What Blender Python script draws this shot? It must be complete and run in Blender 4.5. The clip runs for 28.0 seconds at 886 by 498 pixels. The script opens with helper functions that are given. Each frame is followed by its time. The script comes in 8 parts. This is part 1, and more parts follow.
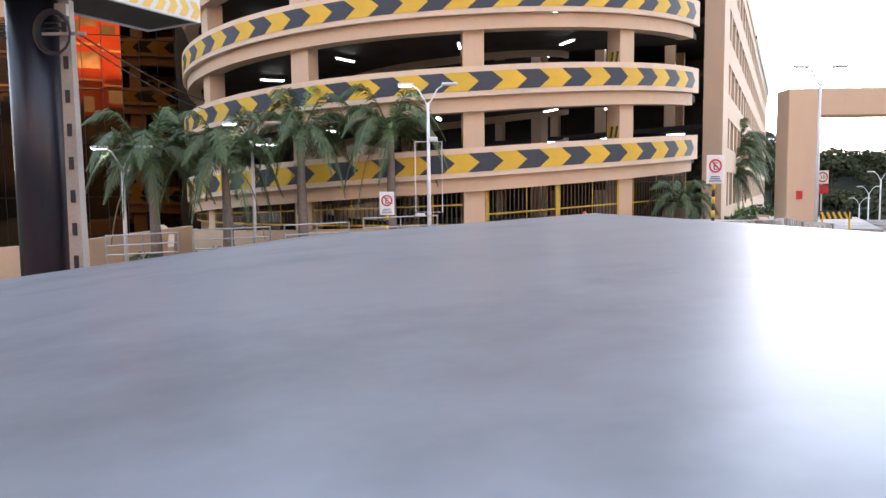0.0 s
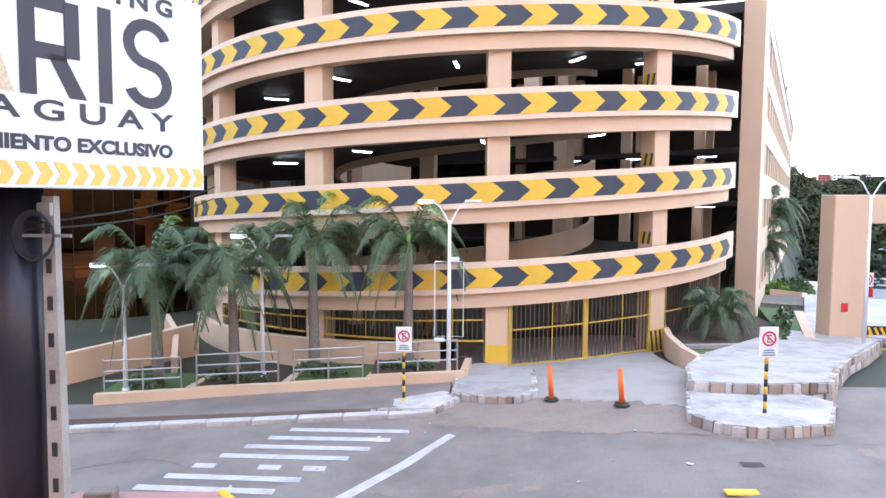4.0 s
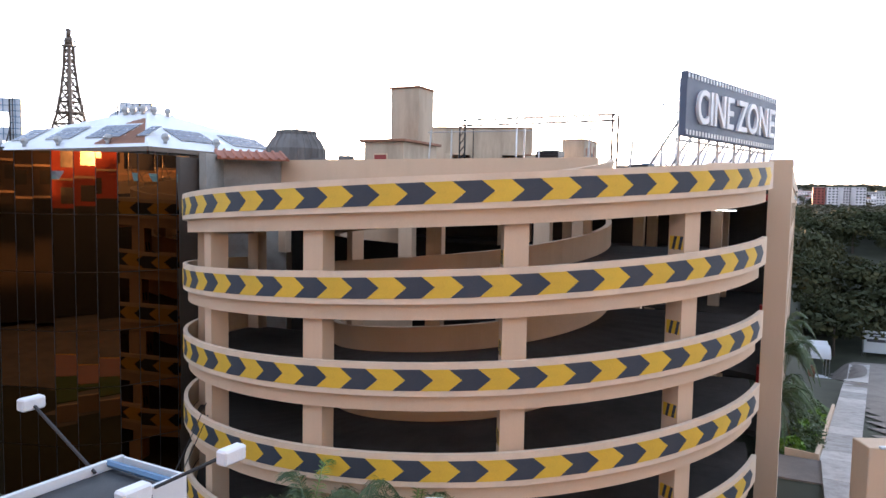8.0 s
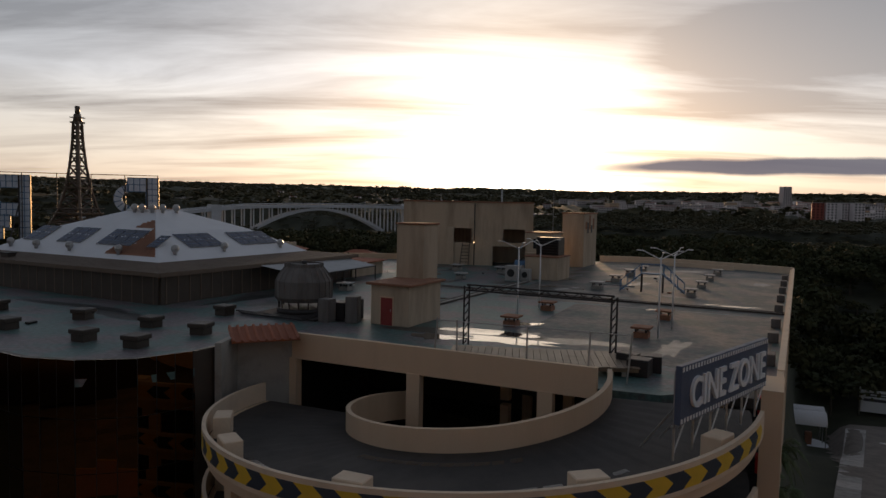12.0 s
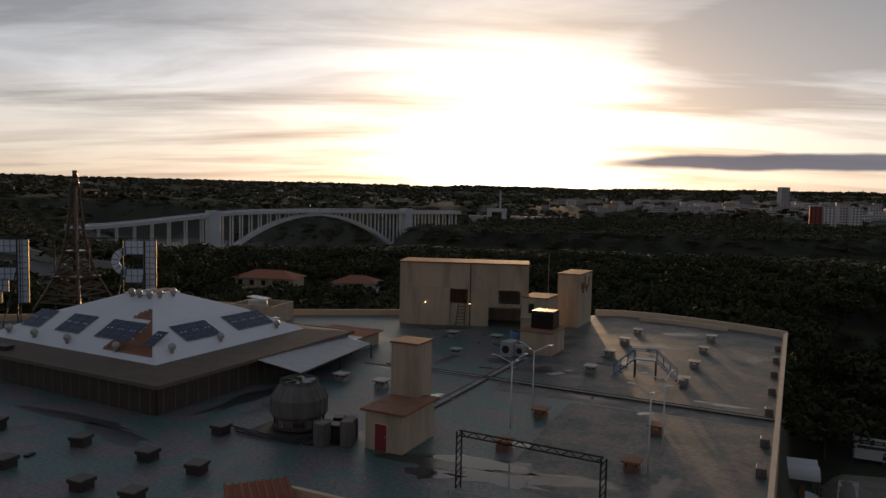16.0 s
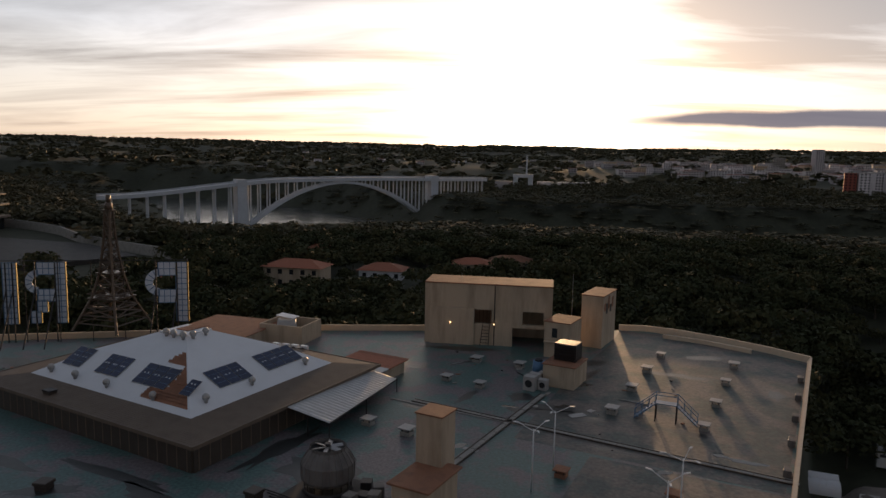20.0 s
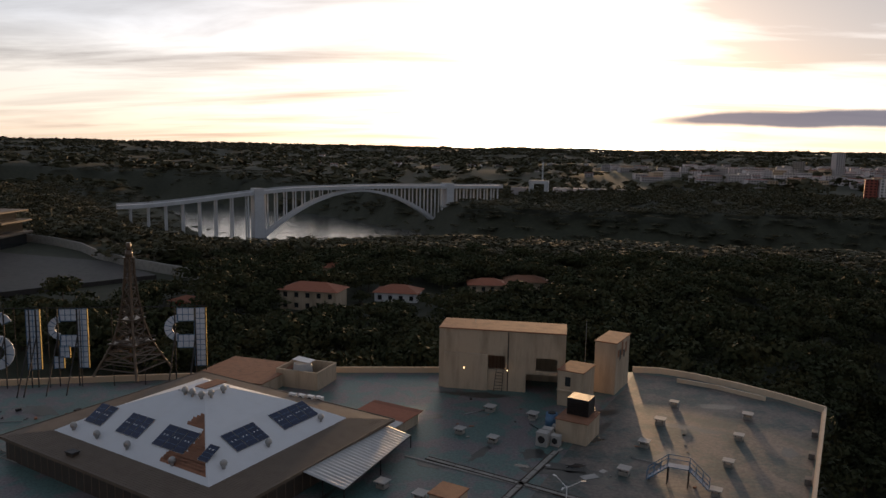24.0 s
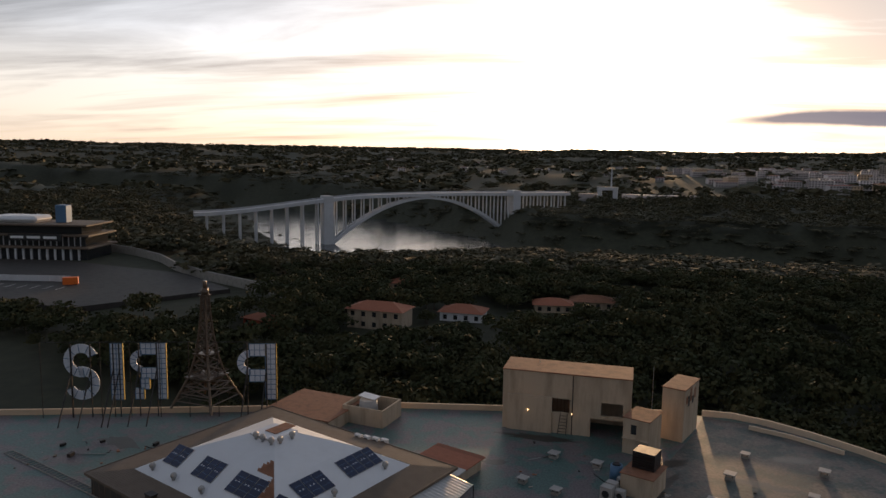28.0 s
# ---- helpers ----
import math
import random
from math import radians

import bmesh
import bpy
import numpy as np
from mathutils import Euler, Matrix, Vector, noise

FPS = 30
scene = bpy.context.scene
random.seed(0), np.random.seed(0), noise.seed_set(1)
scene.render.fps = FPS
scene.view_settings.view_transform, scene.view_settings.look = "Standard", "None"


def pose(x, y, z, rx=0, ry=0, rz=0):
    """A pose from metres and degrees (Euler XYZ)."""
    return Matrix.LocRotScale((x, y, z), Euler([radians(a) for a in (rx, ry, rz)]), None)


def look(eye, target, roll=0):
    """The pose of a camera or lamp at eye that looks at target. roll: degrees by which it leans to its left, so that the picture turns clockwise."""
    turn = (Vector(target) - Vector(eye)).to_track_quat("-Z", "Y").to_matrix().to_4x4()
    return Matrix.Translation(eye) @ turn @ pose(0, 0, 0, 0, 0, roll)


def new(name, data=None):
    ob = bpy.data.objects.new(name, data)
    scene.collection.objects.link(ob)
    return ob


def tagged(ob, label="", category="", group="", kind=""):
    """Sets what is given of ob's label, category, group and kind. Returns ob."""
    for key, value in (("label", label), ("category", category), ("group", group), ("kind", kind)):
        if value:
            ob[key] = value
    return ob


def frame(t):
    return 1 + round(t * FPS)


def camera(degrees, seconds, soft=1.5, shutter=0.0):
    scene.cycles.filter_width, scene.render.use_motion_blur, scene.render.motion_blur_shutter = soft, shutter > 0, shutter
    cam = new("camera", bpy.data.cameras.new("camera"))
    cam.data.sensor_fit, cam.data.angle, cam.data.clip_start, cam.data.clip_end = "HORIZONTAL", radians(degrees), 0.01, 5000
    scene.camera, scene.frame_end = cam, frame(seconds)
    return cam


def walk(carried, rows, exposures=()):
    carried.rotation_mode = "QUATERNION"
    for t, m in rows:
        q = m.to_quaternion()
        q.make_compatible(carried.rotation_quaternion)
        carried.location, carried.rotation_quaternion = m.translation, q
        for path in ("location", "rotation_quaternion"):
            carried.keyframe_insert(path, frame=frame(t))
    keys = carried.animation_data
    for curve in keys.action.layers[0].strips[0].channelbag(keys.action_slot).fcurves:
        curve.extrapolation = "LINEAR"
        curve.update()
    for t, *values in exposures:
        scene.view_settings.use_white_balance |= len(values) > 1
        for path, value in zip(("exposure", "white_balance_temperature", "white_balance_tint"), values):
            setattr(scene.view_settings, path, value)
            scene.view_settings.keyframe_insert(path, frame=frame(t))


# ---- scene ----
# The plan is drawn in survey units of 1.2 m; SCALE turns it into metres at the end.
SCALE = 1.2
cam = camera(64.09, 28.0)
PATH = [
    (0, (0.043, 0.528, 2.230), (0.023, 2.521, 2.062), -0.65),
    (0.5, (-0.035, 0.494, 2.317), (-0.063, 2.487, 2.153), -0.47),
    (1, (-0.028, 0.506, 2.762), (-0.070, 2.499, 2.596), -0.25),
    (1.5, (-0.071, 0.527, 3.259), (-0.118, 2.519, 3.096), -0.09),
    (2, (-0.087, 0.538, 3.722), (-0.138, 2.531, 3.559), 0.03),
    (2.5, (-0.096, 0.673, 4.176), (-0.148, 2.666, 4.017), 0.16),
    (3, (-0.127, 1.018, 4.637), (-0.179, 3.011, 4.483), 0.25),
    (3.5, (-0.159, 1.539, 5.091), (-0.214, 3.533, 4.944), 0.32),
    (5.5, (-0.364, 4.459, 7.920), (-0.421, 6.452, 7.770), 0.54),
    (6, (-0.439, 4.663, 8.995), (-0.491, 6.657, 8.843), 0.59),
    (6.5, (-0.546, 4.747, 10.107), (-0.590, 6.740, 9.954), 0.78),
    (7, (-0.628, 4.703, 11.258), (-0.672, 6.696, 11.106), 0.81),
    (7.5, (-0.719, 4.587, 12.399), (-0.762, 6.581, 12.251), 0.90),
    (8, (-0.774, 4.476, 13.522), (-0.817, 6.470, 13.380), 1.00),
    (8.5, (-0.849, 4.343, 14.710), (-0.892, 6.338, 14.570), 1.02),
    (9, (-0.933, 4.195, 15.871), (-0.974, 6.190, 15.735), 1.17),
    (9.5, (-1.024, 4.076, 17.038), (-1.065, 6.071, 16.903), 1.10),
    (10, (-1.113, 3.982, 18.179), (-1.154, 5.977, 18.047), 1.14),
    (10.5, (-1.233, 3.869, 19.358), (-1.274, 5.865, 19.228), 1.17),
    (11, (-1.316, 3.720, 20.545), (-1.358, 5.715, 20.416), 1.15),
    (11.5, (-1.301, 3.761, 21.646), (-1.343, 5.757, 21.519), 1.12),
    (12, (-1.259, 3.674, 22.809), (-1.301, 5.669, 22.683), 1.20),
    (12.5, (-1.179, 3.787, 23.908), (-1.221, 5.783, 23.782), 1.17),
    (14.5, (-1.086, 3.756, 28.541), (-1.126, 5.752, 28.409), 1.17),
    (15, (-1.066, 3.726, 29.695), (-1.105, 5.721, 29.561), 1.20),
    (15.5, (-1.062, 3.704, 30.836), (-1.101, 5.699, 30.700), 1.20),
    (16, (-1.082, 3.697, 31.945), (-1.120, 5.691, 31.807), 1.21),
    (16.5, (-1.103, 3.690, 32.981), (-1.141, 5.684, 32.831), 1.21),
    (17, (-1.128, 3.698, 34.085), (-1.165, 5.690, 33.913), 1.22),
    (17.5, (-1.155, 3.680, 35.163), (-1.192, 5.671, 34.972), 1.25),
    (18, (-1.160, 3.704, 36.316), (-1.196, 5.692, 36.103), 1.28),
    (18.5, (-1.079, 3.640, 37.434), (-1.124, 5.626, 37.202), 1.20),
    (19, (-1.111, 3.562, 38.569), (-1.168, 5.545, 38.320), 1.23),
    (19.5, (-1.114, 3.636, 39.726), (-1.186, 5.618, 39.471), 1.19),
    (20, (-1.123, 3.538, 40.837), (-1.231, 5.519, 40.581), 1.17),
    (20.5, (-1.087, 3.597, 41.915), (-1.203, 5.578, 41.659), 1.16),
    (21, (-1.079, 3.568, 42.985), (-1.195, 5.548, 42.729), 1.14),
    (21.5, (-1.026, 3.486, 43.969), (-1.142, 5.467, 43.714), 1.11),
    (23.5, (-0.943, 3.420, 46.747), (-1.083, 5.399, 46.493), 1.07),
    (24, (-0.966, 3.452, 47.384), (-1.119, 5.430, 47.130), 1.04),
    (24.5, (-0.950, 3.405, 48.068), (-1.118, 5.381, 47.814), 1.02),
    (25, (-0.915, 3.480, 48.735), (-1.100, 5.455, 48.480), 1.00),
    (25.5, (-0.975, 3.448, 49.550), (-1.189, 5.420, 49.294), 0.97),
    (26, (-1.008, 3.522, 50.199), (-1.280, 5.487, 49.943), 0.90),
    (26.5, (-0.982, 3.564, 50.988), (-1.304, 5.521, 50.731), 0.84),
    (27, (-1.002, 3.640, 51.725), (-1.337, 5.595, 51.469), 0.87),
    (27.5, (-0.941, 3.649, 52.320), (-1.279, 5.603, 52.067), 0.93),
    (28, (-0.939, 3.685, 53.084), (-1.277, 5.640, 52.831), 0.92),
]
EXPOSURES = [(0, 2.65, 5800, 12), (1, 2.85, 5650, 12), (3, 3.15, 5450, 12), (6, 2.95, 5150, 12), (7.5, 2.35, 5350, 12), (8.2, 1.8, 5650, 13), (9, 0.65, 6100, 13), (10, -0.45, 6250, 13), (11, -0.95, 6250, 13), (14.5, -1.1, 6250, 13), (20, -0.8, 6250, 14), (28, -0.55, 6250, 14)]
walk(cam, [(t, look([c * SCALE for c in eye], [c * SCALE for c in target], roll)) for t, eye, target, roll in PATH], EXPOSURES)

# ---- light: a low sun behind thin cloud, straight ahead over the river ----
SUN_AZ, SUN_EL = radians(5.0), radians(3.2)
SUN_WAY = Vector((math.sin(SUN_AZ) * math.cos(SUN_EL), math.cos(SUN_AZ) * math.cos(SUN_EL), math.sin(SUN_EL)))
BACK_SKY = (0.30, 0.315, 0.35)
world = bpy.data.worlds.new("evening_sky")
scene.world = world
world.use_nodes = True
wt = world.node_tree
wt.nodes.clear()


def wn(kind):
    return wt.nodes.new(kind)


def wmath(op, a, b=None, clamp=False):
    node = wn("ShaderNodeMath")
    node.operation, node.use_clamp = op, clamp
    for slot, value in ((0, a), (1, b)):
        if value is None:
            continue
        if isinstance(value, (int, float)):
            node.inputs[slot].default_value = value
        else:
            wt.links.new(value, node.inputs[slot])
    return node.outputs[0]


def wmix(fac, a, b, kind="MIX"):
    node = wn("ShaderNodeMix")
    node.data_type, node.blend_type, node.clamp_factor = "RGBA", kind, True
    for slot, value in ((0, fac), (6, a), (7, b)):
        if isinstance(value, (int, float)):
            node.inputs[slot].default_value = value
        elif isinstance(value, tuple):
            node.inputs[slot].default_value = (*value, 1)
        else:
            wt.links.new(value, node.inputs[slot])
    return node.outputs[2]


def wramp(fac, *stops):
    node = wn("ShaderNodeValToRGB")
    ramp = node.color_ramp
    while len(ramp.elements) < len(stops):
        ramp.elements.new(0.5)
    for el, (pos, col) in zip(ramp.elements, stops):
        el.position, el.color = pos, (*col, 1)
    wt.links.new(fac, node.inputs[0])
    return node.outputs[0]


coord = wn("ShaderNodeTexCoord")
sep = wn("ShaderNodeSeparateXYZ")
wt.links.new(coord.outputs["Generated"], sep.inputs[0])
elev = wmath("MAXIMUM", sep.outputs[2], 0.0)
sky = wn("ShaderNodeTexSky")
sky.sky_type, sky.sun_disc, sky.sun_elevation, sky.sun_rotation = "NISHITA", False, SUN_EL, SUN_AZ
sky.air_density, sky.dust_density = 1.2, 2.0
dot = wn("ShaderNodeVectorMath")
dot.operation = "DOT_PRODUCT"
wt.links.new(coord.outputs["Generated"], dot.inputs[0])
dot.inputs[1].default_value = SUN_WAY
toward = wmath("MAXIMUM", dot.outputs["Value"], 0.0)
# cloud plane: the way divided by its height, so that the cloud bands narrow to the horizon
flat = wn("ShaderNodeCombineXYZ")
wt.links.new(wmath("DIVIDE", sep.outputs[0], wmath("ADD", elev, 0.10)), flat.inputs[0])
wt.links.new(wmath("DIVIDE", sep.outputs[1], wmath("ADD", elev, 0.10)), flat.inputs[1])
squash = wn("ShaderNodeMapping")
squash.inputs["Rotation"].default_value = (0, 0, radians(-32))
squash.inputs["Scale"].default_value = (0.40, 1.25, 1.0)
squash.inputs["Location"].default_value = (2.3, 0.7, 0.0)
wt.links.new(flat.outputs[0], squash.inputs[0])
cloud = wn("ShaderNodeTexNoise")
cloud.inputs["Scale"].default_value, cloud.inputs["Detail"].default_value, cloud.inputs["Roughness"].default_value = 1.05, 8.0, 0.58
cloud.inputs["Distortion"].default_value = 0.5
wt.links.new(squash.outputs[0], cloud.inputs["Vector"])
veil_x = wmath("DIVIDE", wmath("SUBTRACT", sep.outputs[0], wmath("MULTIPLY", sep.outputs[1], 0.50)), 0.27)
veil_z = wmath("DIVIDE", wmath("SUBTRACT", sep.outputs[2], 0.185), 0.085)
veil = wmath("SUBTRACT", 1.0, wmath("ADD", wmath("MULTIPLY", veil_x, veil_x), wmath("MULTIPLY", veil_z, veil_z)), True)
veil = wmath("MULTIPLY", wmath("MULTIPLY", veil, 0.26), wmath("GREATER_THAN", sep.outputs[1], 0.0))
cover = wramp(wmath("ADD", wmath("ADD", cloud.outputs["Fac"], veil), wmath("MULTIPLY", wmath("SUBTRACT", elev, 0.15), 0.55)), (0.40, (0, 0, 0)), (0.66, (1, 1, 1)))
cloud_col = wramp(elev, (0.0, (1.25, 0.95, 0.68)), (0.06, (1.05, 0.95, 0.86)), (0.16, (0.78, 0.80, 0.85)), (0.26, (0.55, 0.60, 0.68)), (0.5, (0.20, 0.245, 0.31)))
clear_col = wramp(elev, (0.0, (2.2, 1.68, 1.10)), (0.06, (2.2, 2.0, 1.66)), (0.16, (1.85, 1.88, 1.90)), (0.30, (0.92, 1.02, 1.15)), (0.6, (0.19, 0.25, 0.36)))
tint = wmix(cover, clear_col, cloud_col)
# away from the sun the sky is an even pale blue-grey
side = wmath("MULTIPLY_ADD", dot.outputs["Value"], 0.5)
side.node.inputs[2].default_value = 0.5
tint = wmix(wmath("POWER", side, 2.2), BACK_SKY, tint)
# one long dark cloud bank low on the right of the sun
bank_x = wmath("DIVIDE", wmath("SUBTRACT", sep.outputs[0], wmath("MULTIPLY", sep.outputs[1], 0.52)), 0.385)
wob = wn("ShaderNodeTexNoise")
wob.inputs["Scale"].default_value, wob.inputs["Detail"].default_value = 9.0, 5.0
wt.links.new(coord.outputs["Generated"], wob.inputs["Vector"])
bank_z = wmath("DIVIDE", wmath("ADD", wmath("SUBTRACT", sep.outputs[2], 0.056), wmath("MULTIPLY", wmath("SUBTRACT", wob.outputs["Fac"], 0.5), 0.012)), 0.0125)
inside = wmath("SUBTRACT", 1.0, wmath("ADD", wmath("MULTIPLY", bank_x, bank_x), wmath("MULTIPLY", bank_z, bank_z)))
bank = wmath("MULTIPLY", inside, 1.8, True)
bank = wmath("MULTIPLY", bank, wmath("GREATER_THAN", sep.outputs[1], 0.0))
tint = wmix(wmath("MULTIPLY", bank, 0.93), tint, (0.34, 0.34, 0.42))
glow = wmath("ADD", wmath("MULTIPLY", wmath("POWER", toward, 700.0), 14.0), wmath("ADD", wmath("MULTIPLY", wmath("POWER", toward, 90.0), 4.0), wmath("MULTIPLY", wmath("POWER", toward, 16.0), 1.1)))
glow = wmath("MULTIPLY", glow, wmath("SUBTRACT", 1.0, wmath("MULTIPLY", cover, 0.6)))
glow = wmath("MULTIPLY", glow, wmath("SUBTRACT", 1.0, wmath("MULTIPLY", bank, 0.97)))
glow_col = wmix(1.0, (1.0, 0.86, 0.60), glow, "MULTIPLY")
total = wmix(1.0, tint, glow_col, "ADD")
air = wmix(1.0, wmix(1.0, sky.outputs[0], (0.06, 0.06, 0.06), "MULTIPLY"), wmath("SUBTRACT", 1.0, wmath("MULTIPLY", bank, 0.92)), "MULTIPLY")
total = wmix(1.0, total, air, "ADD")
back = wn("ShaderNodeBackground")
back.inputs["Strength"].default_value = 0.85
wt.links.new(total, back.inputs[0])
wt.links.new(back.outputs[0], wn("ShaderNodeOutputWorld").inputs[0])

sun = new("sun", bpy.data.lights.new("sun", "SUN"))
sun.data.energy, sun.data.angle, sun.data.color = 4.5, radians(0.9), (1.0, 0.62, 0.30)
sun.matrix_world = look(SUN_WAY * 100, (0, 0, 0))

# ---- materials ----
def material(name, colour, rough=0.7, metal=0.0, scale=1.0, vary=0.25, stain=None, stain_amount=0.35, bump=0.15, fine=30.0, spread=0.0, streak=False, spec=0.5, edge=(0.45, 0.72)):
    """A painted, cast or grown surface: grain and stains at two scales, a little relief, and per-object variation (spread)."""
    m = bpy.data.materials.new(name)
    m.use_nodes = True
    t = m.node_tree
    b = t.nodes["Principled BSDF"]
    tc = t.nodes.new("ShaderNodeTexCoord")
    mp = t.nodes.new("ShaderNodeMapping")
    mp.inputs["Scale"].default_value = (1, 1, 0.18) if streak else (1, 1, 1)
    t.links.new(tc.outputs["Object"], mp.inputs[0])
    big = t.nodes.new("ShaderNodeTexNoise")
    big.inputs["Scale"].default_value, big.inputs["Detail"].default_value, big.inputs["Roughness"].default_value = scale, 6.0, 0.65
    small = t.nodes.new("ShaderNodeTexNoise")
    small.inputs["Scale"].default_value, small.inputs["Detail"].default_value = fine, 3.0
    t.links.new(mp.outputs[0], big.inputs["Vector"])
    t.links.new(tc.outputs["Object"], small.inputs["Vector"])
    ramp = t.nodes.new("ShaderNodeValToRGB")
    ramp.color_ramp.elements[0].position, ramp.color_ramp.elements[1].position = edge
    t.links.new(big.outputs["Fac"], ramp.inputs[0])
    mix = t.nodes.new("ShaderNodeMix")
    mix.data_type = "RGBA"
    dark = stain or tuple(c * 0.55 for c in colour)
    mix.inputs[6].default_value, mix.inputs[7].default_value = (*colour, 1), (*dark, 1)
    amount = t.nodes.new("ShaderNodeMath")
    amount.operation = "MULTIPLY"
    amount.inputs[1].default_value = stain_amount
    t.links.new(ramp.outputs[0], amount.inputs[0])
    t.links.new(amount.outputs[0], mix.inputs[0])
    grain = t.nodes.new("ShaderNodeHueSaturation")
    span = t.nodes.new("ShaderNodeMapRange")
    span.inputs[1].default_value, span.inputs[2].default_value = 0.25, 0.75
    span.inputs[3].default_value, span.inputs[4].default_value = 1 - vary, 1 + vary
    t.links.new(small.outputs["Fac"], span.inputs[0])
    value = span.outputs[0]
    if spread:
        info = t.nodes.new("ShaderNodeObjectInfo")
        each = t.nodes.new("ShaderNodeMapRange")
        each.inputs[3].default_value, each.inputs[4].default_value = 1 - spread, 1 + spread
        t.links.new(info.outputs["Random"], each.inputs[0])
        both = t.nodes.new("ShaderNodeMath")
        both.operation = "MULTIPLY"
        t.links.new(value, both.inputs[0])
        t.links.new(each.outputs[0], both.inputs[1])
        value = both.outputs[0]
    t.links.new(value, grain.inputs["Value"])
    t.links.new(mix.outputs[2], grain.inputs["Color"])
    t.links.new(grain.outputs[0], b.inputs["Base Color"])
    rr = t.nodes.new("ShaderNodeMapRange")
    rr.inputs[3].default_value, rr.inputs[4].default_value = max(0.02, rough - 0.12), min(1.0, rough + 0.1)
    t.links.new(big.outputs["Fac"], rr.inputs[0])
    t.links.new(rr.outputs[0], b.inputs["Roughness"])
    b.inputs["Metallic"].default_value = metal
    b.inputs["Specular IOR Level"].default_value = spec
    if bump:
        bp = t.nodes.new("ShaderNodeBump")
        bp.inputs["Strength"].default_value, bp.inputs["Distance"].default_value = bump, 0.03
        t.links.new(small.outputs["Fac"], bp.inputs["Height"])
        t.links.new(bp.outputs[0], b.inputs["Normal"])
    return m


def lamp_material(name, colour, strength):
    m = bpy.data.materials.new(name)
    m.use_nodes = True
    b = m.node_tree.nodes["Principled BSDF"]
    b.inputs["Base Color"].default_value = (0.8, 0.8, 0.8, 1)
    b.inputs["Emission Color"].default_value = (*colour, 1)
    b.inputs["Emission Strength"].default_value = strength
    return m


M_CREAM = material("cream_wall_paint", (0.64, 0.475, 0.325), 0.75, scale=0.5, vary=0.06, stain=(0.42, 0.29, 0.19), stain_amount=0.25, bump=0.08, streak=True)
M_CREAM_TOP = material("cream_parapet_paint", (0.73, 0.575, 0.42), 0.75, scale=0.7, vary=0.06, stain=(0.45, 0.33, 0.24), stain_amount=0.35, bump=0.08)
M_YELLOW = material("yellow_road_paint", (0.72, 0.46, 0.035), 0.6, scale=0.9, vary=0.06, stain=(0.45, 0.30, 0.05), stain_amount=0.3, spread=0.06)
M_NAVY = material("dark_blue_paint", (0.035, 0.045, 0.065), 0.6, scale=0.9, vary=0.1, stain=(0.07, 0.075, 0.085), stain_amount=0.4, spread=0.1)
M_CONCRETE = material("raw_concrete", (0.33, 0.31, 0.28), 0.85, scale=0.6, vary=0.12, stain=(0.15, 0.14, 0.13), stain_amount=0.6)
# Near-black concrete: the shade of the garage interior is put into its colour.
M_DECK = material("shade_dark_concrete", (0.043, 0.036, 0.032), 0.7, scale=0.5, vary=0.25, stain=(0.022, 0.019, 0.018), stain_amount=0.8)
M_ASPHALT = material("worn_asphalt", (0.225, 0.19, 0.163), 0.85, scale=0.35, vary=0.22, stain=(0.145, 0.122, 0.105), stain_amount=0.7, edge=(0.42, 0.62), fine=40, bump=0.3)
M_PATCH = material("pale_cement_apron", (0.36, 0.32, 0.285), 0.85, scale=0.7, vary=0.15, stain=(0.21, 0.18, 0.155), stain_amount=0.6)
M_DIRT = material("dusty_brown_asphalt", (0.26, 0.205, 0.165), 0.9, scale=0.9, vary=0.2, stain=(0.16, 0.13, 0.105), stain_amount=0.7)
M_STONE = material("whitewashed_stone", (0.46, 0.43, 0.40), 0.8, scale=1.1, vary=0.18, stain=(0.22, 0.195, 0.175), stain_amount=0.75, spread=0.25)
M_STONE_DARK = material("bare_fieldstone", (0.34, 0.27, 0.22), 0.85, scale=2.0, vary=0.2, spread=0.4)
M_PAVING = material("pink_concrete_paving", (0.42, 0.225, 0.195), 0.85, scale=0.8, vary=0.15, stain=(0.30, 0.20, 0.18), stain_amount=0.55, spread=0.08)
M_KERB = material("yellow_kerb_paint", (0.78, 0.47, 0.02), 0.65, scale=1.8, vary=0.1, stain=(0.40, 0.28, 0.10), stain_amount=0.45, spread=0.08)
M_WHITE = material("white_road_paint", (0.50, 0.47, 0.44), 0.75, scale=2.2, vary=0.12, stain=(0.24, 0.22, 0.22), stain_amount=0.65)
M_METAL_WHITE = material("white_enamel", (0.75, 0.75, 0.76), 0.4, scale=1.0, vary=0.04, bump=0.03)
M_STEEL = material("galvanised_steel", (0.42, 0.41, 0.40), 0.42, 0.8, scale=2.0, vary=0.1)
M_DARK_STEEL = material("dark_steel", (0.045, 0.04, 0.04), 0.5, 0.5, scale=2.0, vary=0.15)
M_GATE = material("gate_bar_brown", (0.11, 0.075, 0.05), 0.55, 0.3, scale=2.0, vary=0.1)
M_GATE_YELLOW = material("gate_frame_yellow", (0.50, 0.34, 0.05), 0.55, 0.1, scale=2.0, vary=0.1)
M_BLACK = material("black_paint", (0.02, 0.02, 0.022), 0.55, scale=1.0, vary=0.1)
M_POST_BLUE = material("billboard_column_paint", (0.018, 0.02, 0.032), 0.4, 0.2, scale=0.8, vary=0.1)
M_ORANGE = material("orange_plastic", (0.85, 0.17, 0.02), 0.5, scale=2.0, vary=0.05)
M_RED = material("red_paint", (0.55, 0.03, 0.03), 0.5, scale=2.0, vary=0.06)
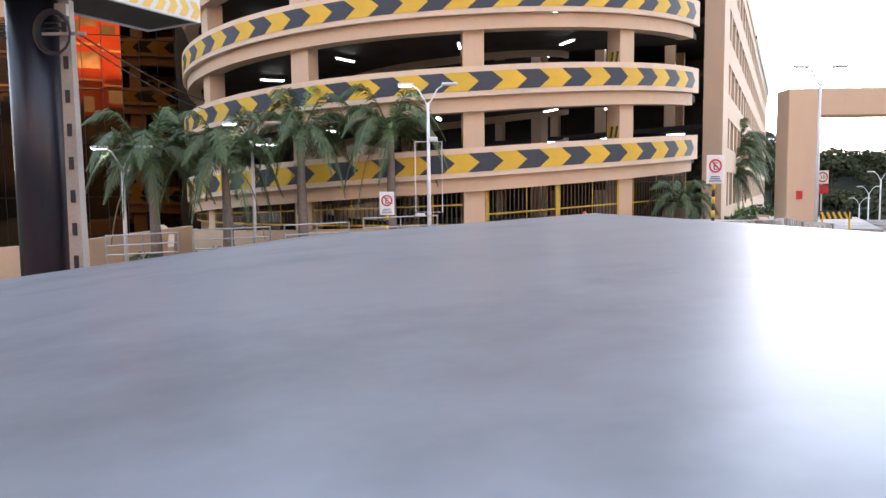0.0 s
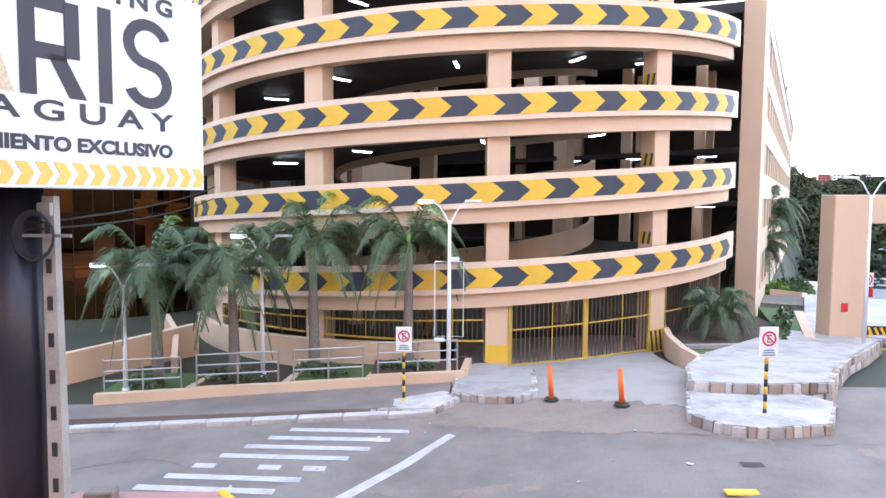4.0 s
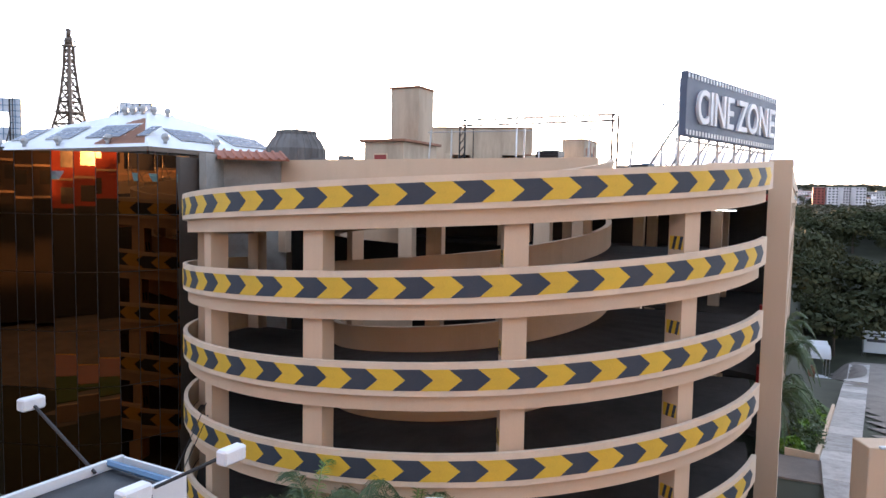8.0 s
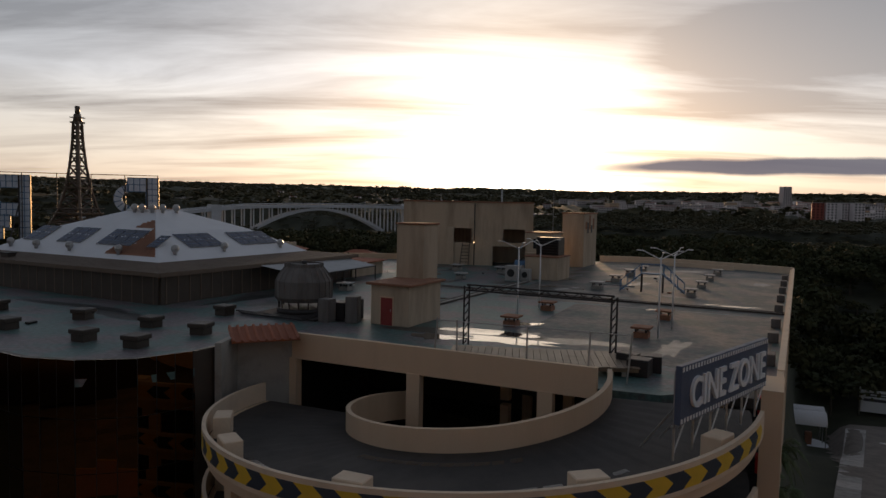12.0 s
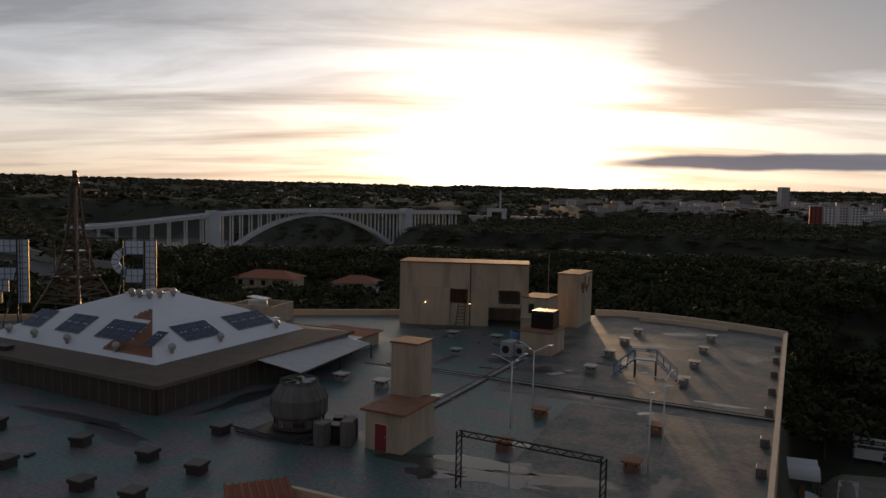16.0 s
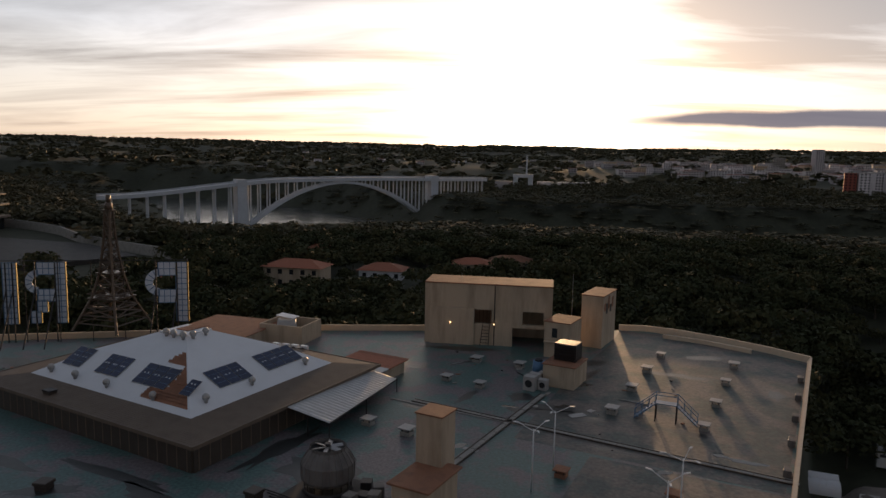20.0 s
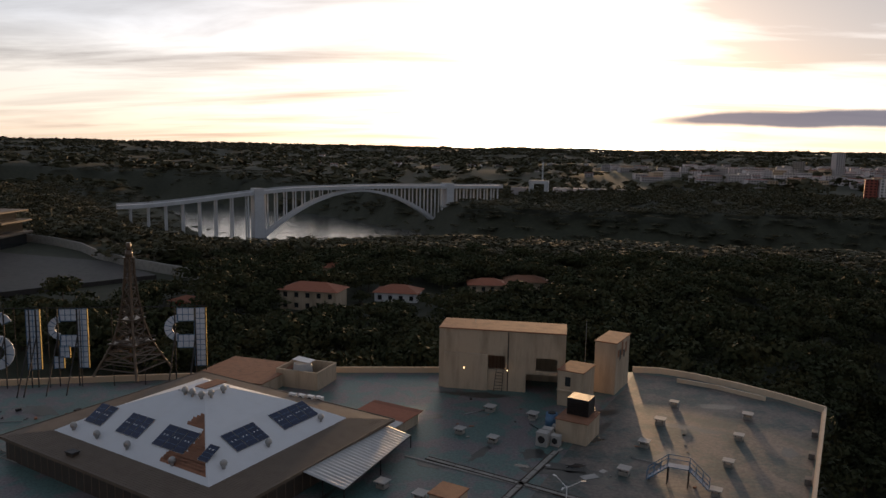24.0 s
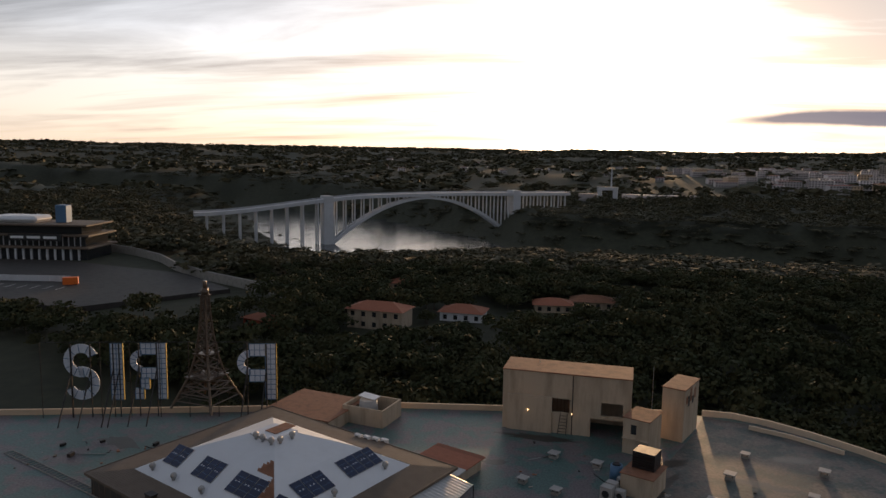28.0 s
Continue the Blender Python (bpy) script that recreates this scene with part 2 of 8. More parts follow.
M_PANEL = material("billboard_sheet", (0.66, 0.68, 0.70), 0.55, scale=0.3, vary=0.02, stain=(0.58, 0.60, 0.62), stain_amount=0.3, bump=0.02)
M_INK = material("billboard_ink", (0.03, 0.03, 0.04), 0.55, scale=0.5, vary=0.04)
M_GOLD_INK = material("billboard_gold_ink", (0.72, 0.50, 0.10), 0.55, scale=0.5, vary=0.05)
M_BEIGE_INK = material("billboard_sand_ink", (0.58, 0.48, 0.32), 0.6, scale=5.0, vary=0.3)
M_SOIL = material("dark_soil", (0.075, 0.045, 0.03), 0.95, scale=2.0, vary=0.3)
M_GRASS = material("lawn_grass", (0.075, 0.13, 0.03), 0.9, scale=1.2, vary=0.4, stain=(0.10, 0.10, 0.04), fine=60)
M_LEAF = material("palm_leaf", (0.066, 0.105, 0.036), 0.5, scale=2.0, vary=0.25, stain=(0.12, 0.125, 0.05), stain_amount=0.6, bump=0)
M_LEAF_YOUNG = material("young_palm_leaf", (0.13, 0.24, 0.04), 0.5, scale=2.0, vary=0.2, bump=0)
M_LEAF_DRY = material("dry_palm_leaf", (0.20, 0.16, 0.09), 0.8, scale=2.0, vary=0.3, bump=0)
M_TRUNK = material("palm_trunk", (0.20, 0.17, 0.145), 0.9, scale=1.0, vary=0.25, fine=12, bump=0.4)
M_HEDGE = material("hedge_leaf", (0.17, 0.30, 0.03), 0.6, scale=3.0, vary=0.35, bump=0)
M_FOREST = material("woodland_leaf", (0.06, 0.06, 0.032), 0.9, scale=0.05, vary=0.35, stain=(0.105, 0.085, 0.04), stain_amount=0.8, edge=(0.42, 0.62), fine=0.8, bump=0)
M_WOOD_LEAF = material("near_woodland_leaf", (0.043, 0.05, 0.023), 0.95, scale=0.12, vary=0.3, stain=(0.075, 0.066, 0.028), stain_amount=0.8, edge=(0.45, 0.65), fine=1.2, bump=0, spec=0.2)
M_BARK = material("tree_bark", (0.09, 0.07, 0.055), 0.9, scale=2.0, vary=0.2)
M_LAND = material("woodland_floor", (0.035, 0.038, 0.02), 0.95, scale=0.01, vary=0.3, stain=(0.055, 0.05, 0.03), fine=0.2, bump=0)
M_ROOF = material("roof_membrane", (0.075, 0.138, 0.13), 0.5, scale=0.22, vary=0.4, stain=(0.155, 0.13, 0.138), stain_amount=0.95, edge=(0.47, 0.56), fine=3.0, bump=0.1)
M_ROOF_R = material("worn_roof_screed", (0.145, 0.122, 0.108), 0.6, scale=0.22, vary=0.42, stain=(0.06, 0.085, 0.08), stain_amount=0.9, edge=(0.46, 0.57), fine=2.5, bump=0.1)
M_PUDDLE = material("puddle_water", (0.05, 0.05, 0.05), 0.04, scale=1.0, vary=0.05, bump=0)
M_RENDER = material("weathered_render", (0.50, 0.40, 0.295), 0.85, scale=0.5, vary=0.08, stain=(0.19, 0.14, 0.09), stain_amount=0.6, streak=True)
M_RUST = material("rusty_sheet", (0.30, 0.135, 0.075), 0.8, scale=0.8, vary=0.2, stain=(0.12, 0.07, 0.05), stain_amount=0.6)
M_TILE = material("clay_roof_tile", (0.34, 0.12, 0.065), 0.75, scale=1.0, vary=0.15, spread=0.2)
M_DOME = material("white_dome_coating", (0.72, 0.73, 0.76), 0.42, scale=0.35, vary=0.04, stain=(0.58, 0.58, 0.60), stain_amount=0.3, bump=0.04)
M_SKIRT = material("brown_skirt_tiles", (0.155, 0.115, 0.085), 0.7, scale=0.6, vary=0.15, spread=0.1)
M_SKIRT_WALL = material("dark_skirt_wall", (0.06, 0.045, 0.035), 0.5, scale=0.6, vary=0.15)
M_SOLAR = material("solar_cells", (0.02, 0.03, 0.075), 0.2, scale=3.0, vary=0.1, spread=0.15)
M_CANOPY = material("ribbed_canopy_sheet", (0.50, 0.50, 0.50), 0.45, 0.3, scale=0.8, vary=0.08)
M_AC = material("grey_plastic_casing", (0.40, 0.385, 0.37), 0.55, scale=1.0, vary=0.1, stain=(0.20, 0.18, 0.16))
M_WOOD = material("weathered_boards", (0.21, 0.155, 0.105), 0.5, scale=1.0, vary=0.2, stain=(0.11, 0.08, 0.06), spread=0.25)
M_SIGN_BLUE = material("sign_face_blue", (0.075, 0.095, 0.15), 0.5, scale=1.0, vary=0.05)
M_SIGN_WHITE = material("sign_white", (0.82, 0.82, 0.83), 0.5, scale=1.0, vary=0.02)
M_LETTER = material("letter_back_sheet", (0.62, 0.66, 0.74), 0.5, scale=0.8, vary=0.08)
M_BLUE_STEEL = material("blue_painted_steel", (0.10, 0.20, 0.34), 0.5, 0.2, scale=1.0, vary=0.1)
M_BRIDGE = material("bridge_concrete", (0.60, 0.61, 0.64), 0.8, scale=0.06, vary=0.06, fine=0.6)
M_RUSTRED = material("brick_red_render", (0.42, 0.075, 0.035), 0.8, scale=0.4, vary=0.1)
M_CITY = material("city_render", (0.66, 0.60, 0.60), 0.8, scale=0.05, vary=0.08, spread=0.35)
M_CITY_RED = material("city_red_render", (0.34, 0.085, 0.06), 0.8, scale=0.05, vary=0.08)
M_PANE = material("dark_window", (0.03, 0.032, 0.035), 0.15, scale=0.5, vary=0.05, bump=0)
M_TOWER = material("bronze_painted_steel", (0.13, 0.095, 0.07), 0.35, 0.5, scale=2.0, vary=0.15)
M_TAR = material("tar_seam", (0.105, 0.093, 0.085), 0.8, scale=3.0, vary=0.2)
M_DAMP = material("damp_roof_stain", (0.035, 0.037, 0.036), 0.36, scale=0.8, vary=0.3)
M_TOWER_SHELL = material("weathered_tower_shell", (0.17, 0.155, 0.145), 0.7, scale=0.8, vary=0.2, stain=(0.07, 0.06, 0.055), stain_amount=0.7, streak=True)
M_DOOR_RED = material("dull_red_door", (0.26, 0.035, 0.03), 0.6, scale=1.5, vary=0.15)
M_BAR = material("plain_bar_ink", (0.06, 0.06, 0.07), 0.6, scale=2.0, vary=0.05)
M_LIGHT = lamp_material("tube_light", (1.0, 0.96, 0.88), 3.5)
M_STREET_LIGHT = lamp_material("street_lamp_lens", (1.0, 0.93, 0.80), 8.0)
M_WARM_LIGHT = lamp_material("warm_lamp", (1.0, 0.66, 0.32), 6.0)


def mirror_glass(name, colour, rough):
    m = material(name, colour, rough, 1.0, scale=0.4, vary=0.02, stain=tuple(c * 0.8 for c in colour), stain_amount=0.3, bump=0)
    shade = m.node_tree.nodes["Principled BSDF"].inputs["Roughness"]
    for link in list(shade.links):
        m.node_tree.links.remove(link)
    shade.default_value = rough
    return m


M_AMBER = mirror_glass("amber_mirror_glass", (0.15, 0.07, 0.025), 0.012)
M_WATER = bpy.data.materials.new("river_water")
M_WATER.use_nodes = True
_b = M_WATER.node_tree.nodes["Principled BSDF"]
_b.inputs["Base Color"].default_value = (0.05, 0.055, 0.055, 1)
_b.inputs["Roughness"].default_value = 0.16
_n = M_WATER.node_tree.nodes.new("ShaderNodeTexNoise")
_n.inputs["Scale"].default_value, _n.inputs["Detail"].default_value = 0.05, 5
_tc = M_WATER.node_tree.nodes.new("ShaderNodeTexCoord")
_bp = M_WATER.node_tree.nodes.new("ShaderNodeBump")
_bp.inputs["Strength"].default_value, _bp.inputs["Distance"].default_value = 0.25, 2.0
M_WATER.node_tree.links.new(_tc.outputs["Object"], _n.inputs["Vector"])
M_WATER.node_tree.links.new(_n.outputs["Fac"], _bp.inputs["Height"])
M_WATER.node_tree.links.new(_bp.outputs[0], _b.inputs["Normal"])


# ---- builders ----
def thing(name, label, category, x=0, y=0, z=0, rz=0, group="", kind=""):
    ob = new(name)
    ob.empty_display_size = 0.3
    ob.location, ob.rotation_euler = (x, y, z), (0, 0, radians(rz))
    return tagged(ob, label, category, group, kind)


def mesh_of(bm, mat, name="m"):
    me = bpy.data.meshes.new(name)
    bm.normal_update()
    bm.to_mesh(me)
    bm.free()
    for one in (mat if isinstance(mat, (list, tuple)) else [mat]):
        me.materials.append(one)
    return me


def part(name, bm, mat, parent, label="", at=None, rz=0):
    ob = new(name, bm if isinstance(bm, bpy.types.Mesh) else mesh_of(bm, mat, name))
    ob.parent = parent
    if at is not None:
        ob.location, ob.rotation_euler = at, (0, 0, radians(rz))
    return tagged(ob, label)


def solid(name, bm, mat, label, category, kind="", group="", at=None, rz=0):
    ob = part(name, bm, mat, None, "", at, rz)
    return tagged(ob, label, category, group, kind)


def box(bm, x, y, z, sx, sy, sz, rz=0.0, taper=1.0, ry=0.0, rx=0.0, mi=0):
    """A box centred on x, y, resting on z."""
    rot = Euler((radians(rx), radians(ry), radians(rz))).to_matrix()
    vs = []
    for k, f in ((0, 1.0), (1, taper)):
        for sxn, syn in ((-1, -1), (1, -1), (1, 1), (-1, 1)):
            p = rot @ Vector((sxn * sx / 2 * f, syn * sy / 2 * f, k * sz))
            vs.append(bm.verts.new((x + p.x, y + p.y, z + p.z)))
    for q in ((3, 2, 1, 0), (4, 5, 6, 7), (0, 1, 5, 4), (1, 2, 6, 5), (2, 3, 7, 6), (3, 0, 4, 7)):
        bm.faces.new([vs[i] for i in q]).material_index = mi
    return vs


def one_box(*args, **kw):
    bm = bmesh.new()
    box(bm, *args, **kw)
    return bm


def soft_box(x, y, z, sx, sy, sz, r=0.02, rz=0.0):
    bm = one_box(x, y, z, sx, sy, sz, rz)
    bmesh.ops.bevel(bm, geom=bm.edges[:], offset=r, segments=1, affect="EDGES")
    return bm


def rod(bm, a, b, r, r2=None, seg=6, cap=True):
    """A round bar from a to b."""
    a, b = Vector(a), Vector(b)
    r2 = r if r2 is None else r2
    q = (b - a).to_track_quat("Z", "Y")
    rings = []
    for p, rad in ((a, r), (b, r2)):
        rings.append([bm.verts.new(p + q @ Vector((math.cos(2 * math.pi * i / seg) * rad, math.sin(2 * math.pi * i / seg) * rad, 0))) for i in range(seg)])
    for i in range(seg):
        f = bm.faces.new((rings[0][i], rings[0][(i + 1) % seg], rings[1][(i + 1) % seg], rings[1][i]))
        f.smooth = seg > 6
    if cap:
        bm.faces.new(list(reversed(rings[0])))
        bm.faces.new(rings[1])


def one_rod(*args, **kw):
    bm = bmesh.new()
    rod(bm, *args, **kw)
    return bm


def pipe(bm, points, r, seg=6):
    """One bent tube along the points."""
    pts = [Vector(p) for p in points]
    rings = []
    for i, p in enumerate(pts):
        d = (pts[min(i + 1, len(pts) - 1)] - pts[max(i - 1, 0)])
        if d.length < 1e-6:
            d = pts[i] - pts[i - 1]
        q = d.to_track_quat("Z", "Y")
        rings.append([bm.verts.new(p + q @ Vector((math.cos(2 * math.pi * k / seg) * r, math.sin(2 * math.pi * k / seg) * r, 0))) for k in range(seg)])
    for lo, hi in zip(rings, rings[1:]):
        for k in range(seg):
            bm.faces.new((lo[k], lo[(k + 1) % seg], hi[(k + 1) % seg], hi[k]))
    bm.faces.new(list(reversed(rings[0])))
    bm.faces.new(rings[-1])


def slab(bm, outline, z0, z1, mi=0):
    """An upright prism over a plan outline (counter-clockwise)."""
    lo = [bm.verts.new((x, y, z0)) for x, y in outline]
    hi = [bm.verts.new((x, y, z1)) for x, y in outline]
    bm.faces.new(hi).material_index = mi
    bm.faces.new(list(reversed(lo))).material_index = mi
    n = len(outline)
    for i in range(n):
        bm.faces.new((lo[i], lo[(i + 1) % n], hi[(i + 1) % n], hi[i])).material_index = mi


def one_slab(outline, z0, z1):
    bm = bmesh.new()
    slab(bm, outline, z0, z1)
    return bm


def wall_along(bm, points, thick, z0, z1, tops=None):
    """A wall of a thickness along a plan line, with its top following tops where given."""
    n = len(points)
    left, right = [], []
    for i, (x, y) in enumerate(points):
        a = Vector(points[max(0, i - 1)])
        b = Vector(points[min(n - 1, i + 1)])
        d = (b - a).normalized()
        nx, ny = -d.y * thick / 2, d.x * thick / 2
        lo = z0[i] if isinstance(z0, (list, tuple)) else z0
        hi = tops[i] if tops else z1
        left.append((bm.verts.new((x + nx, y + ny, lo)), bm.verts.new((x + nx, y + ny, hi))))
        right.append((bm.verts.new((x - nx, y - ny, lo)), bm.verts.new((x - nx, y - ny, hi))))
    for i in range(n - 1):
        (la, lb), (lc, ld) = left[i], left[i + 1]
        (ra, rb), (rc, rd) = right[i], right[i + 1]
        bm.faces.new((lc, la, lb, ld))
        bm.faces.new((ra, rc, rd, rb))
        bm.faces.new((lb, rb, rd, ld))
        bm.faces.new((la, lc, rc, ra))
    for (a, b), (c, d), flip in ((left[0], right[0], 0), (left[-1], right[-1], 1)):
        bm.faces.new((a, c, d, b) if not flip else (c, a, b, d))


def lettering(name, text, size, mat, parent, at, rot, depth=0.01, width=None, bold=0.0):
    cu = bpy.data.curves.new(name, "FONT")
    cu.body, cu.size, cu.extrude, cu.align_x, cu.offset = text, size, depth, "CENTER", bold
    tmp = bpy.data.objects.new("tmp", cu)
    scene.collection.objects.link(tmp)
    bpy.context.view_layer.update()
    me = bpy.data.meshes.new_from_object(tmp.evaluated_get(bpy.context.evaluated_depsgraph_get()))
    bpy.data.objects.remove(tmp)
    if width:
        xs = [v.co.x for v in me.vertices]
        me.transform(Matrix.Diagonal((width / (max(xs) - min(xs)), 1, 1, 1)))
    # each letter is a mesh of its own
    boss = list(range(len(me.vertices)))

    def root(i):
        while boss[i] != i:
            boss[i] = boss[boss[i]]
            i = boss[i]
        return i

    for e in me.edges:
        boss[root(e.vertices[0])] = root(e.vertices[1])
    islands = {}
    for p in me.polygons:
        islands.setdefault(root(p.vertices[0]), []).append(list(p.vertices))
    for faces in islands.values():
        used = sorted({v for f in faces for v in f})
        at_v = {v: i for i, v in enumerate(used)}
        one = bpy.data.meshes.new("letter")
        one.from_pydata([me.vertices[v].co[:] for v in used], [], [[at_v[v] for v in f] for f in faces])
        one.materials.append(mat)
        ob = new("letter", one)
        ob.parent, ob.location, ob.rotation_euler = parent, at, [radians(a) for a in rot]
    bpy.data.meshes.remove(me)



def built():
    return set(scene.objects)


def shifted(before, dx, dy):
    """Moves all top-level things built since."""
    for ob in built() - before:
        if ob.parent is None:
            ob.location = ob.location + Vector((dx, dy, 0))


# ---- the lie of the land ----
def smooth(a, b, v):
    t = min(1.0, max(0.0, (v - a) / (b - a)))
    return t * t * (3 - 2 * t)


def street_z(x, y):
    """The street climbs to the right and levels out at the garage."""
    s = 0.05 * (x + 1) if x < -1 else 0.14 * (x + 1)
    s = max(-1.3, min(0.85, s))
    return s * (1.0 - 0.62 * smooth(19.5, 26, y))


RIVER = [(900, 520), (420, 480), (120, 480), (-20, 505), (-110, 565), (-190, 690), (-300, 850), (-430, 960), (-700, 1005), (-1100, 1040), (-1700, 1080)]


def river_gap(x, y):
    """Distance to the middle of the river."""
    best = 1e9
    for (ax, ay), (bx, by) in zip(RIVER, RIVER[1:]):
        dx, dy = bx - ax, by - ay
        t = max(0.0, min(1.0, ((x - ax) * dx + (y - ay) * dy) / (dx * dx + dy * dy)))
        best = min(best, math.hypot(x - ax - dx * t, y - ay - dy * t))
    return best


def land_z(x, y):
    r = math.hypot(x, y)
    z = street_z(x, y) * (1 - smooth(45, 110, r))
    z += 4.0 * smooth(120, 220, y)
    side, back_d = (x - 12.9) * 0.904 - (y - 33.2) * 0.428, (x - 12.9) * 0.428 + (y - 33.2) * 0.904
    z -= 0.128 * max(0.0, min(97.0, back_d - 8.0)) * smooth(-1, 2, side) * (1 - smooth(125, 200, back_d))
    z -= 2.4 * smooth(62, 82, back_d) * smooth(-1, 2, side) * (1 - smooth(6, 9, side)) * (1 - smooth(95, 110, back_d))
    hills = noise.noise(Vector((x / 260.0, y / 260.0, 0.3)))
    z += hills * (5.0 * smooth(150, 500, r) + 7.0 * smooth(1200, 3000, r))
    z += 24.0 * smooth(750, 1700, r) + 66.0 * smooth(1500, 3850, r)
    if y > 150:
        z -= (z + 27.0) * (1 - smooth(78 - 36 * smooth(820, 1150, y), 125 - 40 * smooth(820, 1150, y) + 115 * (1 - smooth(-150, -10, x)) * (1 - smooth(700, 820, y)), river_gap(x, y)))
    return z


bm = bmesh.new()
angles = [radians(-62 + 0.8 * i) for i in range(156)] + [radians(63 + 6.6 * i) for i in range(36)]
radii = [2.5 * i for i in range(1, 25)] + [60 * (4080 / 60.0) ** (i / 70.0) for i in range(1, 71)]
centre = bm.verts.new((0, 10, street_z(0, 10) - 0.05))
rings = []
for r in radii:
    ring = []
    for a in angles:
        x, y = r * math.sin(a), 10 + r * math.cos(a)
        under_road = 22 < y < 117 and 14 + (y - 20) * 0.47 < x < 40 + (y - 20) * 0.47
        ring.append(bm.verts.new((x, y, land_z(x, y) - (0.6 if under_road else 0.05 if r < 100 else 0.0))))
    rings.append(ring)
n = len(angles)
for i in range(n):
    bm.faces.new((centre, rings[0][(i + 1) % n], rings[0][i]))
for lo, hi in zip(rings, rings[1:]):
    for i in range(n):
        f = bm.faces.new((lo[i], lo[(i + 1) % n], hi[(i + 1) % n], hi[i]))
        f.smooth = True
solid("ground", bm, M_LAND, "dark wooded land falling to the river and rising to the horizon", "ground", "structure")

bm = bmesh.new()
left, right = [], []
for i, (x, y) in enumerate(RIVER):
    a, b = Vector(RIVER[max(0, i - 1)]), Vector(RIVER[min(len(RIVER) - 1, i + 1)])
    d = (b - a).normalized()
    left.append(bm.verts.new((x - d.y * 112, y + d.x * 112, -25)))
    right.append(bm.verts.new((x + d.y * 112, y - d.x * 112, -25)))
for i in range(len(RIVER) - 1):
    bm.faces.new((left[i], right[i], right[i + 1], left[i + 1]))
bmesh.ops.recalc_face_normals(bm, faces=bm.faces[:])
if bm.faces[0].normal.z < 0:
    bmesh.ops.reverse_faces(bm, faces=bm.faces[:])
solid("water", bm, M_WATER, "wide pale river reflecting the evening sky", "river", "structure")


def sheet(outline_fn, xs, ys, lift, base=None):
    """A draped sheet over a grid of the street; outline_fn(x, y) says where it lies."""
    bm = bmesh.new()
    vs = {}
    for i, x in enumerate(xs):
        for j, y in enumerate(ys):
            vs[i, j] = bm.verts.new((x, y, (base or street_z)(x, y) + lift))
    for i in range(len(xs) - 1):
        for j in range(len(ys) - 1):
            if outline_fn((xs[i] + xs[i + 1]) / 2, (ys[j] + ys[j + 1]) / 2):
                f = bm.faces.new((vs[i, j], vs[i + 1, j], vs[i + 1, j + 1], vs[i, j + 1]))
                f.smooth = True
    for v in [v for v in bm.verts if not v.link_faces]:
        bm.verts.remove(v)
    return bm


def steps(a, b, d):
    n = max(1, int(round((b - a) / d)))
    return [a + (b - a) * i / n for i in range(n + 1)]


mark = built()
bm = sheet(lambda x, y: y < 20.2 or (13.5 + (y - 20) * 0.47 < x < 40 + (y - 20) * 0.47), steps(-61, -1, 1.5) + steps(-1, 91, 1.53)[1:], steps(-25, 118, 1.0), 0.02, land_z)
solid("road", bm, M_ASPHALT, "worn grey asphalt street with patches and cracks", "road", "structure")
def apron_edge(x):
    return 18.7 - 0.55 * (x + 0.3) if x < 2.4 else 17.2 - 0.4 * (x - 2.4)


def cement_edge(x, y):
    return 19.9 - 0.6 * (x - 2.12) + 0.25 * noise.noise(Vector((x * 1.3, y * 1.3, 0)))


bm = sheet(lambda x, y: apron_edge(x) + 0.3 * noise.noise(Vector((x * 1.5, y, 3))) < y <= cement_edge(x, y) + 0.2, steps(-1.6, 6.2, 0.13), steps(15.6, 22.0, 0.13), 0.026)
solid("dirt_strip", bm, M_DIRT, "dusty brown worn strip where asphalt meets the apron", "road edge", "structure")
bm = sheet(lambda x, y: y > cement_edge(x, y), steps(-0.2, 6.6, 0.17), steps(17.4, 29.0, 0.2), 0.035)
solid("garage_apron", bm, M_PATCH, "cracked pale cement apron before the garage gates", "driveway", "structure")


def draped(outline, lift, thick):
    """A slab whose top follows the street."""
    bm = bmesh.new()
    lo = [bm.verts.new((x, y, street_z(x, y) - thick)) for x, y in outline]
    hi = [bm.verts.new((x, y, street_z(x, y) + lift)) for x, y in outline]
    bm.faces.new(hi)
    n = len(outline)
    for i in range(n):
        bm.faces.new((lo[i], lo[(i + 1) % n], hi[(i + 1) % n], hi[i]))
    bmesh.ops.triangulate(bm, faces=[f for f in bm.faces if len(f.verts) > 4])
    return bm


def kerb_run(parent, points, length, mat, w=0.16, lift=0.17):
    """Kerb stones laid end to end along a line, each a block of its own."""
    for (ax, ay), (bx, by) in zip(points, points[1:]):
        d = math.hypot(bx - ax, by - ay)
        n = max(1, round(d / length))
        for i in range(n):
            t = (i + 0.5) / n
            x, y = ax + (bx - ax) * t, ay + (by - ay) * t
            za, zb = street_z(ax + (bx - ax) * i / n, ay + (by - ay) * i / n), street_z(ax + (bx - ax) * (i + 1) / n, ay + (by - ay) * (i + 1) / n)
            tilt = -math.degrees(math.atan2(zb - za, d / n))
            bm = one_box(0, 0, -0.1, d / n - 0.015, w, lift + 0.1, ry=tilt)
            bmesh.ops.bevel(bm, geom=[e for e in bm.edges if e.verts[0].co.z > 0 and e.verts[1].co.z > 0], offset=0.025, segments=1, affect="EDGES")
            part("kerb_stone", bm, mat, parent, at=(x, y, street_z(x, y)), rz=math.degrees(math.atan2(by - ay, bx - ax)))


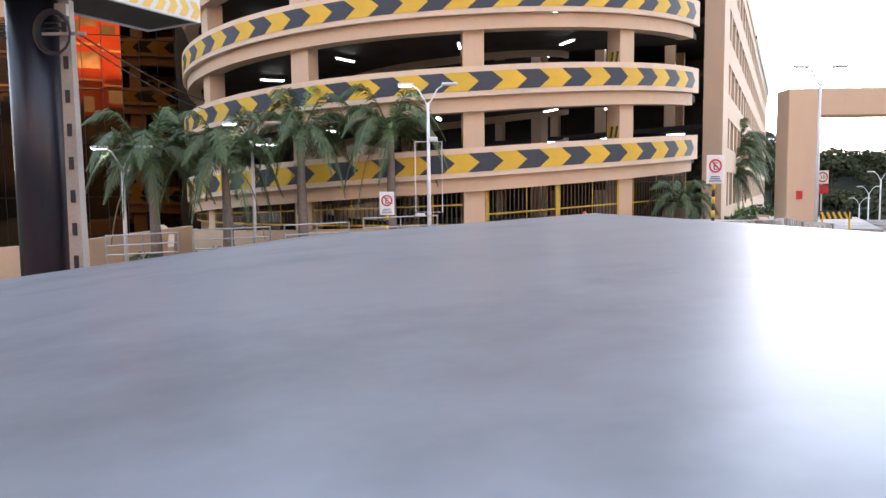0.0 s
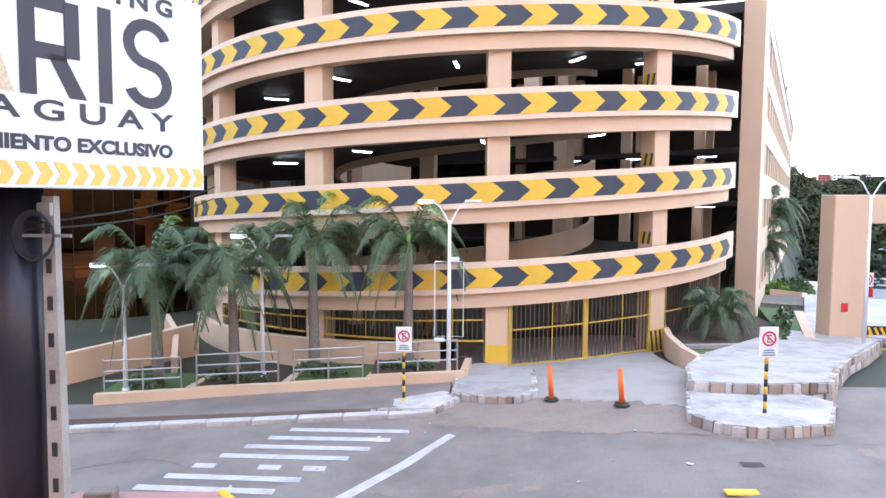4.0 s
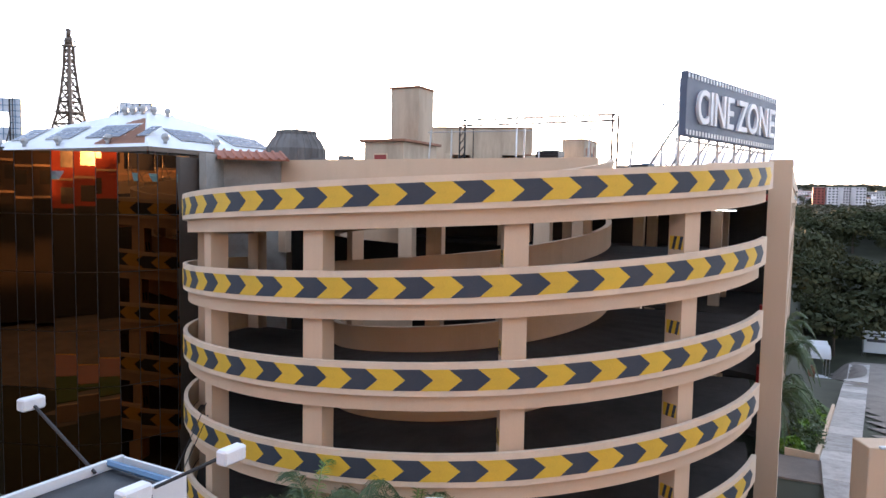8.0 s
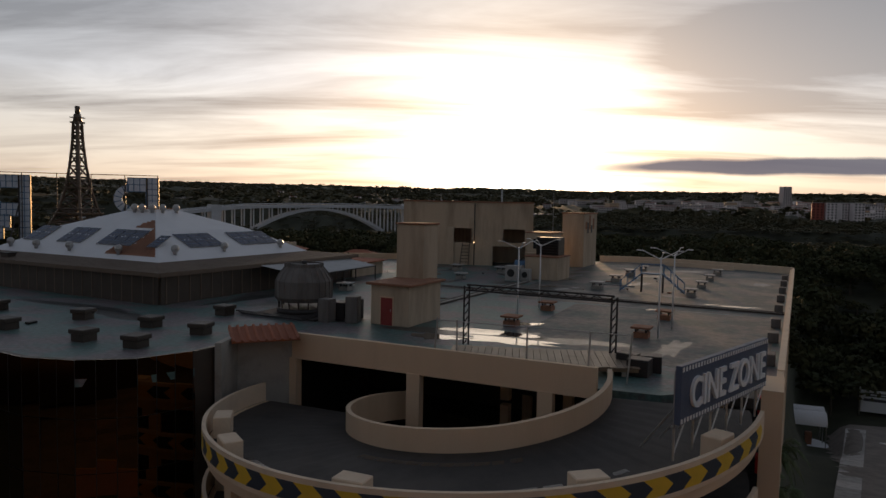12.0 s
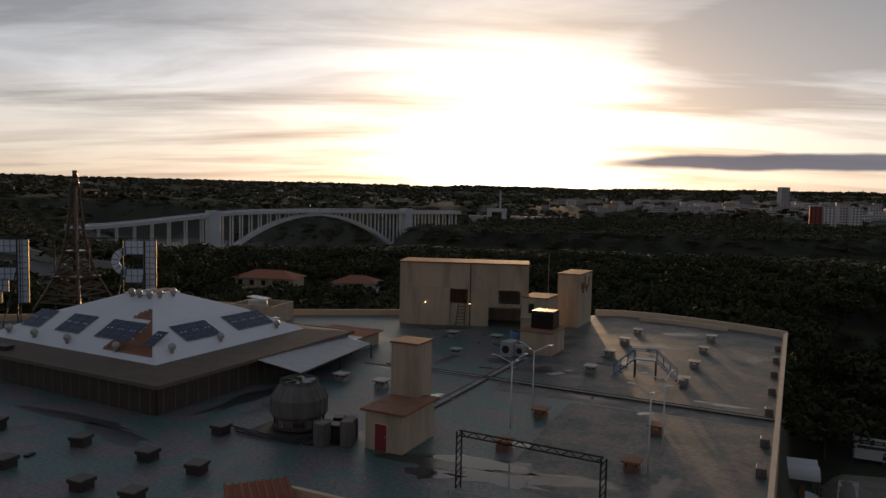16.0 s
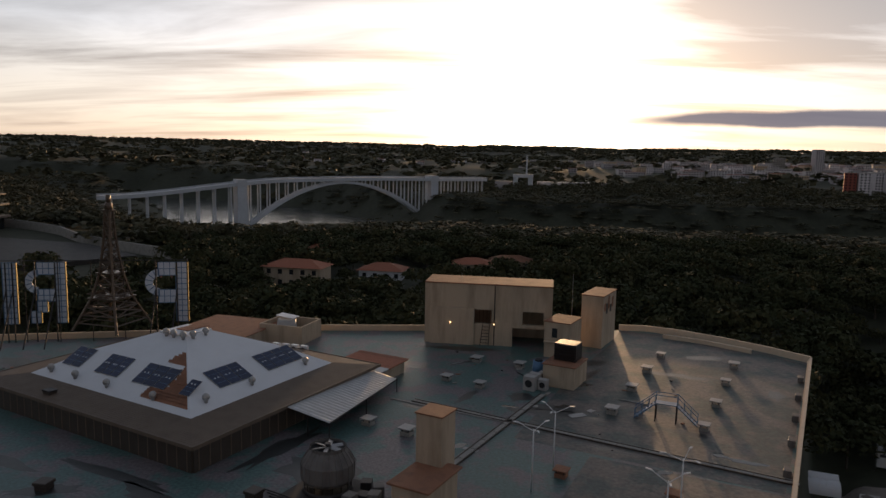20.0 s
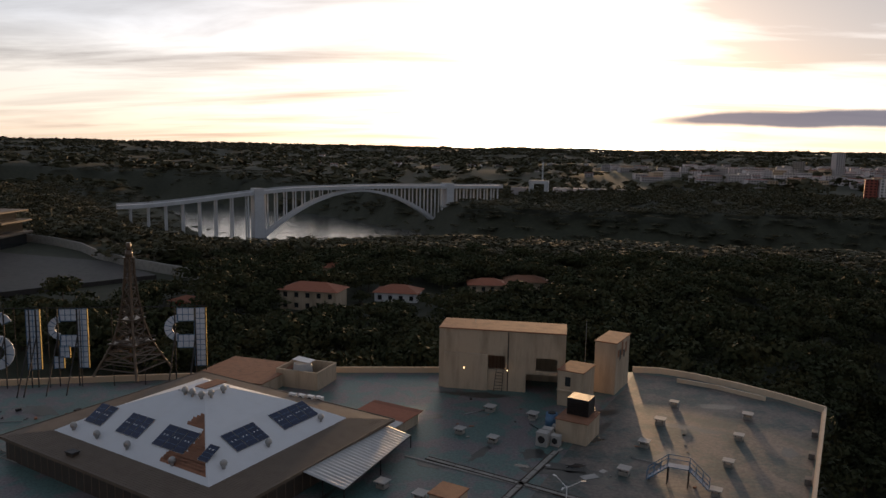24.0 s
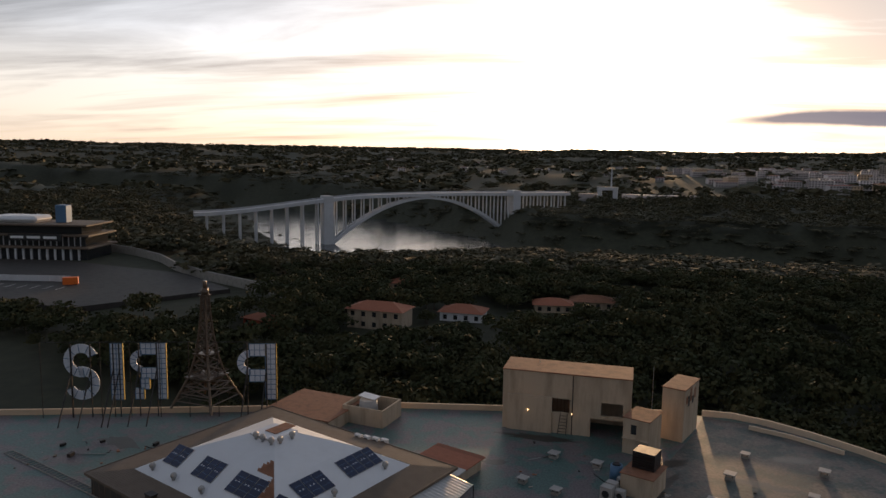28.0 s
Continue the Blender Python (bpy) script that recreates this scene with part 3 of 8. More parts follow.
# pavement at the billboard
edge = [(-20, 0.6), (-6.45, 9.9), (-4.45, 11.55), (-3.85, 12.45), (-3.68, 13.3), (-3.85, 14.3), (-4.5, 15.1)]
solid_left = thing("pavement_billboard", "faded red cement pavement with yellow kerb stones", "pavement", kind="structure")
part("paving", draped(edge + [(-7.4, 15.3), (-8.6, 13.9), (-9.5, 13.4), (-20, 9)], 0.12, 0.3), M_PAVING, solid_left)
kerb_run(solid_left, [(-20, 0.6), (-6.45, 9.9), (-4.6, 11.43)], 0.8, M_KERB)
kerb_run(solid_left, [(-3.8, 12.75), (-3.68, 13.3), (-3.85, 14.3), (-4.5, 15.1)], 0.8, M_KERB)
bm = draped([(-20, 9.05), (-9.5, 13.45), (-8.6, 13.95), (-7.4, 15.35), (-20, 16.6)], 0.10, 0.3)
solid("lawn", bm, M_GRASS, "patchy grass verge beside the red pavement", "lawn", "structure")
for x, y, rz in ((-7.5, 14.6, 12), (-6.7, 14.85, 8)):
    solid("paving_block", soft_box(0, 0, 0, 0.55, 0.35, 0.24, 0.03), M_STONE_DARK, "loose brown cement block lying on the verge", "block", at=(x, y, street_z(x, y) + 0.1), rz=rz)
bm = bmesh.new()
for i in range(2):
    box(bm, -8.5 + i * 0.5, 11.2 - i * 0.45, street_z(-8, 11) + 0.13, 2.2, 0.24, 0.01, rz=28)
bm = one_box(0, 0, 0, 2.4, 0.42, 0.012)
solid("kerb_patch", bm, M_WHITE, "pale cement strip across the red pavement", "pavement patch", "structure", at=(-6.6, 10.9, street_z(-6.6, 10.9) + 0.122), rz=27)

# pavement on the other corner: grooved pink tiles
right_walk = thing("pavement_corner", "pink grooved cement tile pavement with yellow kerb stones", "pavement", kind="structure")
cor = [(2.25, 6.4), (4.65, 10.75), (6.0, 11.3)]
part("paving_bed", draped([(2.3, 6.4), (24, 6.4), (24, 12.5), (6.0, 11.3), (4.7, 10.75)], 0.10, 0.4), M_PAVING, right_walk)
kerb_run(right_walk, [(20, 6.38), (2.25, 6.38)], 0.85, M_KERB, 0.2, 0.19)
kerb_run(right_walk, [(2.2, 6.45), (4.6, 10.75)], 0.85, M_KERB, 0.16, 0.17)
bm = bmesh.new()
for i in range(7):
    box(bm, 0, -0.255 + i * 0.085, 0, 0.597, 0.074, 0.018)
tile_mesh = mesh_of(bm, M_PAVING, "grooved_tile")
ku, kv = Vector((0.488, 0.873)), Vector((0.873, -0.488))
for i in range(8):
    for j in range(18):
        p = Vector((2.32, 6.42)) + ku * (0.31 + i * 0.605) + kv * (0.31 + j * 0.605)
        if 6.62 < p.y < 10.9 + (p.x - 4.6) * 0.12 and p.x < 16:
            t = part("tile", tile_mesh, None, right_walk, at=(p.x, p.y, street_z(p.x, p.y) + 0.093))
            t.rotation_euler = (Matrix.Rotation(-math.atan(0.14) if p.x < 4.9 else 0.0, 3, "Y") @ Matrix.Rotation(radians(60.8), 3, "Z")).to_euler()

# road markings
for i in range(7):
    x0, y0 = -6.46 + i * 0.393, 15.68 + i * 0.548
    bm = bmesh.new()
    ends = []
    for k in range(7):
        x, y = x0 + 2.95 * k / 6, y0 - 0.45 * k / 6
        ends.append([bm.verts.new((x, y + s, street_z(x, y + s) + 0.03)) for s in (-0.13, 0.13)])
    for k, (p, q) in enumerate(zip(ends, ends[1:])):
        if not (i == 2 and k in (1, 2, 4)):
            bm.faces.new((p[0], q[0], q[1], p[1]))
    solid("crossing_stripe", bm, M_WHITE, "worn white zebra crossing stripe on asphalt", "road marking", "structure", "zebra crossing")
bm = bmesh.new()
a, b = Vector((-2.55, 14.2)), Vector((-0.1, 17.95))
d = (b - a).normalized()
nrm = Vector((-d.y, d.x)) * 0.13
rows = [[bm.verts.new((*(a + (b - a) * i / 5 + nrm * s), street_z(*(a + (b - a) * i / 5)) + 0.03)) for s in (-1, 1)] for i in range(6)]
for p, q in zip(rows, rows[1:]):
    bm.faces.new((p[0], p[1], q[1], q[0]))
solid("stop_line", bm, M_WHITE, "worn white stop line on the asphalt", "road marking", "structure")
for x, y in ((4.69, 13.41), (4.4, 12.8)):
    solid("road_bump", soft_box(0, 0, 0, 0.55, 0.22, 0.04, 0.015), M_KERB, "small yellow rubber speed bump piece", "speed bump", at=(x, y, street_z(x, y) + 0.01), group="speed bump pieces")
for x, y, s in ((3.94, 11.9, 0.6), (5.3, 14.4, 0.4), (-1.0, 12.5, 0.3)):
    bm = sheet(lambda a, b: True, [x - s / 2, x + s / 2], [y, y + s * 0.6], 0.026)
    solid("asphalt_patch", bm, M_DECK, "dark repaired asphalt patch", "road patch", "structure")

# cracks, tar lines and worn patches in the asphalt
rnd = random.Random(12)
for k in range(13):
    x, y, a = rnd.uniform(-9, 11), rnd.uniform(6.5, 19), rnd.uniform(0, 6.28)
    bm = bmesh.new()
    prev = None
    for i in range(rnd.randint(6, 13)):
        a += rnd.gauss(0, 0.38)
        x, y = x + 0.32 * math.cos(a), y + 0.32 * math.sin(a)
        w = rnd.uniform(0.006, 0.014)
        row = [bm.verts.new((x - s * math.sin(a) * w, y + s * math.cos(a) * w, street_z(x, y) + 0.0275)) for s in (-1, 1)]
        if prev:
            bm.faces.new((prev[0], row[0], row[1], prev[1]))
        prev = row
    solid("crack", bm, M_TAR, "thin dark crack in the asphalt", "road crack", "structure", "road cracks")
for k, (x, y, rx, ry, mat) in enumerate(((2.5, 10.2, 2.6, 0.8, M_DIRT), (-1.6, 11.6, 1.6, 0.7, M_DIRT), (8.8, 15.2, 1.4, 0.6, M_DIRT), (0.6, 14.6, 0.9, 0.35, M_DIRT), (6.8, 12.6, 0.9, 0.5, M_DIRT), (1.4, 7.2, 2.4, 0.7, M_DIRT))):
    bm = sheet(lambda px, py: ((px - x) / rx) ** 2 + ((py - y) / ry) ** 2 + 1.3 * noise.noise(Vector((px * 1.6, py * 2.2, k))) < 0.62, steps(x - 1.5 * rx, x + 1.5 * rx, 0.1), steps(y - 1.6 * ry, y + 1.6 * ry, 0.1), 0.0245)
    if bm.faces:
        solid("worn_patch", bm, mat, "worn brownish patch in the asphalt", "road patch", "structure", "worn patches")
for k in range(26):
    x, y = rnd.uniform(-6, 9), rnd.uniform(8, 19)
    solid("litter", soft_box(0, 0, 0, rnd.uniform(0.04, 0.13), rnd.uniform(0.03, 0.08), 0.02, 0.006), M_STONE if k % 3 else M_STONE_DARK, "small pale scrap lying on the asphalt", "litter", at=(x, y, street_z(x, y) + 0.026), rz=rnd.uniform(0, 180), group="scraps on the road")

# far kerb: white painted, and the strip of asphalt before the terraces
far_side = thing("pavement_garage", "narrow asphalt pavement with a white painted kerb", "pavement", kind="structure")
part("footway", draped([(-30, 19.4), (-0.3, 20.0), (-0.2, 22.4), (-10, 21.3), (-30, 21.3)], 0.13, 0.3), M_ASPHALT, far_side)
kerb_run(far_side, [(-30, 19.3), (-11, 19.35), (-0.6, 19.75)], 1.2, M_WHITE, 0.28, 0.16)


# stone-edged islands
def stone_island(name, outline, height, label, courses=2, seed=1):
    ob = thing(name, label, "stone kerb", kind="structure")
    part("top", draped(outline, height, 0.3), M_STONE, ob)
    rnd = random.Random(seed)
    pts = outline + [outline[0]]
    for (ax, ay), (bx, by) in zip(pts, pts[1:]):
        d = math.hypot(bx - ax, by - ay)
        for c in range(courses):
            s = rnd.uniform(0, 0.1)
            while s < d - 0.05:
                w = min(rnd.uniform(0.16, 0.36), d - s + 0.03)
                t = (s + w / 2) / d
                x, y = ax + (bx - ax) * t, ay + (by - ay) * t
                h = height / courses * rnd.uniform(0.85, 1.0)
                bm = one_box(0, 0, 0, w - 0.025, 0.14 + rnd.uniform(0, 0.06), h, taper=rnd.uniform(0.8, 0.96))
                part("stone", bm, M_STONE if rnd.random() < 0.62 else M_STONE_DARK, ob, at=(x, y, street_z(x, y) + c * height / courses), rz=math.degrees(math.atan2(by - ay, bx - ax)) + rnd.uniform(-6, 6))
                s += w
    return ob


stone_island("stone_island", [(-0.1, 20.9), (0.75, 20.15), (1.6, 19.75), (2.0, 20.2), (2.2, 22.9), (0.6, 24.4), (0.0, 22.5)], 0.22, "whitewashed stone island beside the gate", 1, 3)
stone_island("stone_island", [(-2.3, 20.0), (-0.6, 19.75), (0.0, 20.5), (-0.4, 21.3), (-1.9, 20.7)], 0.18, "whitewashed stone nosing at the kerb end", 1, 4)
stone_island("stone_terrace", [(4.95, 16.85), (5.4, 16.1), (6.1, 15.95), (7.5, 16.25), (8.4, 17.8), (7.6, 18.9), (5.5, 18.7)], 0.25, "whitewashed fieldstone step at the street corner", 1, 5)
stone_island("stone_terrace", [(5.5, 18.55), (6.9, 18.35), (8.7, 18.6), (11.2, 22.4), (14.5, 26.6), (12.0, 28.2), (7.5, 23.2), (5.95, 20.2)], 0.5, "whitewashed fieldstone terrace with pale cement top", 2, 6)

shifted(mark, -0.3, 0.25)

# ---- the parking garage: a round ramp with chevron parapets ----
CX, CY, RAMP_R = -0.17, 36.65, 12.35
LEVEL = 2.672
ROOF = 14.45
U, V = Vector((0.428, 0.904)), Vector((0.904, -0.428))
TURN = -25.3


def local(a, b, o=(12.95, 34.15)):
    """A plan point a metres along the front and b metres back from the front corner of the garage."""
    p = Vector(o) + V * a + U * b
    return p.x, p.y


def band_z(th, k):
    """The top of parapet k at th degrees round the ramp."""
    return 3.61 + LEVEL * k + (0.014 if th > 5 else 0.0112) * (th - 5)


def on_ramp(th, r):
    return CX + r * math.sin(radians(th)), CY - r * math.cos(radians(th))


def arc(t0, t1, d=4.0):
    n = max(2, int(abs(t1 - t0) / d))
    return [t0 + (t1 - t0) * i / n for i in range(n + 1)]


def ring_wall(ths, r0, r1, lo, hi):
    """A curved wall between two radii; lo and hi give heights at an angle."""
    bm = bmesh.new()
    rows = []
    for th in ths:
        (ax, ay), (bx, by) = on_ramp(th, r0), on_ramp(th, r1)
        rows.append([bm.verts.new(p) for p in ((ax, ay, lo(th)), (bx, by, lo(th)), (bx, by, hi(th)), (ax, ay, hi(th)))])
    for p, q in zip(rows, rows[1:]):
        for i in range(4):
            bm.faces.new((p[i], p[(i + 1) % 4], q[(i + 1) % 4], q[i])).smooth = False
    bm.faces.new(rows[0])
    bm.faces.new(list(reversed(rows[-1])))
    bmesh.ops.recalc_face_normals(bm, faces=bm.faces[:])
    return bm


TH0, TH1 = -112, 58
ramp = thing("parking_ramp", "round cream car park ramp with yellow and dark chevron parapets", "car park ramp")
PITCH = 3.82
chev = {}
for colour, mat in (("yellow", M_YELLOW), ("dark", M_NAVY)):
    bm = bmesh.new()
    cols = 5
    for i in range(cols):
        quad = []
        for s in (i / cols, (i + 1) / cols):
            for v in (0.0, 0.5, 1.0):
                th = PITCH * s + PITCH * 0.46 * (1 - abs(2 * v - 1))
                for off in (0.0, 0.012):
                    r = RAMP_R + off
                    z = -0.81 + 0.62 * v + (0.0126 * th)
                    quad.append(bm.verts.new((r * math.sin(radians(th)), -r * math.cos(radians(th)), z)))
        q = lambda s, v, o: quad[s * 6 + v * 2 + o]
        for v in (0, 1):
            bm.faces.new((q(0, v, 1), q(1, v, 1), q(1, v + 1, 1), q(0, v + 1, 1)))
            if i == 0:
                bm.faces.new((q(0, v, 0), q(0, v, 1), q(0, v + 1, 1), q(0, v + 1, 0)))
            if i == cols - 1:
                bm.faces.new((q(1, v, 1), q(1, v, 0), q(1, v + 1, 0), q(1, v + 1, 1)))
        bm.faces.new((q(0, 0, 0), q(1, 0, 0), q(1, 0, 1), q(0, 0, 1)))
        bm.faces.new((q(0, 2, 1), q(1, 2, 1), q(1, 2, 0), q(0, 2, 0)))
    chev[colour] = mesh_of(bm, mat, "chevron")
for k in range(5):
    th1 = TH1 if k < 4 else 62
    parapet = part("parapet", ring_wall(arc(TH0, th1, 2.2), RAMP_R - 0.16, RAMP_R, lambda t: band_z(t, k) - 0.98, lambda t: band_z(t, k)), M_CREAM_TOP, ramp)
    i = 0
    th = 1.87 - PITCH * (1.46 + 28)
    while th < th1 - PITCH * 1.5:
        part("chevron", chev["yellow" if i % 2 else "dark"], None, parapet, at=(CX, CY, band_z(th, k)), rz=th)
        th += PITCH
        i += 1
    part("beam", ring_wall(arc(TH0, th1 - 1, 3), RAMP_R - 0.75, RAMP_R - 0.19, lambda t: band_z(t, k) - 1.46, lambda t: band_z(t, k) - 0.985), M_CREAM, ramp)
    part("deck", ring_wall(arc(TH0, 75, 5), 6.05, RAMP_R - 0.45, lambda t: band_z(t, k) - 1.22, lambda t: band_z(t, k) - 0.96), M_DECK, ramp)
    part("inner_parapet", ring_wall(arc(-150, 84, 5), 5.95, 6.17, lambda t: band_z(t, k) - 1.5, lambda t: band_z(t, k)), M_CREAM, ramp)
for t0, t1, r0, r1 in ((-58, -18, 10.6, 11.0), (-40, 12, 7.2, 7.6), (-22, 30, 9.9, 10.15), (8, 44, 11.2, 11.5)):
    part("wet_streak", ring_wall(arc(t0, t1, 3), r0, r1, lambda t: band_z(t, 4) - 0.957, lambda t: band_z(t, 4) - 0.953), M_PUDDLE, ramp, "thin wet streak on the ramp")
# columns round the rim, and the inner ring with striped feet
for th in (-110.0, -81.5, -52.8, -24.75, 5.1, 34.1):
    for k in range(5):
        x, y = on_ramp(th, RAMP_R - 0.7)
        z0 = street_z(x, y) - 0.3 if k == 0 else band_z(th, k - 1) - 0.97
        part("column", one_box(0, 0, 0, 0.72, 0.62, band_z(th, k) - 1.33 - z0), M_CREAM, ramp, at=(x, y, z0), rz=th)
        if k:
            foot = part("painted_foot", one_box(-0.366, 0, 1.0, 0.012, 0.5, 0.42), M_YELLOW, ramp, at=(x, y, z0), rz=th)
            for i in range(2):
                part("stripe", one_box(-0.376, -0.13 + i * 0.24, 1.0, 0.012, 0.1, 0.42, rx=12), M_NAVY, foot)
for th in (-60, -15, 14, 50):
    for k in range(5):
        x, y = on_ramp(th, 5.65)
        z0 = -0.3 if k == 0 else band_z(th, k - 1) - 1.1
        col = part("inner_column", one_box(0, 0, 0, 0.6, 0.5, LEVEL - 0.2 if k else 3.0), M_CREAM, ramp, at=(x, y, z0), rz=th)
        for i in range(3):
            part("stripe", one_box(-0.2 + i * 0.2, -0.257, 0.15, 0.09, 0.012, 0.75, ry=12), M_NAVY if i % 2 == 0 else M_YELLOW, col)
# strip lights under the decks
for k in range(1, 5):
    for th in (-62, -34, -6, 22, 47):
        x, y = on_ramp(th + k * 5 % 11, 9.2)
        lamp = thing("tube_lamp", "white strip light on the garage ceiling", "ceiling lamp", x, y, band_z(th, k) - 1.30, th + 90, group="garage ceiling lamps")
        part("housing", one_box(0, 0, 0.03, 1.05, 0.14, 0.05), M_METAL_WHITE, lamp)
        part("tube", one_box(0, 0, -0.01, 0.95, 0.08, 0.04), M_LIGHT, lamp)
# plinth and railings under the first parapet
plinth = part("plinth", ring_wall(arc(-70, -3.5, 3), RAMP_R - 0.35, RAMP_R - 0.05, lambda t: -1.6, lambda t: 0.98 + 0.006 * (t + 3)), M_CREAM, ramp)


def bar_panel(name, t0, t1, z_lo, z_hi, parent, every=0.16, r=RAMP_R - 0.4, rail_mat=None):
    rail_mat = rail_mat or M_GATE_YELLOW
    rail = part(name, ring_wall(arc(t0, t1, 2.5), r - 0.03, r + 0.03, lambda t: z_hi(t) - 0.07, lambda t: z_hi(t)), rail_mat, parent)
    part("bottom_rail", ring_wall(arc(t0, t1, 2.5), r - 0.03, r + 0.03, lambda t: z_lo(t), lambda t: z_lo(t) + 0.06), M_GATE_YELLOW, rail)
    part("middle_rail", ring_wall(arc(t0, t1, 2.5), r - 0.02, r + 0.02, lambda t: z_lo(t) * 0.45 + z_hi(t) * 0.55, lambda t: z_lo(t) * 0.45 + z_hi(t) * 0.55 + 0.05), M_GATE_YELLOW, rail)
    step = every / r * 180 / math.pi
    th = t0 + step / 2
    i = 0
    while th < t1:
        x, y = on_ramp(th, r)
        part("bar", one_box(0, 0, 0, 0.03, 0.03, z_hi(th) - z_lo(th)), M_GATE if i % 9 else M_GATE_YELLOW, rail, at=(x, y, z_lo(th)), rz=th)
        th += step
        i += 1
    return rail


fence = thing("railing", "brown steel bar railing between cream columns", "railing")
for t0, t1 in ((-70, -54.7), (-50.9, -26.7), (-22.8, 3.2)):
    bar_panel("top_rail", t0, t1, lambda t: 0.98, lambda t: band_z(t, 0) - 1.35, fence, rail_mat=M_GATE)
for t0, t1 in ((7.1, 19.3), (19.6, 32.1)):
    gate = thing("garage_gate", "closed brown steel bar gate with yellow frame", "gate", group="garage gates")
    bar_panel("top_rail", t0, t1, lambda t: street_z(*on_ramp(t, RAMP_R - 0.4)) + 0.06, lambda t: band_z(t, 0) - 1.38, gate, 0.15)
    for t in (t0, t1):
        x, y = on_ramp(t, RAMP_R - 0.4)
        part("stile", one_box(0, 0, 0, 0.09, 0.07, band_z(t, 0) - 1.36 - street_z(x, y)), M_GATE_YELLOW, gate, at=(x, y, street_z(x, y) + 0.03), rz=t)
side_fence = thing("railing", "brown and yellow bar railing behind the planter", "railing")
bar_panel("top_rail", 35.8, 57, lambda t: 0.35, lambda t: band_z(t, 0) - 1.35, side_fence)
# painted column feet by the gate
x, y = on_ramp(5.1, RAMP_R - 0.38)
part("painted_foot", one_box(0, 0, 0, 0.73, 0.012, 0.55), M_YELLOW, ramp, at=(*on_ramp(5.1, RAMP_R - 0.375), 0.33), rz=5.1)
foot = part("painted_foot", one_box(0, 0, 0, 0.73, 0.012, 0.8), M_YELLOW, ramp, at=(*on_ramp(34.1, RAMP_R - 0.375), 0.3), rz=34.1)
for i in range(3):
    part("stripe", one_box(-0.22 + i * 0.22, -0.012, 0.05, 0.1, 0.012, 0.72, ry=-9), M_NAVY, foot)

# red riser between the ramp and the corner pier
riser = thing("riser_pipe", "red painted steel riser between ramp and corner pier", "riser pipe", 12.25, 33.75, 0.2)
part("pipe", one_rod((0, 0, 0), (0, 0, 14.3), 0.13, seg=10), M_RED, riser)
for i in range(5):
    part("clamp", one_rod((0, 0, 1.2 + i * 2.9), (0, 0, 1.35 + i * 2.9), 0.17, seg=10), M_BLACK, riser)

# ---- the garage block behind ----
garage = thing("parking_garage", "cream concrete parking block with open window bands", "car park", kind="structure")
part("corner_fin", one_box(0, 0, 0, 0.85, 3.0, 15.6), M_CREAM, garage, at=(*local(-0.4, 0.2), -0.3), rz=TURN)
LEN = 68.0
for k in range(6):
    z0, z1 = (-0.6, 1.2) if k == 0 else (3.3 + (k - 1) * LEVEL - 0.45 + 0.1, 3.3 + (k - 1) * LEVEL + 0.75 + 0.1)
    if k == 5:
        z1 = ROOF + 0.75
    part("spandrel", one_box(0, 0, 0, 0.3, LEN, z1 - z0), M_CREAM, garage, at=(*local(-0.2, 1.7 + LEN / 2), z0), rz=TURN)
pier = mesh_of(one_box(0, 0, 0, 0.34, 0.7, 13.4), M_CREAM, "pier")
for i in range(23):
    part("pier", pier, None, garage, at=(*local(-0.22, 4.2 + i * 2.95), 0.9), rz=TURN)
# Floor slabs in the near-black tone that imitates the shaded inside.
for k in range(5):
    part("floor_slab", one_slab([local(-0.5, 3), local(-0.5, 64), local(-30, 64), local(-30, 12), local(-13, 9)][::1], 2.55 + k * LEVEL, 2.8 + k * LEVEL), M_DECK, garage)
# Added near-black walls close the garage off and keep its inside dark.
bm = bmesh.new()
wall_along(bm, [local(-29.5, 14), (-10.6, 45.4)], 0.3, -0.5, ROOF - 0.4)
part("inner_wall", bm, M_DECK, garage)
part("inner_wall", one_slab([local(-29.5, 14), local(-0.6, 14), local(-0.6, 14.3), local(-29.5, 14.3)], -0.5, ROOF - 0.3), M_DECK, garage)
for i in range(4):
    for j in range(2):
        x, y = local(-3.5 - i * 4.0, 7.0 + j * 4)
        for k in range(5):
            part("inside_column", one_box(0, 0, 0, 0.55, 0.55, LEVEL - 0.3), M_CREAM, garage, at=(x, y, 0.0 + k * LEVEL + (0.1 if k else -0.3)), rz=TURN)
for k in range(1, 5):
    for i in range(3):
        x, y = local(-3.0 - i * 4.0, 6.0 + i)
        lamp = thing("tube_lamp", "white strip light on the garage ceiling", "ceiling lamp", x, y, 2.5 + k * LEVEL, TURN, group="garage ceiling lamps")
        part("housing", one_box(0, 0, 0.0, 1.05, 0.14, 0.05), M_METAL_WHITE, lamp)
        part("tube", one_box(0, 0, -0.035, 0.95, 0.08, 0.035), M_LIGHT, lamp)
for k in range(1, 5):
    part("red_stripe", one_box(0, 0, 0, 0.12, 0.5, 0.8), M_RED, garage, at=(*local(-0.95, 0.9), 3.0 + k * LEVEL), rz=TURN)

# ---- roof ----
# The roof is set out in its own units, which are longer than the street's.
ROOF_UNIT, ROOF_SHIFT = 1.075, 0.4
mark = built()


def to_roof(x, y):
    return x / ROOF_UNIT, (y - ROOF_SHIFT) / ROOF_UNIT


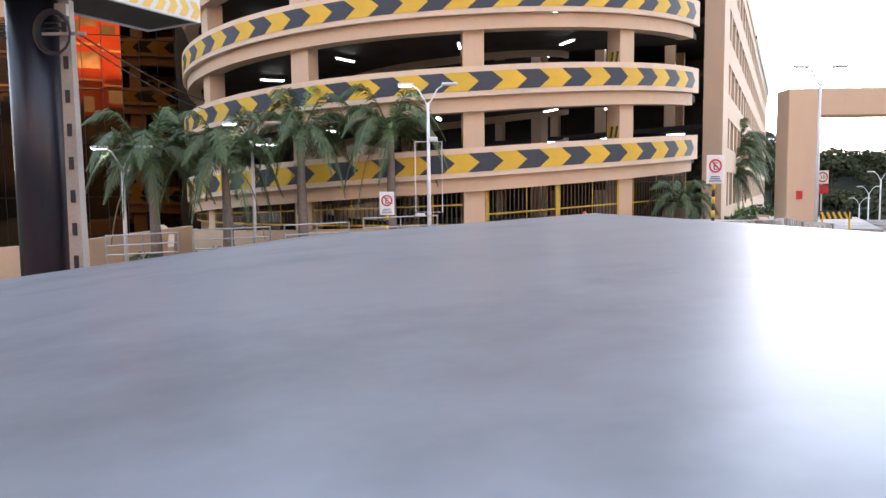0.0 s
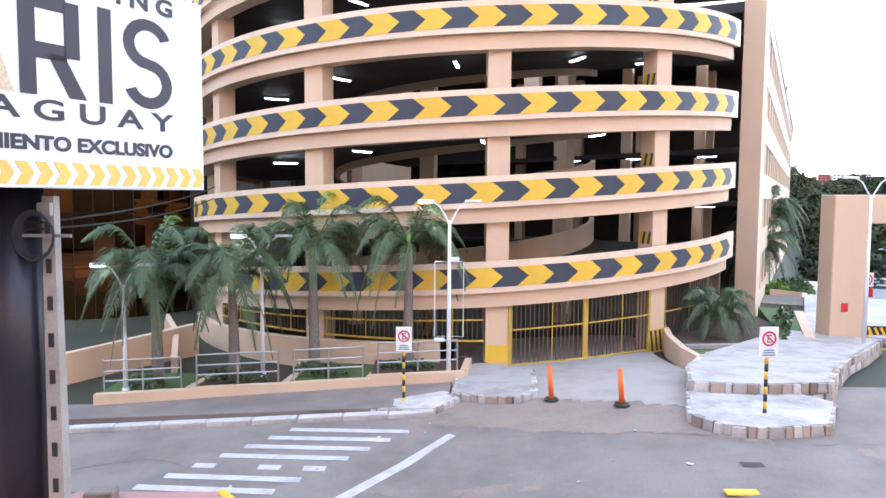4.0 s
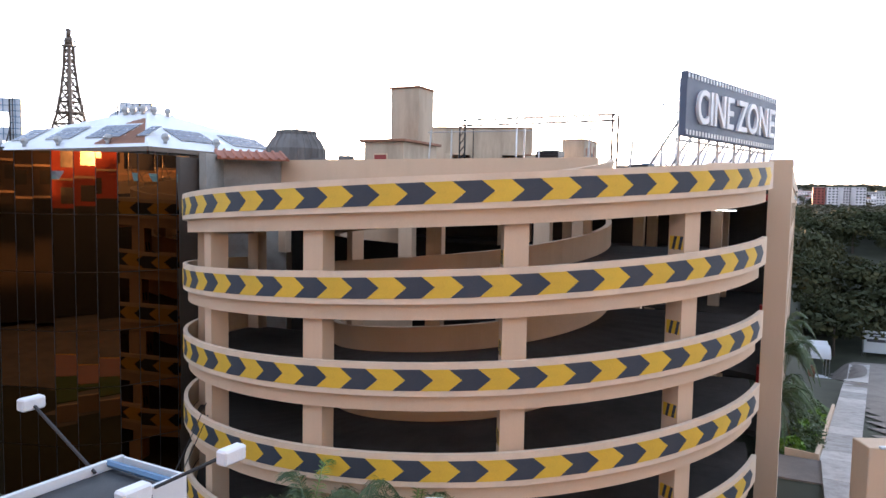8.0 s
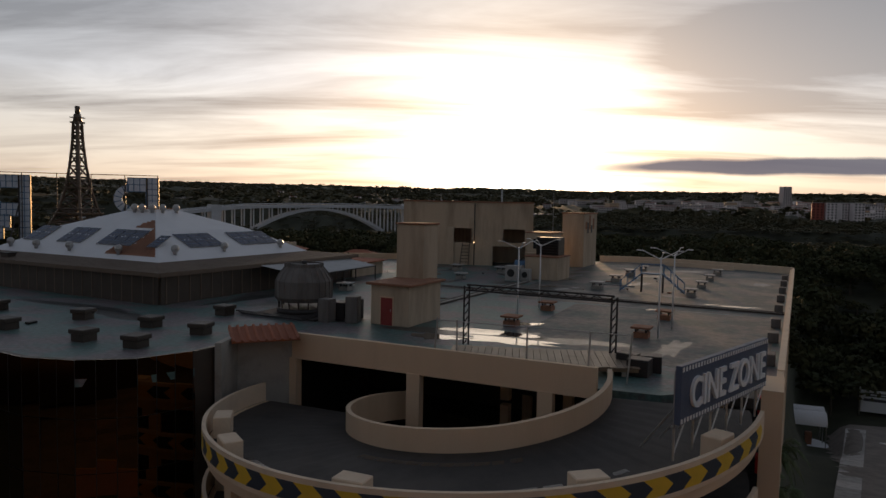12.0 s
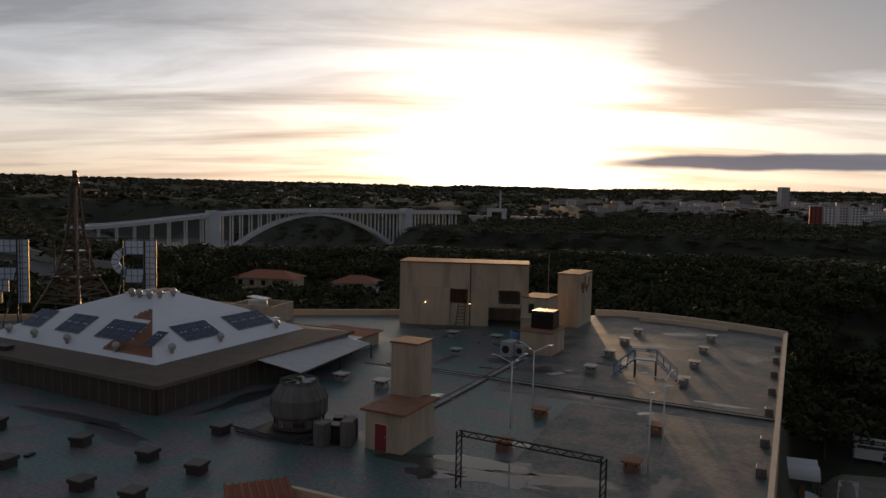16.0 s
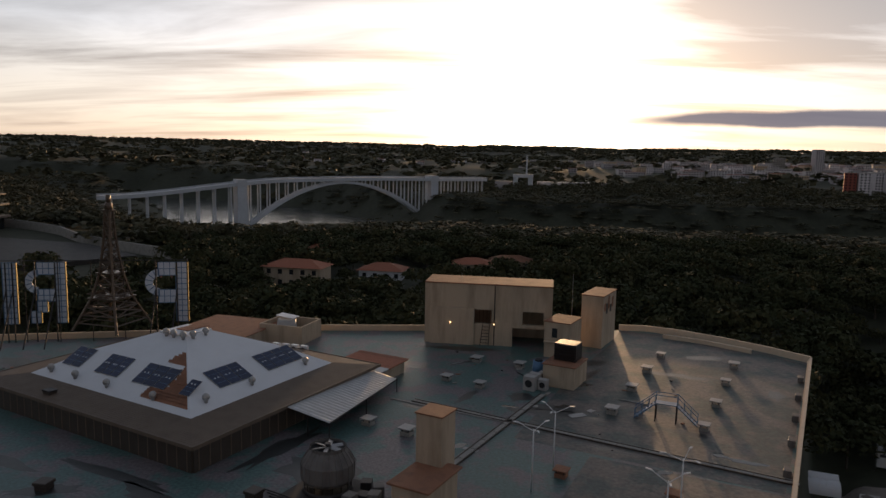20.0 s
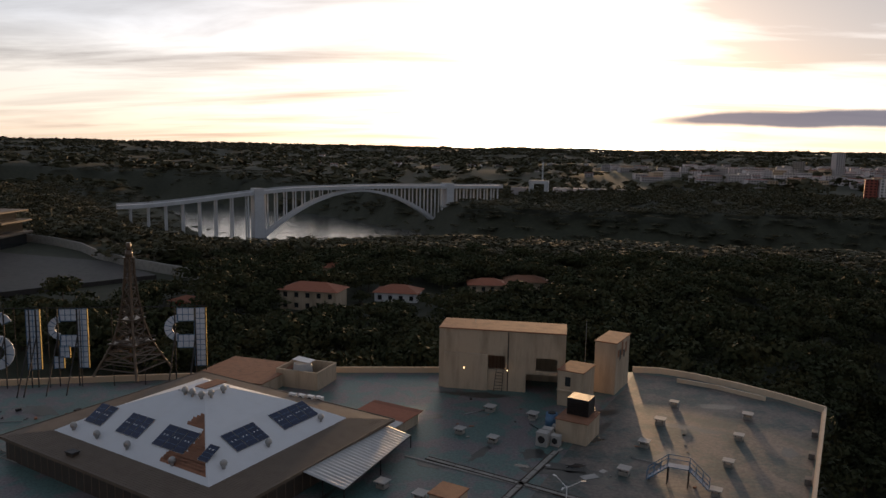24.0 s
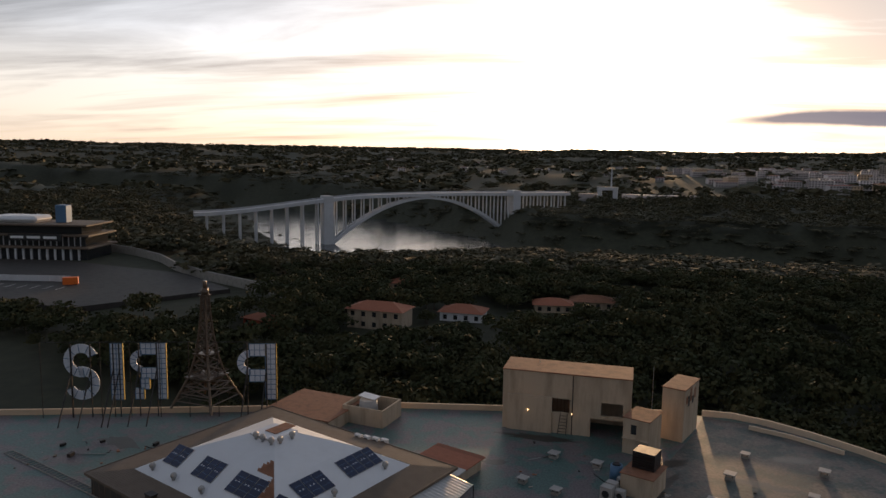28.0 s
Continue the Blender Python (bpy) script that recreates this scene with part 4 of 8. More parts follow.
# plan of the roof: front edge behind the ramp, right wall, the curved far parapet, the left wing
far_curve = [(40.4, 91.3), (36.8, 95.6), (32.3, 99.9), (27.6, 103.4), (23.4, 105.4), (19.4, 105.6)]
front_r, front_l = to_roof(14.4, 37.4), to_roof(-10.4, 43.1)
glass_line = [(-13.6, 41.3), (-13.4, 39.5), (-14.2, 37.9), (-16.1, 36.0), (-18.7, 35.3), (-21.4, 35.7), (-24.4, 37.4), (-28.2, 40.0), (-34.4, 43.3), (-42.0, 47.1), (-51.6, 51.4)]
roof_outline = [front_l, to_roof(5.3, 36.1), to_roof(8.0, 35.2), front_r] + far_curve + [(14.0, 104.6), (-24, 99.5), (-33.5, 96.3), (-78, 84.5), (-84, 70)] + [to_roof(*p) for p in glass_line[::-1]]
roof = solid("roof", one_slab(roof_outline, ROOF - 0.35, ROOF), M_ROOF, "flat teal roof membrane with puddles and worn patches", "roof", "structure")
bm = bmesh.new()
slab(bm, [(22.3, 54.7), (39.6, 90.4), (36.5, 95.3), (27.4, 102.9), (19.4, 105.0), (16.9, 97.7), (10.5, 84.2), (2.3, 63.4)], ROOF + 0.002, ROOF + 0.006)
part("screed", bm, M_ROOF_R, roof, "worn grey-brown screed")
bm = bmesh.new()
slab(bm, [(13.0, 35.4), (22.1, 54.4), (8.5, 60.1), (1.5, 43.2)], ROOF + 0.002, ROOF + 0.006)
part("screed", bm, M_ROOF_R, roof, "worn grey-brown screed")
bm = bmesh.new()
wall_along(bm, [to_roof(14.3, 37.4), (40.4, 91.3)], 0.3, ROOF, ROOF + 0.75)
part("parapet", bm, M_CREAM_TOP, roof)
bm = bmesh.new()
wall_along(bm, far_curve, 0.3, ROOF - 1, ROOF + 0.85)
part("parapet", bm, M_CREAM_TOP, roof)
bm = bmesh.new()
wall_along(bm, [(34.5, 95.0), (29.5, 99.2), (24.8, 101.6)], 0.3, ROOF, ROOF + 0.55)
part("parapet", bm, M_CREAM_TOP, roof)
bm = bmesh.new()
wall_along(bm, [(14.0, 104.6), (-24, 99.5), (-33.5, 96.3), (-78, 84.5)], 0.3, ROOF - 1, ROOF + 0.8)
part("parapet", bm, M_CREAM, roof)
# expansion joints
bm = bmesh.new()
for a, b in (((24.0, 56.9), (-9.8, 72.3)), ((-4.2, 55.5), (6.6, 76.2))):
    d = Vector(b) - Vector(a)
    box(bm, (a[0] + b[0]) / 2, (a[1] + b[1]) / 2, ROOF + 0.002, d.length, 0.34, 0.07, rz=math.degrees(math.atan2(d.y, d.x)))
part("joint_cover", bm, M_CONCRETE, roof)
# wall between ramp and roof, with two wide openings under it
edge_wall = thing("wall_roof_edge", "cream wall at the roof edge over two dark openings", "wall", kind="structure")
bm = bmesh.new()
wall_along(bm, [(-10.4, 43.0), (5.3, 36.0)], 0.3, ROOF - 0.45, ROOF + 1.0)
part("edge_beam", bm, M_CREAM, edge_wall)
for t in (0.0, 0.45, 0.86):
    x, y = -10.4 + 15.7 * t, 43.0 - 7.0 * t
    part("edge_column", one_box(0, 0, 0, 0.75, 0.5, 3.6), M_CREAM, edge_wall, at=(x, y, ROOF - 4.0), rz=-24)
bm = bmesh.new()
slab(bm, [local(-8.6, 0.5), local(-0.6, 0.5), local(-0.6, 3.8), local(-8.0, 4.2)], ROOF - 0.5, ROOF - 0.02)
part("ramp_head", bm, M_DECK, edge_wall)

# ---- the amber mirror facade ----
facade = thing("mirror_facade", "curved amber mirror glass curtain wall in dark frames", "glass facade", kind="structure")
run = glass_line
cell = 1.0
pts = []
for (ax, ay), (bx, by) in zip(run[1:], run[2:]):
    d = math.hypot(bx - ax, by - ay)
    n = max(1, round(d / cell))
    pts += [(ax + (bx - ax) * i / n, ay + (by - ay) * i / n) for i in range(n)]
pts.append(run[-1])
rnd = random.Random(8)
rows_z = [-0.6, 2.05, 4.7, 7.3, 9.95, 12.55, 15.35]
frame_bm = bmesh.new()
for i, ((ax, ay), (bx, by)) in enumerate(zip(pts, pts[1:])):
    d = math.hypot(bx - ax, by - ay)
    rz = math.degrees(math.atan2(by - ay, bx - ax))
    box(frame_bm, ax, ay, -0.6, 0.022, 0.045, 15.95, rz=rz)
    if i < 34:
        for z0, z1 in zip(rows_z, rows_z[1:]):
            pane = part("pane", one_box(0, 0, 0.02, d - 0.03, 0.03, z1 - z0 - 0.04), M_AMBER, facade, at=((ax + bx) / 2, (ay + by) / 2, z0), rz=rz + rnd.gauss(0, 0.7))
            pane.rotation_euler[0] = radians(rnd.gauss(0, 0.35))
bm = bmesh.new()
wall_along(bm, [(p[0] + 0.0, p[1] + 0.25) for p in pts], 0.3, -1.5, 15.3)
part("backing", bm, M_SKIRT_WALL, facade)
part("mullions", frame_bm, M_BLACK, facade)
bm = bmesh.new()
wall_along(bm, [(-13.3, 38.9), (-13.2, 41.4), (-10.3, 43.2)], 0.35, 2, ROOF + 1.1)
stair_wall = solid("wall_stair_side", bm, M_CONCRETE, "grey stained concrete wall between glass facade and ramp", "wall", "structure")
lean = thing("tiled_lean_to", "small lean-to roof of red clay tiles", "lean-to roof", -11.7, 41.6, ROOF + 0.55, 24)
part("roof_sheet", one_box(0, 0, 0.55, 3.6, 2.0, 0.08, rx=14), M_TILE, lean)
for i in range(9):
    part("roof_tile", one_rod((-1.7 + i * 0.42, -1.0, 0.40), (-1.7 + i * 0.42, 1.0, 0.90), 0.09, seg=6), M_TILE, lean)

# ---- things on the roof ----
def box_thing(name, label, category, x, y, z, sx, sy, sz, mat, rz=TURN, cap=None, group=""):
    ob = thing(name, label, category, x, y, z, rz, group)
    part("body", soft_box(0, 0, 0, sx, sy, sz, 0.03), mat, ob)
    if cap:
        part("cap", soft_box(0, 0, sz + 0.001, sx + 0.25, sy + 0.25, 0.14, 0.02), cap, ob)
    return ob


# white pyramid roof with skirt
E0, E1, E3 = Vector((-22.51, 53.12)), Vector((-11.63, 76.37)), Vector((-49.95, 66.88))
E2 = E1 + E3 - E0
mid = (E0 + E2) / 2


def inset(p, f):
    return mid + (p - mid) * f


atrium = thing("pyramid_roof", "white coated pyramid roof with brown skirt and solar panels", "pyramid roof")
bm = bmesh.new()
for a, b in ((E0, E1), (E1, E2), (E2, E3), (E3, E0)):
    a2, b2 = inset(a, 0.965), inset(b, 0.965)
    d = b2 - a2
    box(bm, (a2.x + b2.x) / 2, (a2.y + b2.y) / 2, ROOF - 0.1, d.length, 0.3, 2.4, rz=math.degrees(math.atan2(d.y, d.x)))
part("base_wall", bm, M_SKIRT_WALL, atrium, "dark panelled base wall")
bm = bmesh.new()
for (a, b) in ((E0, E1), (E1, E2), (E2, E3), (E3, E0)):
    n = int((b - a).length / 1.15)
    for i in range(n):
        p = inset(a, 0.972) + (inset(b, 0.972) - inset(a, 0.972)) * ((i + 0.5) / n)
        d = b - a
        box(bm, p.x, p.y, ROOF + 0.05, 0.09, 0.16, 2.2, rz=math.degrees(math.atan2(d.y, d.x)))
part("base_ribs", bm, M_SKIRT, atrium)
W = [inset(p, 0.745) for p in (E0, E1, E2, E3)]
cap_pts = [inset(p, 0.115) for p in (E0, E1, E2, E3)]
rows_n = 13
for a, b, c, d in ((E0, E1, W[1], W[0]), (E1, E2, W[2], W[1]), (E2, E3, W[3], W[2]), (E3, E0, W[0], W[3])):
    bm = bmesh.new()
    for i in range(rows_n):
        s0, s1 = i / rows_n, (i + 1) / rows_n
        q = [a + (d - a) * s0, b + (c - b) * s0, b + (c - b) * s1, a + (d - a) * s1]
        z = 16.75 + 0.4 * s0
        vs = [bm.verts.new((p.x, p.y, z + dz)) for p, dz in zip(q, (0.06, 0.06, 0.07, 0.07))] + [bm.verts.new((p.x, p.y, z - 0.12)) for p in q]
        bm.faces.new(vs[:4])
        bm.faces.new((vs[4], vs[5], vs[1], vs[0]))
        bm.faces.new((vs[7], vs[6], vs[5], vs[4]))
    part("skirt_course", bm, M_SKIRT, atrium)
bm = bmesh.new()
wall_along(bm, [tuple(inset(p, 1.004)) for p in (E0, E1, E2, E3, E0)], 0.12, 16.55, 16.86)
part("gutter", bm, M_SKIRT, atrium)
bm = bmesh.new()
lo = [bm.verts.new((p.x, p.y, 17.15)) for p in W]
hi = [bm.verts.new((p.x, p.y, 21.07)) for p in cap_pts]
ml = []
for p in (E0, E1, E2, E3):
    q = inset(p, 0.44)
    ml.append(bm.verts.new((q.x, q.y, 19.4)))
for i in range(4):
    j = (i + 1) % 4
    bm.faces.new((lo[i], lo[j], ml[j], ml[i]))
    bm.faces.new((ml[i], ml[j], hi[j], hi[i]))
bm.faces.new(hi)
part("white_roof", bm, M_DOME, atrium)
d = E1 - E0
part("cap", soft_box(0, 0, 0, 3.6, 3.6, 0.3, 0.05), M_DOME, atrium, at=(mid.x, mid.y, 20.85), rz=TURN)
part("cap_lid", soft_box(0, 0, 0, 1.6, 2.9, 0.08, 0.02), M_RUST, atrium, at=(mid.x + 0.4, mid.y + 0.9, 21.16), rz=TURN)


def on_face(i, s, f):
    """A point on face i of the white pyramid: s along the eave, f up the slope; with its height."""
    j = (i + 1) % 4
    p = W[i] + (W[j] - W[i]) * s
    z0, z1, z2 = 17.15, 19.4, 21.07
    r = 0.745 + (0.115 - 0.745) * f
    q = mid + (p - mid) * (r / 0.745)
    g = (0.745 - r) / (0.745 - 0.44)
    z = z0 + (z1 - z0) * g if g < 1 else z1 + (z2 - z1) * (0.44 - r) / (0.44 - 0.115)
    return Vector((q.x, q.y, z))


def on_roof_quad(i, s0, s1, f0, f1, lift, thick):
    bm = bmesh.new()
    q = [on_face(i, s, f) for s, f in ((s0, f0), (s1, f0), (s1, f1), (s0, f1))]
    nrm = (q[1] - q[0]).cross(q[3] - q[0]).normalized()
    lo = [bm.verts.new(p + nrm * lift) for p in q]
    hi = [bm.verts.new(p + nrm * (lift + thick)) for p in q]
    bm.faces.new(hi)
    for k in range(4):
        bm.faces.new((lo[k], lo[(k + 1) % 4], hi[(k + 1) % 4], hi[k]))
    return bm


# face 3 looks towards the street on its west side, face 0 on the east side
def face_axes(i):
    a, b, c = W[i], W[(i + 1) % 4], inset((E0, E1, E2, E3)[i], 0.44)
    a3, b3, c3 = Vector((a.x, a.y, 17.15)), Vector((b.x, b.y, 17.15)), Vector((c.x, c.y, 19.4))
    u = (b3 - a3).normalized()
    nrm = u.cross(c3 - a3).normalized()
    return a3, u, nrm.cross(u), nrm


def on_slope(face, u0, u1, v0, v1, lift, thick):
    """A flat rectangle lying on the lower slope of a face, in metres along and up it."""
    o, u, v, nrm = face_axes(face)
    bm = bmesh.new()
    q = [o + u * a + v * b + nrm * lift for a, b in ((u0, v0), (u1, v0), (u1, v1), (u0, v1))]
    lo = [bm.verts.new(p) for p in q]
    hi = [bm.verts.new(p + nrm * thick) for p in q]
    bm.faces.new(hi)
    for k in range(4):
        bm.faces.new((lo[k], lo[(k + 1) % 4], hi[(k + 1) % 4], hi[k]))
    return bm


for face, groups in ((3, ((2.6, 5.3, 2), (7.6, 11.0, 3), (13.1, 17.5, 3), (19.4, 20.7, 1))), (0, ((5.0, 9.2, 3), (11.3, 16.5, 4)))):
    for u0, u1, n in groups:
        w = (u1 - u0) / n
        top = 3.75 if n == 1 else 4.4
        for i in range(n):
            a, b = u0 + w * i + 0.05, u0 + w * (i + 1) - 0.05
            panel = part("solar_panel", on_slope(face, a, b, 2.0, top, 0.05, 0.05), M_SOLAR, atrium)
            part("rim", on_slope(face, a - 0.03, b + 0.03, 1.97, top + 0.03, 0.035, 0.05), M_STEEL, panel)
            for m in (0.33, 0.66):
                part("clip", on_slope(face, a + (b - a) * m - 0.06, a + (b - a) * m + 0.06, 3.2, 3.35, 0.101, 0.01), M_DOME, panel)
            for m in (0.25, 0.5, 0.75):
                part("cell_line", on_slope(face, a, b, 2.0 + (top - 2.0) * m - 0.012, 2.0 + (top - 2.0) * m + 0.012, 0.1005, 0.003), M_BLUE_STEEL, panel)
rnd = random.Random(5)
L3 = (W[0] - W[3]).length
for k in range(22):
    v = 0.75 + k * 0.31
    r = 0.745 - 0.305 * v / 4.6 if v < 4.6 else 0.44 - 0.325 * (v - 4.6) / 4.4
    r1 = r - 0.031
    left = (15.6 if v < 2.2 else 17.7) if v < 5.05 else 14.9 + (v - 5.05) * 0.55
    left += rnd.uniform(-0.25, 0.25)
    s0 = 0.5 + (left - L3 / 2) / (L3 * r / 0.745)
    if s0 < 0.97:
        part("bare_patch", on_roof_quad(3, s0, 0.985, (0.745 - r) / 0.63, (0.745 - r1) / 0.63, 0.012, 0.004), M_RUST, atrium, "rust-brown bare patch")
for face, ss, f in ((3, (0.08, 0.26, 0.48, 0.78), 0.08), (0, (0.10, 0.42, 0.86), 0.10), (3, (0.4, 0.62, 0.9), 0.93), (0, (0.2, 0.6), 0.93)):
    for s in ss:
        p = on_face(face, s, f)
        vent = part("roof_vent", one_rod((0, 0, 0), (0, 0, 0.35), 0.16, seg=10), M_STEEL, atrium, at=p)
        bm = bmesh.new()
        bmesh.ops.create_uvsphere(bm, u_segments=10, v_segments=6, radius=0.34)
        part("turbine_head", bm, M_STEEL, vent, at=(0, 0, 0.5))

hatch = E3 + (E0 - E3) * 0.30 + (mid - E3) * 0.09
hood = thing("skirt_hood", "small dark ventilator hood on the brown skirt", "ventilator", hatch.x, hatch.y, 16.95, TURN)
part("curb", one_box(0, 0, -0.1, 1.0, 0.7, 0.35), M_SKIRT_WALL, hood)
part("lid", soft_box(0, 0, 0.25, 1.15, 0.85, 0.12, 0.02), M_DARK_STEEL, hood)

# canopy beside the pyramid
canopy = thing("canopy", "grey ribbed sheet canopy on thin steel posts", "canopy")
c0, c1, c2, c3 = Vector((-18.0, 62.8, 16.7)), Vector((-13.7, 60.9, 16.1)), Vector((-9.5, 74.4, 15.9)), Vector((-13.7, 76.0, 16.7))
bm = bmesh.new()
n = 26
for i in range(n):
    a, b = c0 + (c3 - c0) * (i / n), c0 + (c3 - c0) * ((i + 0.5) / n)
    e, f = c1 + (c2 - c1) * (i / n), c1 + (c2 - c1) * ((i + 0.5) / n)
    g, h = c0 + (c3 - c0) * ((i + 1) / n), c1 + (c2 - c1) * ((i + 1) / n)
    up = Vector((0, 0, 0.07))
    for q in ((a, e, f + up, b + up), (b + up, f + up, h, g)):
        bm.faces.new([bm.verts.new(p) for p in q])
bmesh.ops.remove_doubles(bm, verts=bm.verts[:], dist=0.001)
bmesh.ops.solidify(bm, geom=bm.faces[:], thickness=0.02)
part("sheet", bm, M_CANOPY, canopy)
for p in (c1, (c1 + c2) / 2, c2, c1 + (c0 - c1) * 0.5, c2 + (c3 - c2) * 0.5):
    part("post", one_rod((p.x, p.y, ROOF), (p.x, p.y, p.z), 0.06), M_DARK_STEEL, canopy)
for a, b in ((c1, c2), (c0, c3)):
    part("beam", one_rod(a - Vector((0, 0, 0.06)), b - Vector((0, 0, 0.06)), 0.05), M_DARK_STEEL, canopy)
tiled = thing("tiled_shed", "low red-tiled shed roof beside the canopy", "shed", -13.5, 80.0, ROOF, TURN)
part("wall", one_box(0, 0, 0, 6.0, 6.0, 1.3), M_RENDER, tiled)
for i in range(8):
    part("tile_course", one_box(0, -2.9 + i * 0.83, 1.3 + i * 0.02, 6.8, 0.86, 0.1, rx=6), M_TILE if i > 2 else M_CANOPY, tiled)

# cooling tower
tower = thing("cooling_tower", "grey round cooling tower with fan on top", "cooling tower", -11.86, 52.00, ROOF)
prof = [(1.75, 0.9), (1.95, 1.2), (1.95, 2.3), (1.6, 2.9), (1.3, 3.25), (1.3, 3.5)]
bm = bmesh.new()
seg = 24
rings = [[bm.verts.new((r * math.cos(2 * math.pi * i / seg), r * math.sin(2 * math.pi * i / seg), z)) for i in range(seg)] for r, z in prof]
for lo_r, hi_r in zip(rings, rings[1:]):
    for i in range(seg):
        bm.faces.new((lo_r[i], lo_r[(i + 1) % seg], hi_r[(i + 1) % seg], hi_r[i]))
part("shell", bm, M_TOWER_SHELL, tower)
for i in range(24):
    a = 2 * math.pi * i / 24
    bm = bmesh.new()
    for (r0, z0), (r1, z1) in zip(prof[:-1], prof[1:]):
        rod(bm, ((r0 + 0.02) * math.cos(a), (r0 + 0.02) * math.sin(a), z0), ((r1 + 0.02) * math.cos(a), (r1 + 0.02) * math.sin(a), z1), 0.03, seg=4)
    part("rib", bm, M_TOWER_SHELL, tower)
part("basin", one_rod((0, 0, 0), (0, 0, 0.45), 1.85, seg=20), M_DARK_STEEL, tower)
for i in range(16):
    a = 2 * math.pi * i / 16
    part("leg", one_rod((1.7 * math.cos(a), 1.7 * math.sin(a), 0.4), (1.75 * math.cos(a), 1.75 * math.sin(a), 0.95), 0.05, seg=4), M_DARK_STEEL, tower)
part("fan_well", one_rod((0, 0, 3.15), (0, 0, 3.25), 1.25, seg=20), M_BLACK, tower)
for i in range(6):
    part("fan_blade", one_box(0, 0.6, 3.36, 0.34, 1.1, 0.03, ry=18, rz=0), M_STEEL, tower, rz=i * 60, at=(0, 0, 0))
part("motor", one_rod((0, 0, 3.2), (0, 0, 3.65), 0.2, seg=10), M_DARK_STEEL, tower)
plinth_pad = solid("equipment_pad", one_box(0, 0, 0, 5.4, 5.0, 0.12), M_DECK, "dark damp concrete pad under the cooling tower", "pad", "structure", at=(-11.7, 51.7, ROOF + 0.004), rz=TURN)
for i, (x, y, h) in enumerate(((-9.6, 48.6, 1.5), (-8.8, 49.4, 1.2), (-7.9, 48.6, 1.7), (-9.0, 52.0, 0.9), (-7.9, 50.6, 1.3))):
    box_thing("pump_unit", "dark weathered pump unit beside the cooling tower", "pump", x, y, ROOF, 0.8, 0.9, h, M_DARK_STEEL if i % 2 else M_TOWER_SHELL, TURN + i * 9, group="pump units")
pipes = thing("pipe_run", "thin steel pipes lying round the cooling tower", "pipes")
for i in range(3):
    bm = bmesh.new()
    pipe(bm, [(-16.4 + i * 0.3, 51.4 - i * 0.5, ROOF + 0.15), (-11.5 + i * 0.2, 48.9 - i * 0.4, ROOF + 0.15), (-9.2, 50.0 - i * 0.3, ROOF + 0.6)], 0.06)
    part("pipe", bm, M_DARK_STEEL, pipes)

# stair booth with vent tower
booth = thing("stair_booth", "small cream stair booth with a red door", "stair booth", -4.49, 49.58, ROOF, TURN)
part("body", soft_box(0, 0, 0, 2.8, 4.4, 2.55, 0.03), M_RENDER, booth)
part("roof_slab", soft_box(0, 0, 2.551, 3.3, 4.9, 0.16, 0.02), M_RUST, booth)
door = part("door", one_box(-0.2, -2.225, 0.02, 0.85, 0.05, 1.75), M_DOOR_RED, booth, "red metal door")
part("door_frame", one_box(-0.2, -2.212, 0.0, 1.0, 0.03, 1.85), M_CREAM, booth)
part("handle", one_box(0.12, -2.27, 0.9, 0.04, 0.05, 0.16), M_STEEL, door)
vent = thing("vent_tower", "square cream ventilation tower with flat rusty top", "ventilation tower", -3.98, 52.05, ROOF, TURN)
part("shaft", soft_box(0, 0, 0, 2.1, 2.1, 6.35, 0.03), M_RENDER, vent)
part("cap", soft_box(0, 0, 6.351, 2.3, 2.3, 0.12, 0.02), M_RUST, vent)

# lift machine house
lift = thing("machine_house", "stained cream lift machine house with broken openings", "machine house", 0.3, 97.4, ROOF, -5.5)
house_mat = M_RENDER
for x, w in ((-8.2, 0.4), (8.2, 0.4)):
    part("end_wall", one_box(x, 0, 0, w, 5.6, 8.1), house_mat, lift)
part("back_wall", one_box(0, 2.65, 0, 16.2, 0.3, 8.1), house_mat, lift)
for x0, x1, z0, z1 in ((-8.0, 8.0, 5.0, 8.1), (-8.0, -2.9, 0, 5.0), (0.55, 4.6, 2.5, 5.0), (7.35, 8.0, 2.5, 5.0), (-2.9, 0.55, 0, 2.9), (0.55, 3.3, 0, 2.5), (-2.9, 0.55, 4.75, 5.0), (4.6, 7.35, 2.5, 3.0), (4.6, 7.35, 4.75, 5.0)):
    part("front_wall", one_box((x0 + x1) / 2, -2.65, z0, x1 - x0, 0.3, z1 - z0), house_mat, lift)
part("roof_slab", soft_box(0, 0, 8.101, 16.9, 5.9, 0.15, 0.03), M_RUST, lift)
part("lower_panel", one_box(-4.7, -3.05, 0.02, 5.9, 0.35, 4.9), house_mat, lift)
part("downpipe", one_rod((0.9, -2.86, 0), (0.9, -2.86, 8.0), 0.06), M_DARK_STEEL, lift)
ladder = part("ladder", one_rod((-0.9, -3.3, 0), (-0.6, -2.9, 2.9), 0.05, seg=5), M_DARK_STEEL, lift)
part("ladder_rail", one_rod((0.2, -3.3, 0), (0.3, -2.9, 2.9), 0.05, seg=5), M_DARK_STEEL, lift)
for i in range(6):
    part("rung", one_rod((-0.85 + 0.05 * i, -3.25 + i * 0.06, 0.4 + i * 0.42), (0.2, -3.25 + i * 0.06, 0.4 + i * 0.42), 0.035, seg=4), M_DARK_STEEL, lift)
for i in range(7):
    part("slat", one_box(-2.6 + i * 0.5, -2.6, 2.95, 0.05, 0.05, 1.8), M_RUST, lift)
for x, z in ((-4.9, 2.9), (0.9, 2.9)):
    lampb = part("wall_lamp", one_box(x, -3.32, z, 0.12, 0.12, 0.14), M_WARM_LIGHT, lift)
